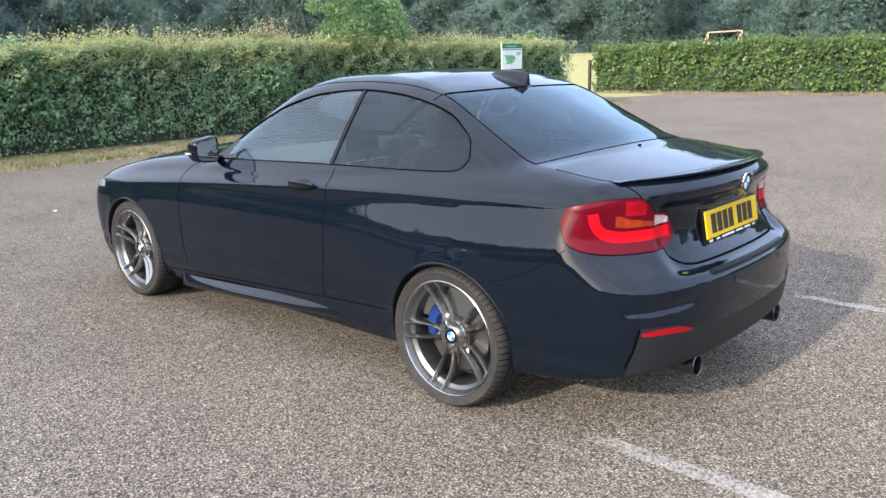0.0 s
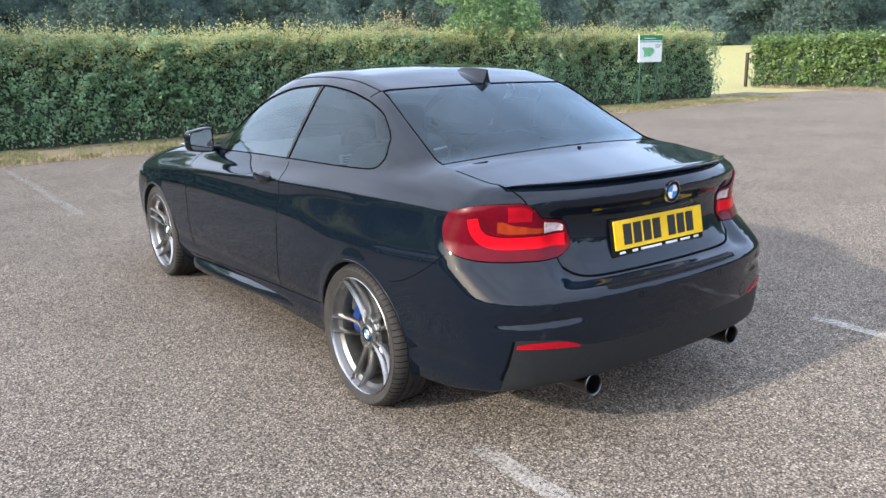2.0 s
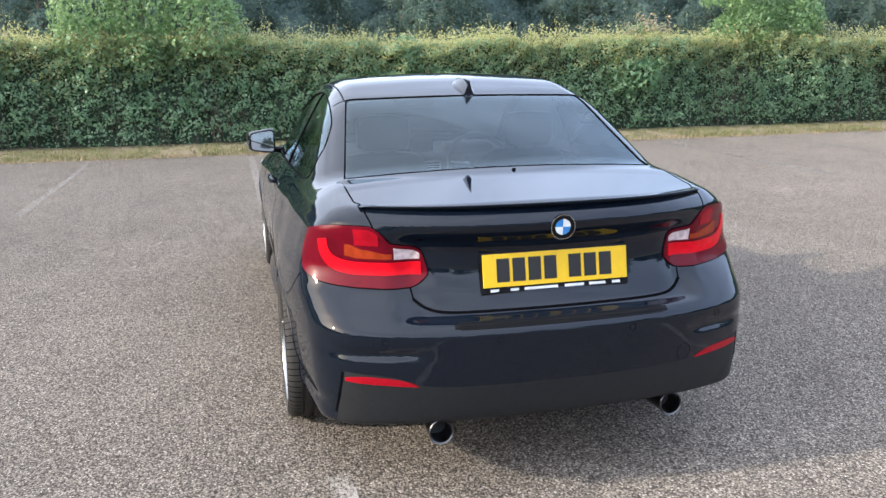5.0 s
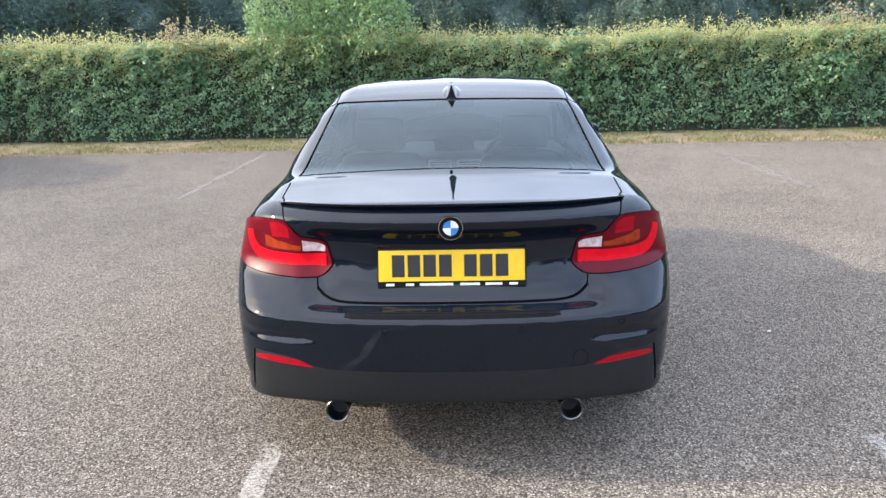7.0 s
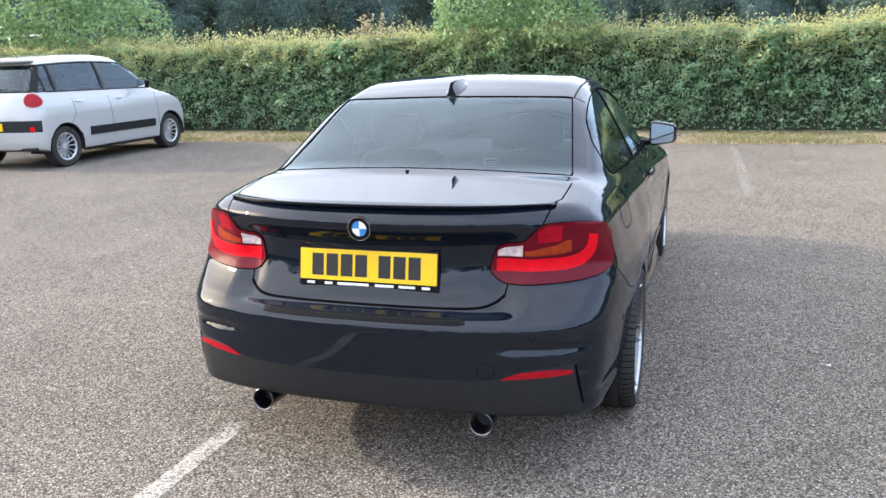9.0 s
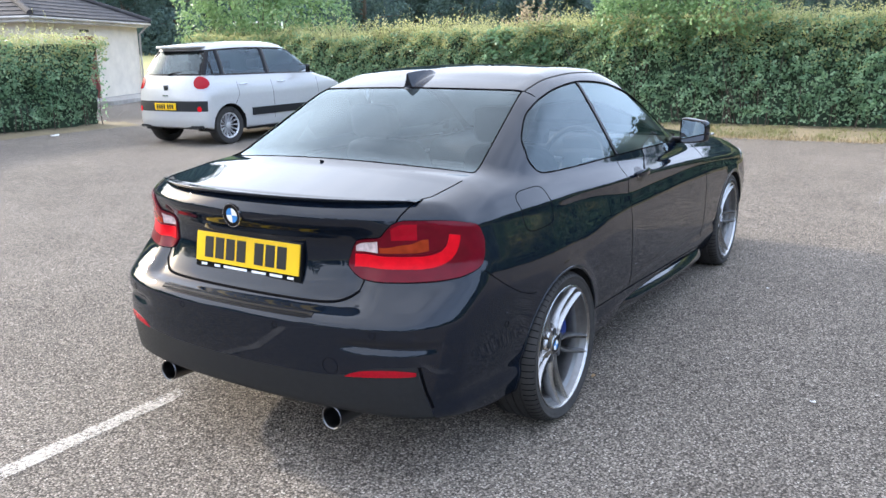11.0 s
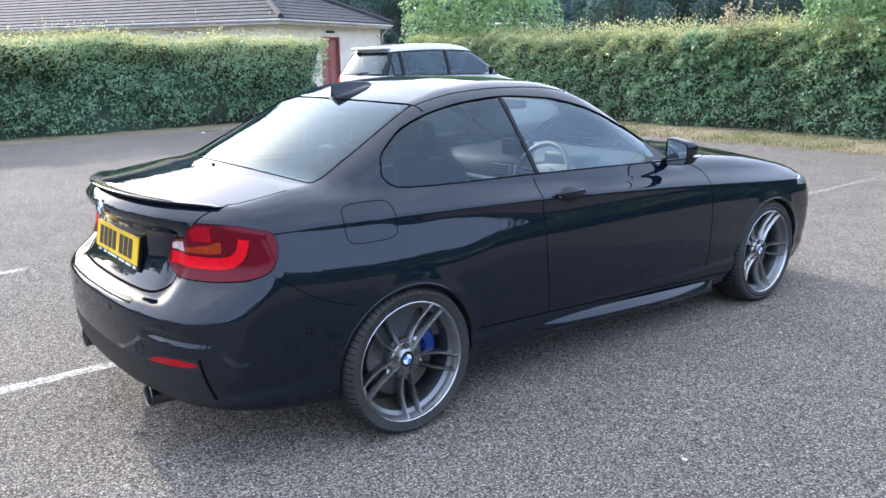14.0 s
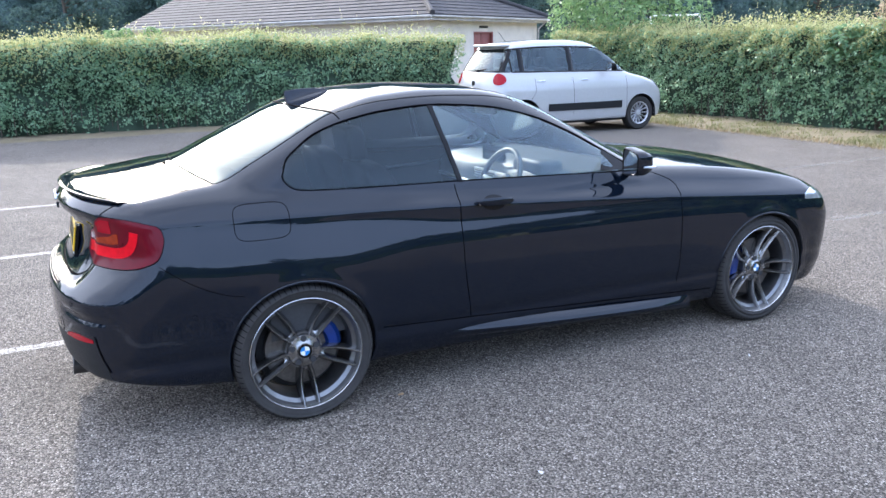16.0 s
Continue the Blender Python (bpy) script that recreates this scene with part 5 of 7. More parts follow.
coupe_wheel(car, 1, -0.018, 0.311, 0.774, 0.3115, -88)
coupe_wheel(car, -1, -0.018, 0.311, 0.774, 0.3115, 255)
coupe_wheel(car, 1, 2.69, 0.318, 0.762, 0.3195, -78, 0.110, True)
coupe_wheel(car, -1, 2.69, 0.318, 0.762, 0.3195, 180 - 95, 0.110, True)

# ---- tail lamps ----
lamp_low = curve((-93, 0.796), (-91, 0.780), (-87, 0.758), (-83, 0.749), (-76, 0.747), (-60, 0.747), (-45, 0.750), (-34, 0.758), (-26, 0.772), (-20.5, 0.790), (-17.5, 0.822), (-15.8, 0.868))
lamp_top = curve((-93, 0.798), (-91, 0.840), (-89, 0.873), (-84, 0.886), (-76, 0.892), (-73, 0.897), (-69, 0.925), (-65, 0.945), (-60, 0.953), (-45, 0.951), (-34, 0.944), (-26, 0.933), (-20.5, 0.924), (-17.5, 0.909), (-15.8, 0.872))


def lamp_grid(t0, t1, lo, hi, sign, n=40, m=14):
    """Places on the tail between two angles about a pivot in the corner."""
    t, v = np.meshgrid(np.linspace(t0, t1, n), np.linspace(0, 1, m), indexing="ij")
    z = lo(t) + (hi(t) - lo(t)) * v
    o = np.stack([np.full(t.size, 0.45), np.full(t.size, -0.45), z.ravel()], 1)
    w = np.stack([np.cos(np.radians(t.ravel())), np.sin(np.radians(t.ravel())), 0 * t.ravel()], 1)
    p = cast(coupe, o, w, 0.9).reshape(n, m, 3)
    p[..., 0] *= sign
    return p


def lamp_strip(path, width, sign, n=44, m=6):
    """A band of even width on the tail along a path of (angle, height)."""
    q = np.array(path, float)
    k = np.linspace(0, 1, len(q))
    u = np.linspace(0, 1, n)
    t, z = curve(*zip(k, q[:, 0]))(u), curve(*zip(k, q[:, 1]))(u)
    dt, dz = np.gradient(t) * 0.0078, np.gradient(z)
    d = np.hypot(dt, dz)
    v = np.linspace(-0.5, 0.5, m)[None, :] * width
    t = t[:, None] - (dz / d / 0.0078)[:, None] * v
    z = z[:, None] + (dt / d)[:, None] * v
    o = np.stack([np.full(t.size, 0.45), np.full(t.size, -0.45), z.ravel()], 1)
    w = np.stack([np.cos(np.radians(t.ravel())), np.sin(np.radians(t.ravel())), 0 * t.ravel()], 1)
    p = cast(coupe, o, w, 0.9).reshape(n, m, 3)
    p[..., 0] *= sign
    return p


for sign in (-1, 1):
    lamp = part("tail_lamp", slab("tail_lamp", lamp_grid(-92.5, -16.0, lamp_low, lamp_top, sign, 60, 18), coupe, 0.006, RED_LENS), None, car, "deep red L-shaped tail lamp")
    part("light_bar", slab("light_bar", lamp_strip([(-89.5, 0.811), (-80, 0.811), (-66, 0.810), (-54, 0.809), (-46, 0.813), (-40, 0.825), (-36, 0.848), (-34.2, 0.876), (-33.6, 0.902)], 0.045, sign), coupe, 0.0085, RED_BAR), None, lamp, "bright red J-shaped light bar")
    part("upper_light", slab("upper_light", lamp_grid(-67, -53, lambda t: 0.889 + 0 * t, lambda t: lamp_top(t) - 0.010, sign, 14, 8), coupe, 0.0078, RED_MID), None, lamp)
    part("indicator_lens", slab("indicator_lens", lamp_grid(-73.5, -47, lambda t: 0.844 + 0.006 * step(-54, -48, t), lambda t: 0.862 + 0.012 * step(-72, -58, t) + 0.016 * step(-58, -49, t), sign, 30, 7), coupe, 0.0076, AMBER), None, lamp, "amber indicator strip")
    part("reverse_lens", slab("reverse_lens", lamp_grid(-89, -74.5, lambda t: 0.843 + 0 * t, lambda t: lamp_top(t) - 0.010, sign, 16, 6), coupe, 0.0080, CLEAR_LENS), None, lamp, "clear reversing lens")
    part("lens_divider", slab("lens_divider", lamp_strip([(-89, 0.8385), (-72, 0.8385), (-55, 0.838), (-46, 0.842), (-42.5, 0.856)], 0.004, sign), coupe, 0.0080, RED_LENS), None, lamp)
    g = lamp_grid(-92.5, -16.0, lamp_low, lamp_top, sign, 60, 10)
    part("lamp_gap", ribbon("lamp_gap", np.concatenate([g[:, 0], g[-1, :], g[::-1, -1], g[0, ::-1]]), coupe, 0.007, GAP, 0.001, 0.012, True), None, lamp)
    # bumper reflectors, sensors
    a, v = np.meshgrid(np.linspace(0.50, 0.725, 22), np.linspace(0, 1, 6), indexing="ij")
    z = 0.450 + 0.010 * (a - 0.5) / 0.22 + v * (0.024 * (1 - np.abs(2 * (a - 0.5) / 0.225 - 1.1) ** 3 * 0.7))
    part("reflector", slab("reflector", on_back(sign * a, z, y0=-0.3), coupe, 0.003, REFLECTOR), None, car, "narrow red bumper reflector")
    for xa, za in ((0.235, 0.600), (0.60, 0.600)):
        q = np.linspace(0, 2 * math.pi, 20, endpoint=False)
        gap(on_back(sign * (xa + 0.011 * np.cos(q)), za + 0.011 * np.sin(q), y0=-0.3), 0.0015, "parking_sensor", closed=True)
    q = np.linspace(0, 2 * math.pi, 20, endpoint=False)
    gap(on_side(sign, -0.47 + 0.012 * np.cos(q), 0.545 + 0.012 * np.sin(q)), 0.0018, "parking_sensor", closed=True)
    zz = np.linspace(0.490, 0.335, 12)
    gap(on_back(sign * (0.741 + 0.14 * (0.44 - zz)), zz, y0=-0.3), 0.011, "corner_slot")
    # exhaust tips
    tip = part("exhaust_tip", lathe([(-0.16, 0.038), (0.0, 0.041), (0.010, 0.0435), (0.013, 0.041), (0.010, 0.037), (-0.004, 0.0345), (-0.075, 0.033)], 36, None, "y"), DARK_CHROME, car, "round smoked chrome exhaust tip")
    tip.matrix_basis = pose(sign * 0.424, -0.930, 0.277, 4, 0, 180)
    o = part("exhaust_bore", lathe([(-0.065, 0.0335), (-0.065, 0.0005)], 30, None, "y"), SOOT_SHADE, tip)
    # mirrors
    bm = box(-0.085, 0.085, -0.035, 0.075, -0.062, 0.062)
    bmesh.ops.subdivide_edges(bm, edges=bm.edges, cuts=7, use_grid_fill=True)
    for v in bm.verts:
        c = v.co
        q = Vector((c.x / 0.085, (c.y - 0.02) / 0.055, c.z / 0.062))
        k = max(abs(q.x), abs(q.y), abs(q.z)) / max(1e-6, (abs(q.x) ** 6 + abs(q.y) ** 6 + abs(q.z) ** 6) ** (1 / 6))
        ny = q.y * k
        taper = 1 - 0.30 * max(0, ny)
        v.co = Vector((q.x * k * 0.079 * taper + 0.004 * ny, 0.012 + ny * 0.052, q.z * k * 0.068 * taper * (1 - 0.16 * q.x)))
        v.co.y = max(v.co.y, -0.034)
    if sign < 0:
        for v in bm.verts:
            v.co.x *= -1
    mirror = part("door_mirror", bm, PAINT, car, "black door mirror")
    mirror.matrix_basis = pose(sign * 0.880, 1.742, 1.012, 0, 0, sign * -9)
    u, v = np.meshgrid(np.linspace(-1, 1, 15), np.linspace(-1, 1, 11), indexing="ij")
    k = np.maximum(np.abs(u), np.abs(v)) / np.maximum(1e-6, (np.abs(u) ** 6 + np.abs(v) ** 6) ** (1 / 6))
    g = np.stack([sign * u * k * 0.072, np.full(u.shape, -0.0365), v * k * 0.060 * (1 - 0.16 * u)], -1)
    part("mirror_glass", grid_mesh("mirror_glass", g, MIRROR, smooth=False), None, mirror)
    part("mirror_rim", tube([Vector(q) for q in np.concatenate([g[:, 0], g[-1, :], g[::-1, -1], g[0, ::-1]])], 0.004, 6), TRIM, mirror)
    part("mirror_arm", tube([(sign * -0.155, 0.03, -0.062), (sign * -0.10, 0.025, -0.058), (sign * -0.02, 0.02, -0.055)], [0.022, 0.019, 0.020], 10), TRIM, mirror)
    part("repeater", tube([(sign * 0.096, -0.015, -0.012), (sign * 0.097, 0.02, -0.014), (sign * 0.075, 0.062, -0.016)], [0.005, 0.007, 0.005], 8), HEAD_LENS, mirror)
    # corner piece of the door window
    tri = on_side(sign, np.array([1.60, 1.84, 1.66]), np.array([0.966, 0.952, 1.062]))
    n = unit(gradient(coupe, tri)) * 0.003
    bm = bmesh.new()
    bm.faces.new([bm.verts.new(q) for q in tri + n])
    part("window_corner", bm, TRIM, car, smooth=False)
    # door handle over its cup: a flat black oval painted as the recess's shade
    door = next(o for o in doors if sign * sum(v.co.x for v in o.data.vertices) > 0)
    u, v = np.meshgrid(np.linspace(-1, 1, 19), np.linspace(-1, 1, 9), indexing="ij")
    k = np.sqrt(np.clip(1 - u * u * 0.98, 0, 1))
    cup = on_side(sign, 0.935 + 0.062 * u, 0.880 + 0.034 * v * k)
    n = unit(gradient(coupe, cup.reshape(-1, 3))).reshape(cup.shape)
    part("handle_cup", grid_mesh("handle_cup", cup + n * 0.0012, TRIM), None, door)
    yy = np.linspace(0.835, 1.035, 13)
    hp = on_side(sign, yy, 0.887 - 0.004 * np.cos((yy - 0.935) * 12) - 0.03 * (yy - 0.935))
    out = 0.010 + 0.022 * np.sin((yy - 0.835) / 0.2 * math.pi) ** 0.6
    bm = bmesh.new()
    rows = []
    for q, o_, uu in zip(hp, out, np.linspace(-1, 1, 13)):
        w = 0.020 * (1 - 0.50 * uu ** 4)
        d = Vector((sign, 0, 0.25)).normalized()
        base = Vector(q) + d * float(o_)
        rows.append([bm.verts.new(base + Vector((0, 0, 1)) * (w * math.sin(a)) + d * (0.009 * math.cos(a))) for a in np.linspace(0, 2 * math.pi, 10, endpoint=False)])
    for a, b in zip(rows, rows[1:]):
        for k in range(10):
            bm.faces.new((a[k], a[(k + 1) % 10], b[(k + 1) % 10], b[k]))
    bm.faces.new(rows[0][::-1]), bm.faces.new(rows[-1])
    part("door_handle", bm, PAINT, door, "black bar door handle")
    if sign > 0:
        o = part("key_lock", lathe([(0.0, 0.010), (0.004, 0.009), (0.005, 0.0005)], 16), CHROME, door)
        o.matrix_basis = Matrix.Translation(Vector(hp[1]) + Vector((0.018, 0, 0.0)))
    # side skirt blade
    yy = np.linspace(0.62, 2.20, 30)
    zs = 0.365 - 0.058 * (yy - 0.37)
    g = np.stack([np.stack([sign * (0.826 + (dx + 0.020) * np.clip(np.sin((yy - 0.62) / 1.58 * math.pi), 0, 1) ** 0.4), yy, zs + dz], 1) for dx, dz in ((0.0, -0.030), (0.012, -0.042), (0.030, -0.066), (0.032, -0.074), (0.010, -0.100), (-0.02, -0.105))], 1)
    part("side_skirt", grid_mesh("side_skirt", g, PAINT), None, car)
    # headlamp corner
    yy, v = np.meshgrid(np.linspace(3.00, 3.26, 14), np.linspace(0, 1, 8), indexing="ij")
    z = 0.70 - 0.02 * (yy - 3.0) / 0.26 + v * (0.065 * np.sin(np.clip((yy - 2.97) / 0.31, 0, 1) * math.pi) ** 0.6)
    part("headlamp", slab("headlamp", on_side(sign, yy, z), coupe, 0.003, HEAD_LENS), None, car)

# ---- boot, plate and badges ----
xx = np.linspace(-0.640, 0.640, 61)
y_edge = on_back(xx, 1.0 + 0 * xx, y0=-0.2)[:, 1] - 0.004
lip = []
fade = np.clip((0.640 - np.abs(xx)) / 0.06, 0.0, 1) ** 0.5
z0 = on_top(xx, y_edge + 0.045, z0=0.97)[:, 2]
for dy, dz in ((0.065, -0.003), (0.035, 0.001), (0.010, 0.004), (-0.006, 0.0065), (-0.008, 0.004), (-0.006, 0.0005), (0.012, -0.010)):
    lip.append(np.stack([xx, y_edge + dy, z0 + dz * np.where(dz > 0, fade, 1)], 1))
part("boot_spoiler", grid_mesh("boot_spoiler", np.stack(lip, 1), PAINT), None, car, "thin black lip spoiler")
boot = part_of["boot_lid"]
tilt = math.degrees(math.atan2(0.020, 0.109))
plate = part("number_plate", box(-0.26, 0.26, -0.003, 0.003, -0.0555, 0.0555, 0.0015), YELLOW, boot, "yellow rear number plate with plain dark bars", smooth=False)
plate.matrix_basis = pose(0, -0.871, 0.800, -tilt, 0, 0)
part("plate_surround", box(-0.266, 0.266, 0.0035, 0.018, -0.078, 0.062, 0.003), TRIM, plate, smooth=False)
for k, x in enumerate((-0.190, -0.134, -0.078, -0.022, 0.067, 0.123, 0.179)):
    part("plate_bar", box(x - 0.0225, x + 0.0225, -0.0042, -0.0028, -0.0395, 0.0395), BLACK_INK, plate, smooth=False)
for x0, x1 in ((-0.235, -0.205), (-0.165, -0.135), (-0.115, 0.005), (0.03, 0.10), (0.12, 0.18), (0.205, 0.235)):
    part("caption_bar", box(x0, x1, 0.0022, 0.0034, -0.0715, -0.0625), WHITE_INK, plate, smooth=False)
b = on_back(np.array([0.0]), np.array([0.947]), y0=-0.3)[0]
roundel(boot, pose(0, b[1] - 0.002, 0.947, 0, 0, -90) @ pose(0, 0, 0, 0, 4, 0), 0.041)
xs_ = np.linspace(-0.36, 0.36, 30)
q = np.linspace(0, 2 * math.pi, 26, endpoint=False)
gap(on_back(0.45 + 0.028 * np.cos(q), 0.482 + 0.028 * np.sin(q), y0=-0.3), 0.0014, "tow_cover", closed=True)
# bumper tread panel under the boot
part("tread_pad", ribbon("tread_pad", on_back(xs_ * 1.05, 0.646 + 0 * xs_, y0=-0.3), coupe, 0.022, RUBBER, 0.0012), None, part_of["rear_bumper"], "black ribbed tread pad")
for zb in (0.638, 0.646, 0.654):
    part("tread_rib", ribbon("tread_rib", on_back(xs_ * 1.0, zb + 0 * xs_, y0=-0.3), coupe, 0.004, TRIM, 0.0026), None, part_of["rear_bumper"])
# roof aerial
bm = bmesh.new()
rows = []
for u in np.linspace(0, 1, 12):
    y = 0.415 - 0.225 * u
    z0 = float(on_top(np.array([0.0]), np.array([y]))[0, 2]) - 0.004
    h = 0.006 + 0.060 * u ** 0.62
    w = 0.035 * math.sin(math.pi * min(1, 0.12 + 0.62 * u)) ** 0.8
    lean = 0.012 * u
    rows.append([bm.verts.new((x * w, y - lean * f * 0.6, z0 + f * h)) for x, f in ((-1, 0), (-0.62, 0.25), (-0.22, 0.75), (-0.10, 0.97), (0, 1), (0.10, 0.97), (0.22, 0.75), (0.62, 0.25), (1, 0))])
for a, b in zip(rows, rows[1:]):
    for k in range(8):
        bm.faces.new((a[k], a[k + 1], b[k + 1], b[k]))
bm.faces.new(rows[-1])
fin = part("roof_aerial", bm, PAINT, car, "black shark-fin aerial")
u, v = np.meshgrid(np.linspace(0, 2 * math.pi, 33), np.linspace(0, 1, 6), indexing="ij")
r_ = np.sin((1 - v * 0.98) * math.pi / 2)
px, py = 0.046 * r_ * np.cos(u), 0.285 + 0.120 * r_ * np.sin(u)
pz = on_top(px, py)[..., 2] - 0.003 + 0.013 * (1 - r_ ** 4)
part("aerial_base", grid_mesh("aerial_base", np.stack([px, py, pz], -1), PAINT), None, fin)
o = part("washer_jet", box(-0.006, 0.006, -0.007, 0.007, 0, 0.007, 0.002), GAP, car)
o.matrix_basis = pose(0, -0.43, float(on_top(np.array([0.0]), np.array([-0.43]))[0, 2]) - 0.001, -8)

# ---- cabin of the coupe ----
def cushion(x0, x1, y0, y1, z0, z1, lean=0.0, puff=0.03, n=8):
    """A padded block with swollen faces; lean tips its top to the rear."""
    bm = box(-1, 1, -1, 1, -1, 1)
    bmesh.ops.subdivide_edges(bm, edges=bm.edges, cuts=n, use_grid_fill=True)
    for v in bm.verts:
        q = v.co.copy()
        k = max(abs(q.x), abs(q.y), abs(q.z)) / max(1e-6, (abs(q.x) ** 5 + abs(q.y) ** 5 + abs(q.z) ** 5) ** 0.2)
        q *= k
        z = (z0 + z1) / 2 + q.z * (z1 - z0) / 2
        v.co = Vector(((x0 + x1) / 2 + q.x * (x1 - x0) / 2, (y0 + y1) / 2 + q.y * (y1 - y0) / 2 - lean * (z - z0), z))
    return bm


for x in (-0.36, 0.36):
    seat = part("front_seat", cushion(x - 0.25, x + 0.25, 0.62, 1.12, 0.34, 0.52), LEATHER, car, "black leather sports seat")
    part("backrest", cushion(x - 0.24, x + 0.24, 0.56, 0.72, 0.46, 1.06, 0.30), LEATHER, seat)
    part("headrest", cushion(x - 0.125, x + 0.125, 0.36, 0.46, 1.07, 1.24, 0.15), LEATHER, seat)
    for dx in (-0.05, 0.05):
        part("headrest_post", tube([(x + dx, 0.45, 1.0), (x + dx, 0.41, 1.12)], 0.006, 8), CHROME, seat)
    part("rear_seat", cushion(x - 0.24, x + 0.24, 0.02, 0.50, 0.42, 0.56), LEATHER, car)
    part("rear_backrest", cushion(x - 0.25, x + 0.25, -0.02, 0.10, 0.52, 0.98, 0.35), LEATHER, car)
part("parcel_shelf", box(-0.60, 0.60, -0.40, -0.06, 0.965, 0.985, 0.006), CARPET, car)
part("cabin_floor", box(-0.70, 0.70, -0.1, 2.0, 0.28, 0.30, 0.006), CARPET, car)
u, v = np.meshgrid(np.linspace(-0.53, 0.53, 13), np.linspace(0.26, 1.16, 14), indexing="ij")
part("headlining", grid_mesh("headlining", on_top(u, v) - [0, 0, 0.022], LINING), None, car)
rows = [(1.40, 0.62), (1.36, 0.80), (1.37, 0.895), (1.43, 0.935), (1.60, 0.945), (1.78, 0.955), (1.95, 0.955)]
xx = np.linspace(-0.70, 0.70, 25)
g = np.stack([np.stack([xx * (1 - 0.10 * max(0, y - 1.6)), y + 0.06 * np.abs(xx) ** 2 + 0.05 * np.exp(-((xx) / 0.18) ** 2) * (z < 0.9), z + 0.022 * np.exp(-((xx - 0.36) / 0.17) ** 2) * (y < 1.6) * (z > 0.85)], 1) for y, z in rows], 1)
dash = part("dashboard", grid_mesh("dashboard", g, SOFT), None, car, "dark grey dashboard with silver trim")
part("dash_trim", tube([(-0.66, 1.37, 0.80), (-0.2, 1.35, 0.80), (0.13, 1.34, 0.81), (0.22, 1.35, 0.80), (0.66, 1.38, 0.80)], 0.012, 8), SILVER, dash)
for x in (-0.09, 0.09):
    vent = part("air_vent", box(x - 0.075, x + 0.075, 1.36, 1.385, 0.842, 0.895, 0.008), SILVER, dash, "silver framed air vent")
    for k in range(3):
        part("vent_slat", box(x - 0.062, x + 0.062, 1.352, 1.364, 0.851 + 0.014 * k, 0.857 + 0.014 * k, 0.002), TRIM, vent)
part("centre_screen", box(-0.125, 0.125, 1.40, 1.42, 0.945, 1.035, 0.006), SCREEN, dash)
part("instrument_hood", cushion(0.20, 0.52, 1.40, 1.56, 0.90, 1.00), SOFT, dash)
part("centre_console", box(-0.12, 0.12, 0.70, 1.42, 0.34, 0.62, 0.03), SOFT, car)
steer = part("steering_wheel", tube([(0.183 * math.cos(a), 0, 0.183 * math.sin(a)) for a in np.linspace(0, 2 * math.pi, 41)], 0.0155, 10, cap=False), LEATHER, car, "leather steering wheel with silver spokes")
steer.matrix_basis = pose(0.36, 1.235, 0.885, -24, 0, 0)
part("wheel_hub", cushion(-0.075, 0.075, -0.01, 0.035, -0.07, 0.055), SOFT, steer)
for a, b in (((-0.17, 0, 0.01), (-0.06, 0.0, -0.005)), ((0.17, 0, 0.01), (0.06, 0.0, -0.005)), ((0.0, 0, -0.175), (0.0, 0.0, -0.05))):
    part("wheel_spoke", tube([a, b], [0.012, 0.018], 8), SILVER, steer)
part("steering_column", tube([(0, 0.03, 0), (0, 0.26, 0.0)], 0.035, 12), SOFT, steer)
for sign in (-1, 1):
    u, v = np.meshgrid(np.linspace(0.80, 1.95, 14), np.linspace(0.36, 0.955, 8), indexing="ij")
    card = on_side(sign, u, v) - np.array([sign * 0.085, 0, 0])
    card = part("door_card", grid_mesh("door_card", card, SOFT), None, car)
    part("armrest", cushion(min(sign * 0.66, sign * 0.75), max(sign * 0.66, sign * 0.75), 0.95, 1.40, 0.66, 0.72), LEATHER, card)
    part("card_trim", tube([(sign * 0.735, 0.9, 0.84), (sign * 0.735, 1.3, 0.86), (sign * 0.72, 1.75, 0.88)], 0.010, 8), SILVER, card)
    u, v = np.meshgrid(np.linspace(-0.15, 0.80, 12), np.linspace(0.36, 0.98, 6), indexing="ij")
    part("rear_panel", grid_mesh("rear_panel", on_side(sign, u, v) - np.array([sign * 0.075, 0, 0]), SOFT), None, car)
part("inner_mirror", cushion(-0.12, 0.12, 1.34, 1.37, 1.22, 1.28), SOFT, car)
u, v = np.meshgrid(np.linspace(-0.7, 0.7, 10), np.linspace(0.25, 0.97, 6), indexing="ij")
part("bulkhead", grid_mesh("bulkhead", np.stack([u, 1.95 + 0 * u, v], -1), CARPET), None, car)

# ---- white people carrier parked by the hedge ----
w_plan = curve((-0.95, 0.60), (-0.75, 0.80), (-0.5, 0.862), (0.0, 0.885), (1.0, 0.888), (2.0, 0.886), (2.6, 0.872), (3.0, 0.84), (3.3, 0.74), (3.5, 0.55))
w_flank = curve((0.10, 0.16), (0.18, 0.09), (0.28, 0.025), (0.45, 0.004), (0.60, 0.0), (0.80, 0.006), (0.92, 0.028), (1.02, 0.062), (1.08, 0.09), (1.2, 0.14), (1.40, 0.205), (1.55, 0.265), (1.7, 0.36))
w_nose = curve((0.10, 3.26), (0.30, 3.36), (0.55, 3.38), (0.70, 3.35), (0.80, 3.28), (0.90, 3.15), (0.99, 2.92), (1.05, 2.66), (1.10, 2.50), (1.2, 2.36), (1.40, 2.08), (1.55, 1.84), (1.75, 1.45))
w_tail = curve((0.10, -0.45), (0.25, -0.55), (0.45, -0.605), (0.70, -0.60), (0.90, -0.57), (1.02, -0.54), (1.15, -0.49), (1.40, -0.33), (1.55, -0.22), (1.75, -0.02))
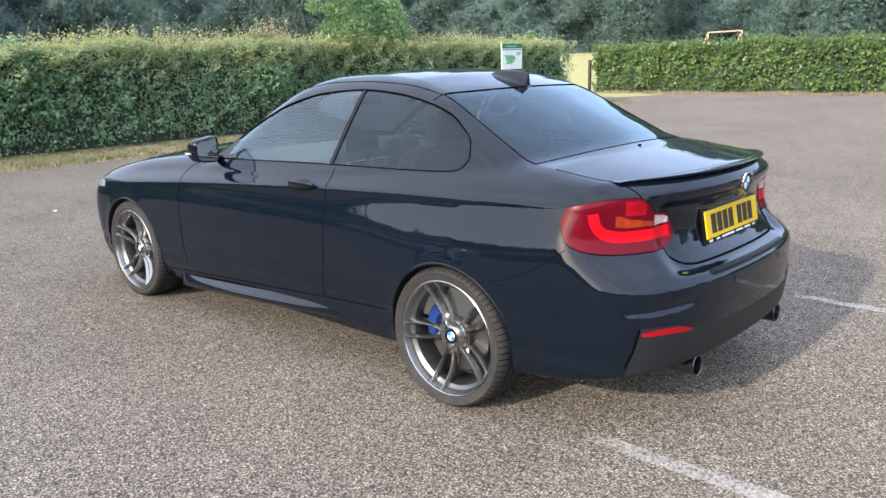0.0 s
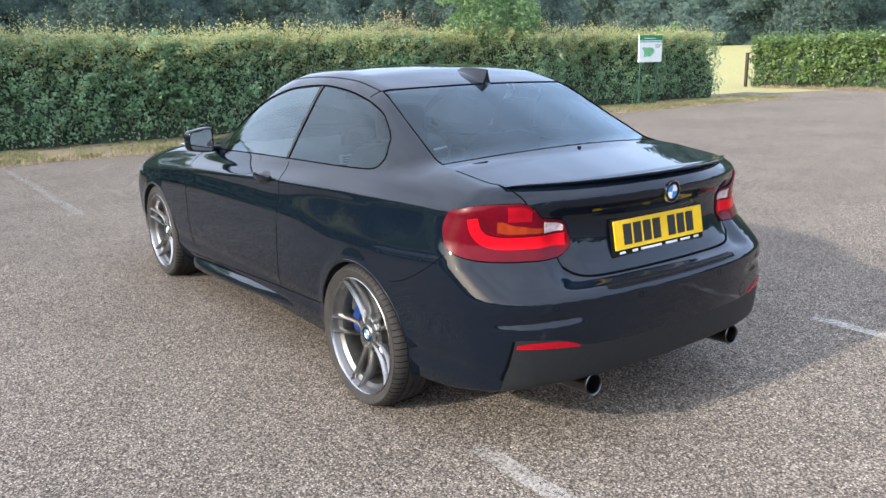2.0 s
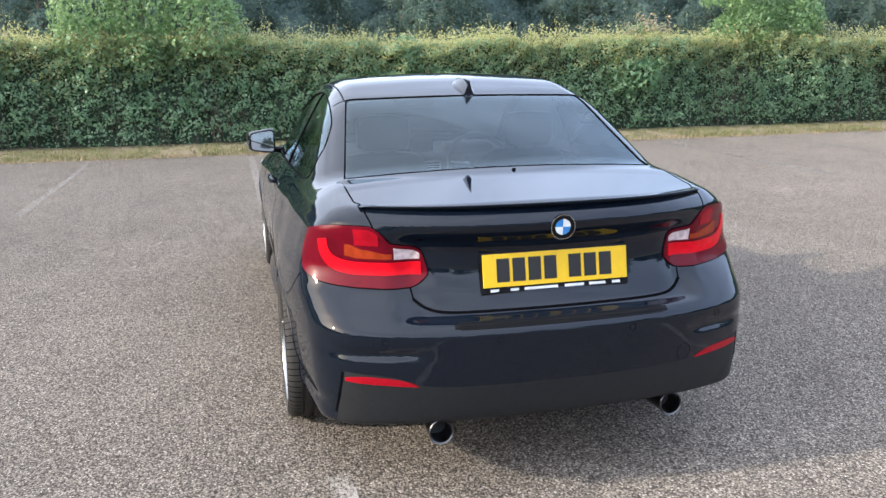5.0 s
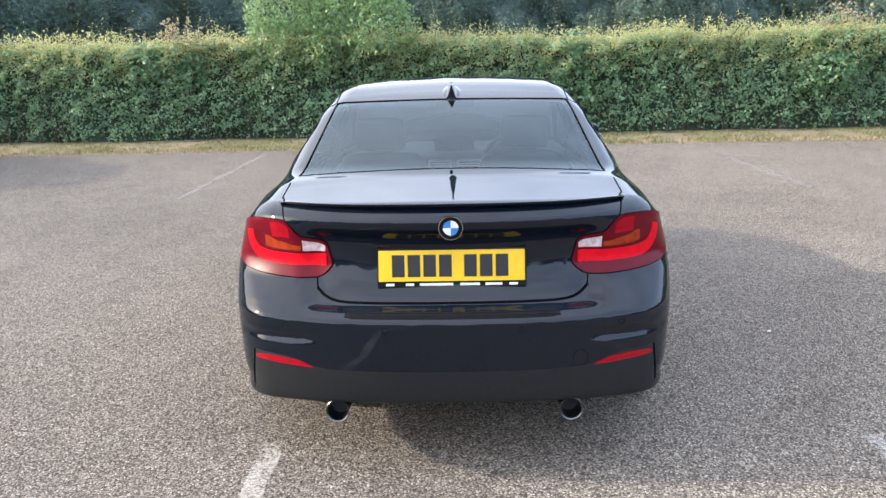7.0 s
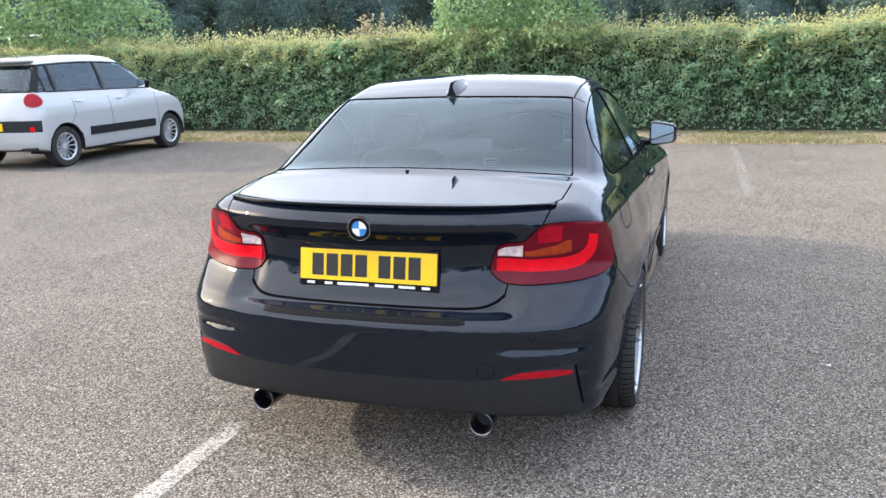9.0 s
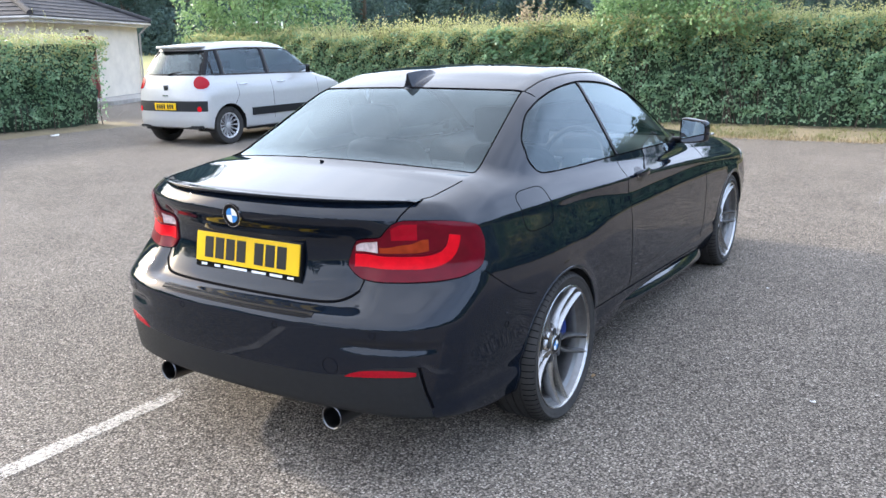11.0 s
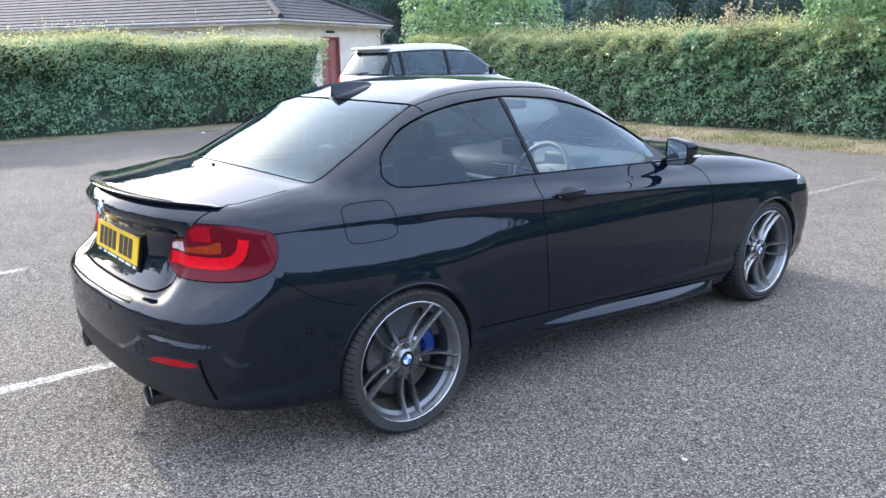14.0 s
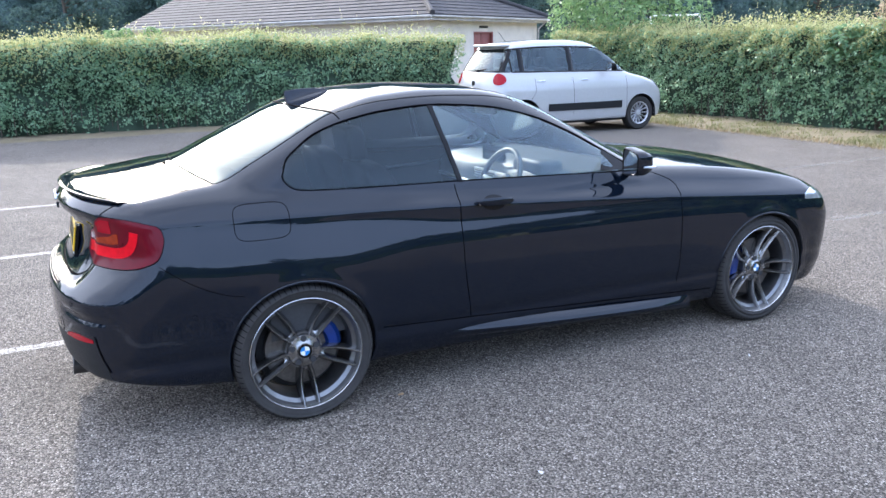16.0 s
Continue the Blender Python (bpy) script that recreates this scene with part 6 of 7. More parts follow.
w_roof = curve((-0.9, 1.53), (-0.4, 1.615), (0.0, 1.665), (0.5, 1.705), (1.0, 1.705), (1.5, 1.665), (1.9, 1.585), (2.4, 1.46), (3.6, 1.25))


def carrier(x, y, z):
    a = np.abs(x)
    side = a - (w_plan(y) - w_flank(z))
    f = smax(side, (y - w_nose(z) + 0.22 * a * a + 0.20 * a ** 4) * 0.75, 0.10)
    f = smax(f, w_tail(z) + 0.08 * a * a + 0.16 * a ** 4 - y, 0.10)
    f = smax(f, z - w_roof(y) + 0.05 * a * a, 0.07)
    return smax(f, 0.245 + 0.06 * (1 - step(-0.45, -0.25, y)) - z, 0.02)


ww_lo = curve((-0.62, 1.16), (0.5, 1.145), (1.6, 1.13), (2.55, 1.11))
ww_hi = curve((-0.62, 1.48), (0.0, 1.555), (0.8, 1.580), (1.5, 1.560), (1.85, 1.49), (2.2, 1.29), (2.55, 1.112))


def ww_side(x, y, z):
    return np.where(np.abs(x) > 0.5, np.maximum(np.maximum(z - ww_hi(y), ww_lo(y) - z), np.maximum(-0.40 + 0.55 * (z - 1.16) - y, y - 2.42)), 1.0)


def ww_back(x, y, z):
    return np.where(y < 0.0, np.maximum(np.maximum(z - 1.54, 1.175 - z), np.abs(x) - 0.665 + 0.18 * (z - 1.1)), 1.0)


def ww_front(x, y, z):
    return np.where(y > 1.2, np.maximum(np.maximum(z - 1.58, 1.08 - z), np.abs(x) - 0.70 + 0.18 * (z - 1.1)), 1.0)


white = thing("car", "white five-door people carrier parked nose to the hedge", "car", at=pose(-9.035, 6.72, 0))
sh = Shell(carrier, (-0.96, -0.85, 0.15), (0.96, 3.52, 1.70), (0.024, 0.026, 0.0235))
for g in (ww_side, ww_back, ww_front, arch(0.0, 0.325, 0.355), arch(2.61, 0.325, 0.355)):
    sh.cut(g)


def glass_band(x, y, z):
    return np.maximum(np.maximum(z - ww_hi(y) - 0.012, ww_lo(y) - 0.008 - z), y - 2.40)


for g in (lambda x, y, z: np.where(y < -0.30, glass_band(x, y, z), 1.0), lambda x, y, z: np.where(x < 0, glass_band(x, y, z), 1.0), glass_band):
    part("window_surround", sh.mesh("window_surround", sh.cut(g), TRIM), None, white, "gloss black band round the windows")


def strip_zone(x, y, z):
    return np.where(y < -0.42, np.maximum(np.maximum(z - 0.745, 0.575 - z), np.abs(x) - 0.84), 1.0)


part("bumper_band", sh.mesh("bumper_band", sh.cut(strip_zone), MATTE), None, white, "dark grey rear bumper band")
part("tailgate", sh.mesh("tailgate", sh.cut(lambda x, y, z: np.where((y < -0.3), np.maximum(np.abs(x) - 0.70, 0.70 - z), 1.0), False), WHITE_PAINT), None, white)
part("roof", sh.mesh("roof", sh.cut(lambda x, y, z: 1.60 - z, False), WHITE_PAINT), None, white)
part("bonnet", sh.mesh("bonnet", sh.cut(lambda x, y, z: np.maximum(np.maximum(2.45 - y, 0.78 - z), np.abs(x) - 0.68), False), WHITE_PAINT), None, white)
part("body", sh.mesh("body", sh.q[sh.left], WHITE_PAINT), None, white)
W_ALLOY = plain("silver_alloy", (0.55, 0.55, 0.56), 0.35, 0.5, 0.05)
for sign in (-1, 1):
    for y0, y1, gm in ((-0.38, -0.02, GLASS_SMOKE), (0.04, 1.02, GLASS_SMOKE), (1.08, 2.40, GLASS_SMOKE)):
        u, v = np.meshgrid(np.linspace(y0, y1, 12), np.linspace(0, 1, 6), indexing="ij")
        z = ww_lo(u) + (ww_hi(u) - ww_lo(u)) * v
        if y0 < 0:
            u = u + 0.55 * (z - 1.16) * (y1 - u) / (y1 - y0)
        part("side_window", grid_mesh("side_window", on_side(sign, u, z, carrier) - [sign * 0.006, 0, 0], gm, carrier), None, white)
    for yb, w, rake in ((0.010, 0.10, 0.0), (1.05, 0.11, 0.0), (-0.37, 0.07, 0.55)):
        zz = np.linspace(ww_lo(yb), ww_hi(yb) + 0.01, 10)
        part("pillar", ribbon("pillar", on_side(sign, yb + rake * (zz - 1.16), zz, carrier), carrier, w, TRIM, 0.002), None, white)
    ys = np.linspace(-0.20, 2.42, 40)
    part("window_seal", ribbon("window_seal", np.concatenate([on_side(sign, ys, ww_lo(ys), carrier), on_side(sign, ys[::-1], ww_hi(ys[::-1]), carrier)]), carrier, 0.03, TRIM, 0.002, 0.03, True), None, white)
    u, v = np.meshgrid(np.linspace(0.50, 2.14, 20), np.linspace(0.445, 0.575, 5), indexing="ij")
    part("side_moulding", slab("side_moulding", on_side(sign, u, v, carrier), carrier, 0.014, MATTE), None, white, "dark grey side moulding")
    for yh in (0.36, 1.28):
        hp = on_side(sign, np.linspace(yh - 0.09, yh + 0.09, 7), 0.985 + 0 * np.linspace(0, 1, 7), carrier)
        part("door_handle", tube([Vector(q) + Vector((sign * 0.018, 0, 0)) for q in hp], [0.006, 0.011, 0.012, 0.012, 0.012, 0.011, 0.006], 8), CHROME, white)
    for yg in (0.24, 1.05, 2.26):
        zz = np.linspace(1.03, 0.36, 14)
        part("panel_gap", ribbon("panel_gap", on_side(sign, yg - (0.20 * step(0.85, 0.5, zz) if yg < 0.5 else 0) + 0 * zz, zz, carrier), carrier, 0.007, GAP, 0.001), None, white)
    a = np.linspace(0, 2 * math.pi, 24, endpoint=False)
    rr = np.linspace(0.02, 1, 6)
    u, v = np.meshgrid(rr, np.r_[a, a[0]], indexing="ij")
    o = np.stack([sign * 0.55 + 0 * u.ravel(), -0.30 + 0 * u.ravel(), (1.035 + 0.100 * u * np.sin(v)).ravel()], 1)
    th = np.radians(-41) + 0.56 * (u * np.cos(v)).ravel()
    p = cast(carrier, o, np.stack([sign * np.cos(th), np.sin(th), 0 * th], 1), 1.0).reshape(*u.shape, 3)
    part("tail_lamp", slab("tail_lamp", p, carrier, 0.012, REFLECTOR), None, white, "oval red tail lamp")
    o = np.stack([sign * 0.55 + 0 * u.ravel(), -0.30 + 0 * u.ravel(), (0.615 + 0.045 * u * np.sin(v)).ravel()], 1)
    th = np.radians(-52) + 0.13 * (u * np.cos(v)).ravel()
    p = cast(carrier, o, np.stack([sign * np.cos(th), np.sin(th), 0 * th], 1), 1.0).reshape(*u.shape, 3)
    part("reflector", slab("reflector", p, carrier, 0.008, RED_BAR), None, white)
    m = part("door_mirror", cushion(-0.10, 0.10, -0.05, 0.06, -0.07, 0.08, 0, 0.03, 5), TRIM, white)
    m.matrix_basis = pose(sign * 0.965, 1.80, 1.19)
    part("mirror_glass", box(-0.08, 0.08, -0.054, -0.049, -0.055, 0.062, 0.002), MIRROR, m)
    for ya in (0.0, 2.61):
        bm = bmesh.new()
        lathe([(0.02, 0.055), (0.06, 0.05), (0.066, 0.03), (0.066, 0.001)], 24, bm)
        lathe([(0.078, 0.188), (0.092, 0.200), (0.094, 0.212), (0.07, 0.214)], 40, bm)
        wheel = part("wheel", bm, W_ALLOY, white, "silver many-spoked alloy wheel")
        wheel.matrix_basis = pose(sign * 0.745, ya, 0.315, 0, 0, 0 if sign > 0 else 180)
        for k in range(14):
            mid = radians(k * 360 / 14)
            bm = bmesh.new()
            spoke_mesh(0.05, 0.205, mid, mid, 0.055, 0.085, 0.013, 0.025, bm)
            part("spoke", bm, W_ALLOY, wheel)
        part("tyre", lathe([(-0.10, 0.21), (-0.105, 0.25), (-0.10, 0.300), (-0.07, 0.317), (0.07, 0.317), (0.10, 0.300), (0.105, 0.25), (0.094, 0.214)], 56), TYRE, wheel)
        part("rim_barrel", lathe([(0.08, 0.208), (-0.09, 0.20), (-0.02, 0.19), (-0.02, 0.001)], 36), SOOT_SHADE, wheel)
        part("brake_disc", lathe([(0.02, 0.05), (0.02, 0.14), (0.0, 0.14)], 30), DISC, wheel)
        aa = np.linspace(radians(-15), radians(195), 40)
        g = np.stack([np.stack([sign * (0.87 - 0.10 * k) + 0 * aa, ya + 0.357 * np.cos(aa), np.maximum(0.325 + 0.357 * np.sin(aa), 0.2)], 1) for k in range(5)], 1)
        part("arch_liner", grid_mesh("arch_liner", g, LINER), None, white)
        bm = bmesh.new()
        bm.faces.new([bm.verts.new((sign * 0.46, ya + 0.36 * math.cos(t), max(0.325 + 0.36 * math.sin(t), 0.2))) for t in aa])
        part("arch_wall", bm, LINER, white, smooth=False)
u, v = np.meshgrid(np.linspace(-1, 1, 17), np.linspace(1.18, 1.535, 9), indexing="ij")
p = on_back(u * (0.66 - 0.18 * (v - 1.1)), v, carrier, 0.7)
part("rear_window", grid_mesh("rear_window", p + [0, 0.006, 0], GLASS_SMOKE, carrier), None, white)
o = np.stack([(u * (0.69 - 0.18 * (v - 1.1))).ravel(), 0.5 + 0 * u.ravel(), np.linspace(1.085, 1.575, 9)[None, :].repeat(17, 0).ravel()], 1)
p = cast(carrier, o, np.array([0, 1.0, 0]) + 0 * o, 2.6).reshape(17, 9, 3)
part("windscreen", grid_mesh("windscreen", p - [0, 0.006, 0], GLASS_CLEAR, carrier), None, white)
q = on_back(np.array([0.0]), np.array([0.655]), carrier, 0.3)[0]
plate = part("number_plate", box(-0.26, 0.26, -0.012, 0.0, -0.055, 0.055, 0.002), YELLOW, white, "yellow number plate with plain dark bars", smooth=False)
plate.matrix_basis = pose(0, q[1] - 0.004, 0.655)
for x in (-0.19, -0.134, -0.078, -0.022, 0.067, 0.123, 0.179):
    part("plate_bar", box(x - 0.02, x + 0.02, -0.0135, -0.0115, -0.037, 0.037), BLACK_INK, plate, smooth=False)
q = on_back(np.array([0.0, 0.0]), np.array([0.95, 0.83]), carrier, 0.3)
part("badge", box(-0.05, 0.05, q[0, 1] - 0.008, q[0, 1] + 0.004, 0.90, 1.00, 0.012), DARK_CHROME, white)
part("caption_bar", box(-0.07, 0.07, q[1, 1] - 0.006, q[1, 1] + 0.004, 0.822, 0.838), CHROME, white)
part("rear_wiper", tube([(0.0, -0.50, 1.165), (0.12, -0.47, 1.195), (0.30, -0.44, 1.21)], [0.016, 0.010, 0.006], 8), RUBBER, white)
part("roof_aerial", tube([(0, 0.14, 1.66), (0, -0.04, 1.86)], [0.006, 0.003], 6), RUBBER, white)
part("roof_spoiler", cushion(-0.54, 0.54, -0.30, -0.04, 1.585, 1.640), WHITE_PAINT, white)
part("cabin_floor", box(-0.75, 0.75, -0.55, 2.4, 0.30, 0.34), CARPET, white)
for x in (-0.36, 0.36):
    for y in (0.35, 1.25):
        seat = part("seat", cushion(x - 0.24, x + 0.24, y, y + 0.5, 0.55, 0.72), LEATHER, white)
        part("backrest", cushion(x - 0.23, x + 0.23, y - 0.08, y + 0.06, 0.70, 1.20, 0.2), LEATHER, seat)
        part("headrest", cushion(x - 0.12, x + 0.12, y - 0.20, y - 0.11, 1.22, 1.38), LEATHER, seat)
part("dashboard", cushion(-0.72, 0.72, 1.85, 2.35, 0.80, 1.05), SOFT, white)
for sign in (-1, 1):
    u, v = np.meshgrid(np.linspace(0, 2 * math.pi, 21), np.linspace(0.03, 1, 5), indexing="ij")
    o = np.stack([sign * 0.45 + 0 * u.ravel(), 2.75 + 0 * u.ravel(), (0.84 + 0.075 * v * np.sin(u)).ravel()], 1)
    th = np.radians(48) + 0.22 * (v * np.cos(u)).ravel()
    p = cast(carrier, o, np.stack([sign * np.cos(th), np.sin(th), 0 * th], 1), 1.0).reshape(*u.shape, 3)
    part("headlamp", slab("headlamp", p, carrier, 0.008, HEAD_LENS), None, white, "round clear headlamp")
    ys = np.linspace(0.42, 2.2, 12)
    part("sill_trim", tube([(sign * 0.80, y, 0.235) for y in ys], 0.03, 8), MATTE, white)

# ---- sign, field gap, goals ----
GREEN_PAINT = plain("green_enamel", (0.02, 0.20, 0.085), 0.35)
SIGN_WHITE = plain("white_sign_board", (0.74, 0.76, 0.74), 0.45, vary=0.05, scale=6)
SIGN_MAP = plain("printed_pale_green", (0.16, 0.42, 0.20), 0.5, vary=0.3, scale=9)
POST_GREEN = plain("dark_green_post", (0.015, 0.07, 0.045), 0.45)
sign_board = thing("sign", "white and green notice board on two dark green posts", "sign", at=pose(15.10, 11.5, 0, 0, 0, 3))
part("board", box(-0.50, 0.50, -0.015, 0.015, 1.14, 1.83, 0.004), SIGN_WHITE, sign_board, smooth=False)
part("header_band", box(-0.50, 0.50, -0.019, -0.0155, 1.70, 1.83), GREEN_PAINT, sign_board, smooth=False)
part("header_stripe", box(-0.50, 0.50, -0.019, -0.0155, 1.655, 1.675), GREEN_PAINT, sign_board, smooth=False)
bm = bmesh.new()
r = np.random.default_rng(5)
ring = [bm.verts.new((-0.14 + 0.30 * (0.75 + 0.3 * math.sin(3 * a + 1)) * math.cos(a), -0.0185, 1.40 + 0.21 * (0.8 + 0.25 * math.cos(2 * a)) * math.sin(a))) for a in np.linspace(0, 2 * math.pi, 28, endpoint=False)]
bm.faces.new(ring)
part("printed_map", bm, SIGN_MAP, sign_board, smooth=False)
for x0, x1, z in ((0.20, 0.44, 1.58), (0.20, 0.40, 1.53), (-0.30, 0.20, 1.755)):
    part("caption_bar", box(x0, x1, -0.0205, -0.0185, z - 0.008, z + 0.008), MATTE if z < 1.7 else SIGN_WHITE, sign_board, smooth=False)
for x in (-0.36, 0.36):
    part("post", tube([(x, 0.04, 0), (x, 0.04, 1.80)], 0.030, 12), POST_GREEN, sign_board)
DARK_WOOD = make_soil("weathered_dark_post", (0.022, 0.018, 0.014), (0.045, 0.036, 0.028), (0.085, 0.068, 0.052))
gate = thing("gate_post", "weathered wooden post at the gap into the field", "post", at=pose(25.08, 15.05, 0))
part("post", box(-0.05, 0.05, -0.05, 0.05, -0.1, 1.25, 0.012), DARK_WOOD, gate)
part("cap", box(-0.055, 0.055, -0.055, 0.055, 1.25, 1.28, 0.01), DARK_WOOD, gate)
GOAL_WHITE = plain("white_goal_paint", (0.72, 0.72, 0.70), 0.4)


def goal(x, y, turn, wide, high, m, label, thick=0.06):
    ob = thing("goal", label, "goal", "goal frames", at=pose(x, y, 0, 0, 0, turn))
    for s in (-1, 1):
        part("goal_post", tube([(s * wide / 2, 0, -0.03), (s * wide / 2, 0, high)], thick, 10), m, ob)
        part("back_stay", tube([(s * wide / 2, 0, high), (s * wide / 2, 1.2, -0.03)], 0.03, 8), m, ob)
    part("crossbar", tube([(-wide / 2, 0, high), (wide / 2, 0, high)], thick, 10), m, ob)


goal(-30.4, 30.0, 35, 2.6, 3.05, GOAL_WHITE, "white metal football goal beyond the hedge", 0.05)
goal(38.5, 15.2, 62, 2.6, 2.5, plain("faded_orange_paint", (0.58, 0.38, 0.24), 0.5), "faded pale orange goal frame beyond the sunlit hedge", 0.032)

# ---- bungalow ----
RENDER = plain("cream_render", (0.62, 0.56, 0.47), 0.9, vary=0.10, scale=2.0, bump=0.2)
TILE = plain("grey_concrete_tile", (0.038, 0.035, 0.037), 0.9, vary=0.3, scale=3.0, bump=0.3)
RED_DOOR = plain("dull_red_door_paint", (0.26, 0.085, 0.075), 0.5, vary=0.12, scale=5.0)
FASCIA = plain("off_white_fascia", (0.42, 0.39, 0.35), 0.6, vary=0.2, scale=3.0)
STONE = plain("concrete_plinth", (0.33, 0.31, 0.28), 0.9, vary=0.2, scale=4, bump=0.3)
turn = math.degrees(math.atan2(6.2, -3.3)) - 90
house = thing("house", "cream rendered bungalow with grey tiled hipped roof", "house", at=pose(-20.0, 10.5, 0, 0, 0, turn))
# local axes: +y along the wall with the door, -x into the building
LONG, DEEP, EAVE = 7.0, 16.0, 2.48
d0, d1, dh, base = 2.55, 3.80, 2.12, 0.15
wall = part("wall", box(-0.25, 0, 0, d0, base, EAVE), RENDER, house, smooth=False)
part("wall", box(-0.25, 0, d1, LONG, base, EAVE), RENDER, house, smooth=False)
part("wall", box(-0.25, 0, d0, d1, dh, EAVE), RENDER, house, smooth=False)
part("wall", box(-DEEP, -0.25, 0, 0.25, base, EAVE), RENDER, house, smooth=False)
part("wall", box(-DEEP, -0.25, LONG - 0.25, LONG, base, EAVE), RENDER, house, smooth=False)
part("wall", box(-DEEP, -DEEP + 0.25, 0.25, LONG - 0.25, base, EAVE), RENDER, house, smooth=False)
part("plinth", box(-DEEP - 0.05, 0.05, -0.05, LONG + 0.05, -0.1, base), STONE, house, smooth=False)
part("step", box(0.0, 1.2, d0 - 0.4, LONG, -0.05, 0.13, 0.02), STONE, house, smooth=False)
for k in range(2):
    y0 = d0 + 0.04 + k * (d1 - d0 - 0.04) / 2
    y1 = y0 + (d1 - d0) / 2 - 0.06
    leaf = part("door", box(-0.16, -0.11, y0, y1, base + 0.01, dh - 0.04, 0.006), RED_DOOR, house, "dull red painted door leaf")
    part("door_panel", box(-0.11, -0.095, y0 + 0.09, y1 - 0.09, base + 0.15, base + 0.85, 0.005), RED_DOOR, leaf)
    part("door_panel", box(-0.11, -0.095, y0 + 0.09, y1 - 0.09, base + 1.0, dh - 0.16, 0.005), RED_DOOR, leaf)
for y0, y1, z0, z1 in ((d0, d0 + 0.04, base, dh), (d1 - 0.04, d1, base, dh), (d0 + 0.04, d1 - 0.04, dh - 0.04, dh)):
    part("door_frame", box(-0.17, 0.01, y0, y1, z0, z1, 0.004), RED_DOOR, house, smooth=False)
part("lintel_vent", box(-0.01, 0.02, d0 + 0.35, d0 + 0.9, dh + 0.12, dh + 0.2, 0.005), MATTE, house)
part("fascia", box(0.34, 0.37, -0.42, LONG + 0.19, EAVE - 0.02, EAVE + 0.16, 0.004), FASCIA, house, smooth=False)
part("fascia", box(-DEEP - 0.3, 0.34, -0.42, -0.39, EAVE - 0.02, EAVE + 0.16, 0.004), FASCIA, house, smooth=False)
part("soffit", box(-DEEP - 0.3, 0.34, -0.39, LONG + 0.16, EAVE - 0.02, EAVE), FASCIA, house, smooth=False)
part("gutter", tube([(0.42, -0.45, EAVE + 0.10), (0.42, LONG + 0.22, EAVE + 0.08)], 0.04, 10), FASCIA, house)
part("gutter", tube([(0.42, -0.46, EAVE + 0.10), (-DEEP, -0.46, EAVE + 0.10)], 0.04, 10), FASCIA, house)
part("downpipe", tube([(0.40, LONG + 0.05, EAVE + 0.05), (0.12, LONG - 0.08, EAVE - 0.25), (0.06, LONG - 0.08, 0.05)], 0.035, 10), FASCIA, house)
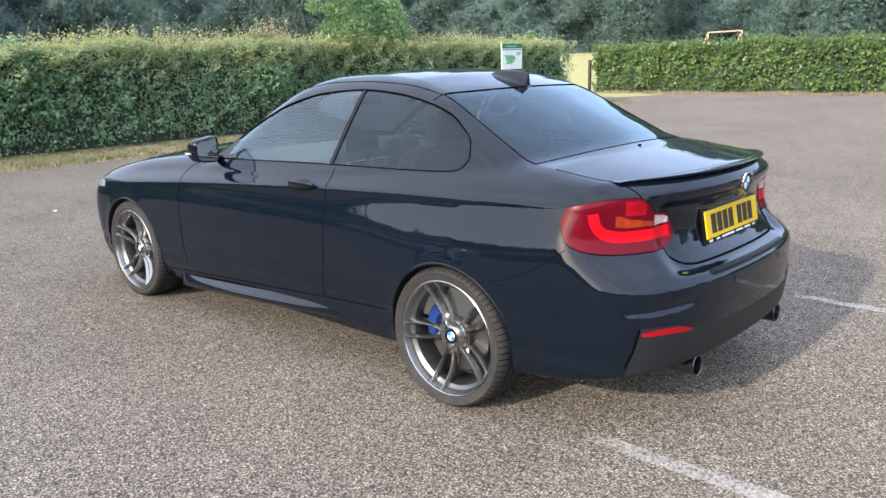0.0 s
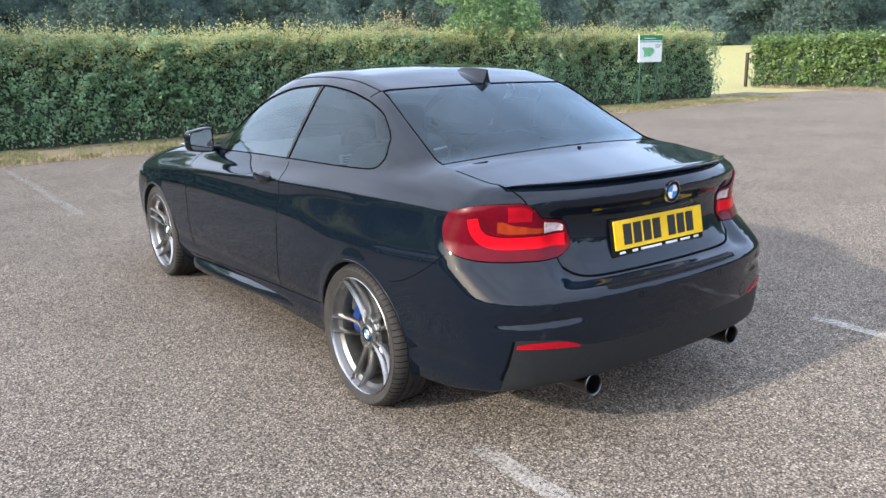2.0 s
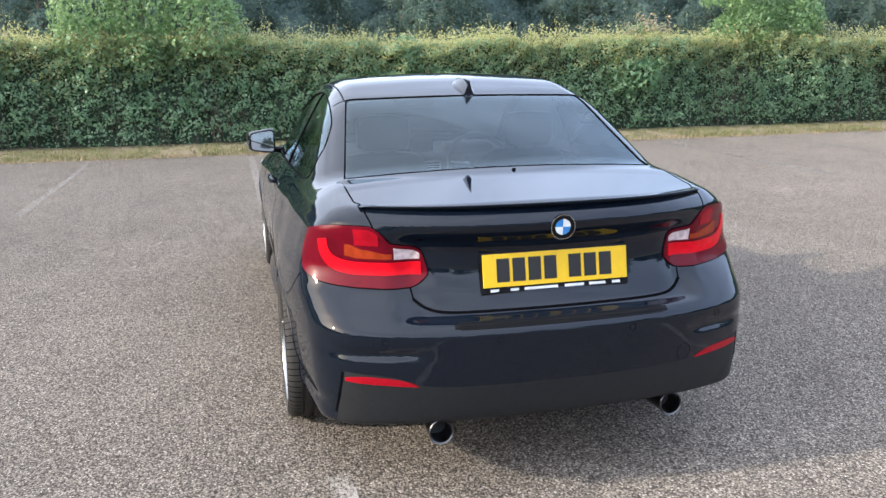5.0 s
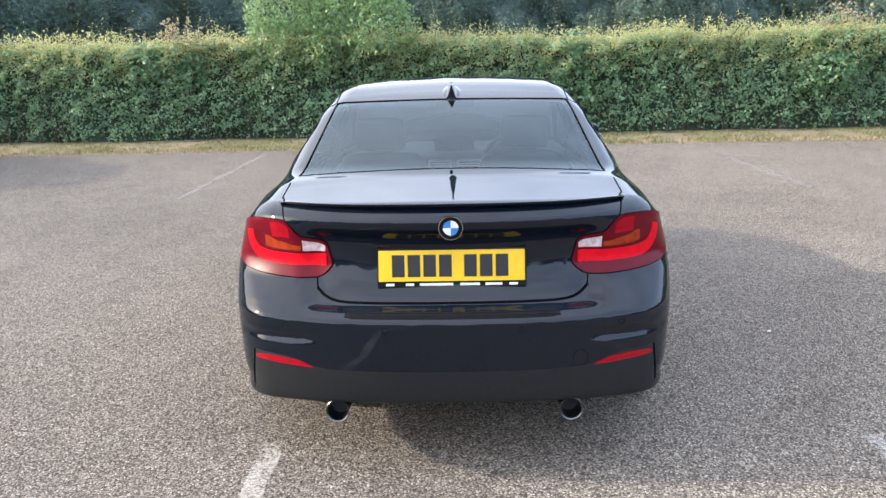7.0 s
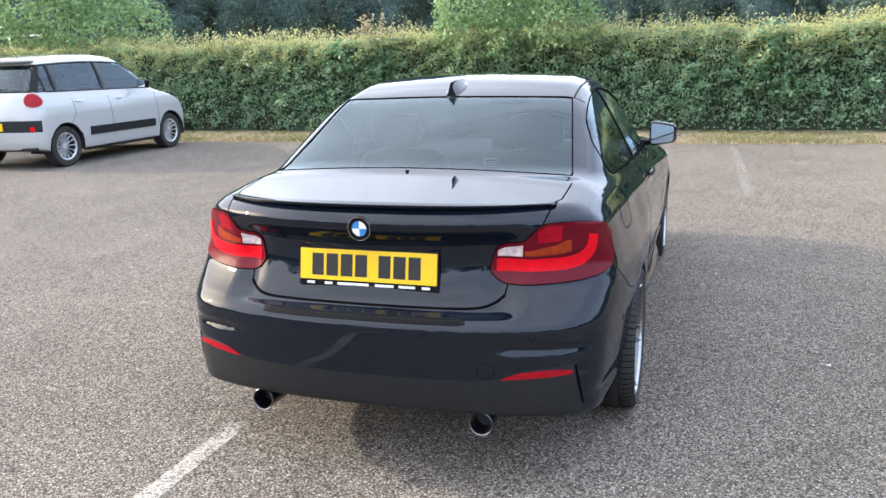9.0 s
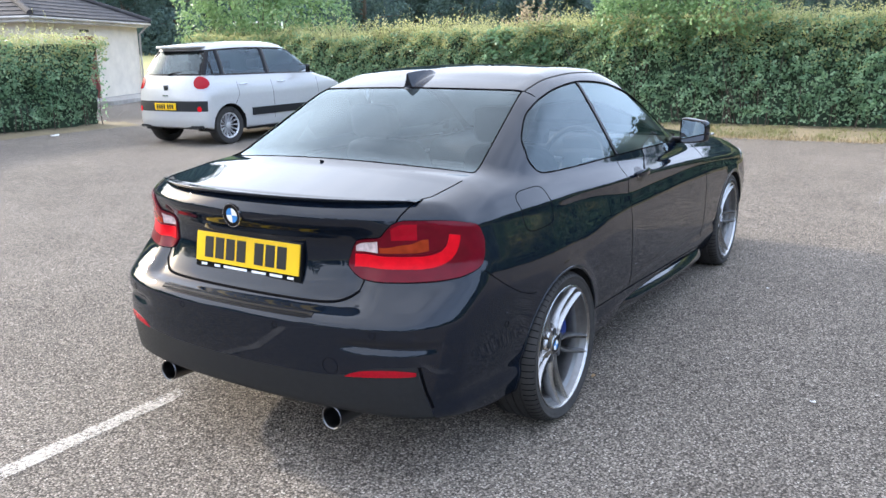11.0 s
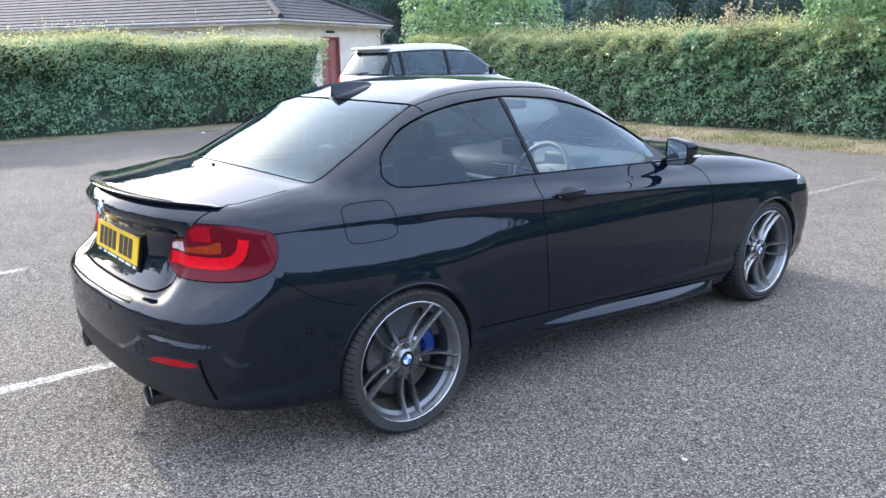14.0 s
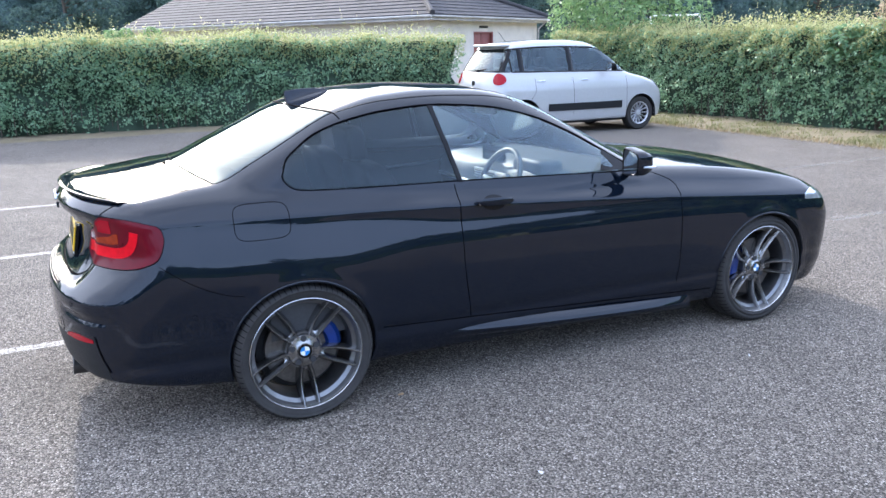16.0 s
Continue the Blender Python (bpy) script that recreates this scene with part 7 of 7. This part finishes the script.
# hipped roof laid in overlapping courses of tiles
rise, run = 1.75, LONG / 2 + 0.45
roof_part = part("roof", box(-DEEP - 0.2, 0.2, -0.3, LONG + 0.15, EAVE, EAVE + 0.03), TILE, house, "grey interlocking concrete tiles", smooth=False)
n = 14
for k in range(n):
    u0, u1 = k / n, (k + 1.12) / n
    i0, i1 = run * u0, run * min(u1, 1)
    z0, z1 = EAVE + 0.14 + rise * u0, EAVE + 0.14 + rise * min(u1, 1)
    lift = 0.035
    for side in range(3):
        bm = bmesh.new()
        if side == 0:
            c = [(0.45 - i0, -0.45 + i0, z0 + lift), (0.45 - i0, LONG + 0.22 - i0, z0 + lift), (0.45 - i1, LONG + 0.22 - i1, z1 + 0.01), (0.45 - i1, -0.45 + i1, z1 + 0.01)]
        elif side == 1:
            c = [(-DEEP - 0.4, -0.45 + i0, z0 + lift), (0.45 - i0, -0.45 + i0, z0 + lift), (0.45 - i1, -0.45 + i1, z1 + 0.01), (-DEEP - 0.4, -0.45 + i1, z1 + 0.01)]
        else:
            c = [(0.45 - i0, LONG + 0.22 - i0, z0 + lift), (-DEEP - 0.4, LONG + 0.22 - i0, z0 + lift), (-DEEP - 0.4, LONG + 0.22 - i1, z1 + 0.01), (0.45 - i1, LONG + 0.22 - i1, z1 + 0.01)]
        top = [bm.verts.new(q) for q in c]
        low = [bm.verts.new((q[0], q[1], q[2] - 0.04)) for q in c]
        bm.faces.new(top), bm.faces.new(low[::-1])
        for a in range(4):
            bm.faces.new((top[a], low[a], low[(a + 1) % 4], top[(a + 1) % 4]))
        part("tile_course", bm, TILE, roof_part, smooth=False)
for a, b in (((0.45, -0.45), (0.45 - run, -0.45 + run)), ((0.45, LONG + 0.22), (0.45 - run, LONG + 0.22 - run)), ((0.45 - run, LONG / 2), (-DEEP, LONG / 2))):
    za = EAVE + 0.2 + (rise if a[1] == LONG / 2 else 0)
    part("hip_tile", tube([(*a, za), (*b, EAVE + 0.2 + rise)], 0.09, 8), TILE, roof_part)

# ---- bits lying on the ground ----
def litter(x, y, z, label, size, m, seed):
    r = np.random.default_rng(seed)
    bm = bmesh.new()
    ring = [bm.verts.new((size * math.cos(a) * r.uniform(0.5, 1), size * 0.6 * math.sin(a) * r.uniform(0.5, 1), r.uniform(0.002, size * 0.35))) for a in np.linspace(0, 6.283, 9, endpoint=False)]
    c = bm.verts.new((0, 0, size * 0.3))
    for a, b in zip(ring, ring[1:] + ring[:1]):
        bm.faces.new((c, a, b))
    low = [bm.verts.new((v.co.x * 0.8, v.co.y * 0.8, 0)) for v in ring]
    for k in range(9):
        bm.faces.new((ring[k], low[k], low[(k + 1) % 9], ring[(k + 1) % 9]))
    me = part("litter", bm, m)
    me.matrix_basis = pose(x, y, z, 0, 0, seed * 50)
    tagged(me, label, "litter", "scraps on the asphalt")


PAPER = plain("crumpled_paper", (0.7, 0.7, 0.68), 0.7)
DEAD = plain("dead_leaf", (0.35, 0.22, 0.11), 0.8)
for k, (x, y, sz, m, lb) in enumerate(((0.83, 0.43, 0.022, DEAD, "curled brown dead leaf on the asphalt"), (1.26, 2.23, 0.012, PAPER, "small white paper scrap on the asphalt"), (1.75, 0.62, 0.016, PAPER, "small white paper scrap on the asphalt"),
                                       (-12.75, 6.4, 0.10, PAPER, "crumpled white paper below the shaded hedge"), (-12.5, 4.7, 0.10, PAPER, "crumpled white paper below the shaded hedge"), (0.2, 6.4, 0.03, PAPER, "small white paper scrap on the asphalt"), (5.6, 5.2, 0.03, DEAD, "curled brown dead leaf on the asphalt"))):
    litter(x, y, 0.0, lb, sz, m, k + 2)
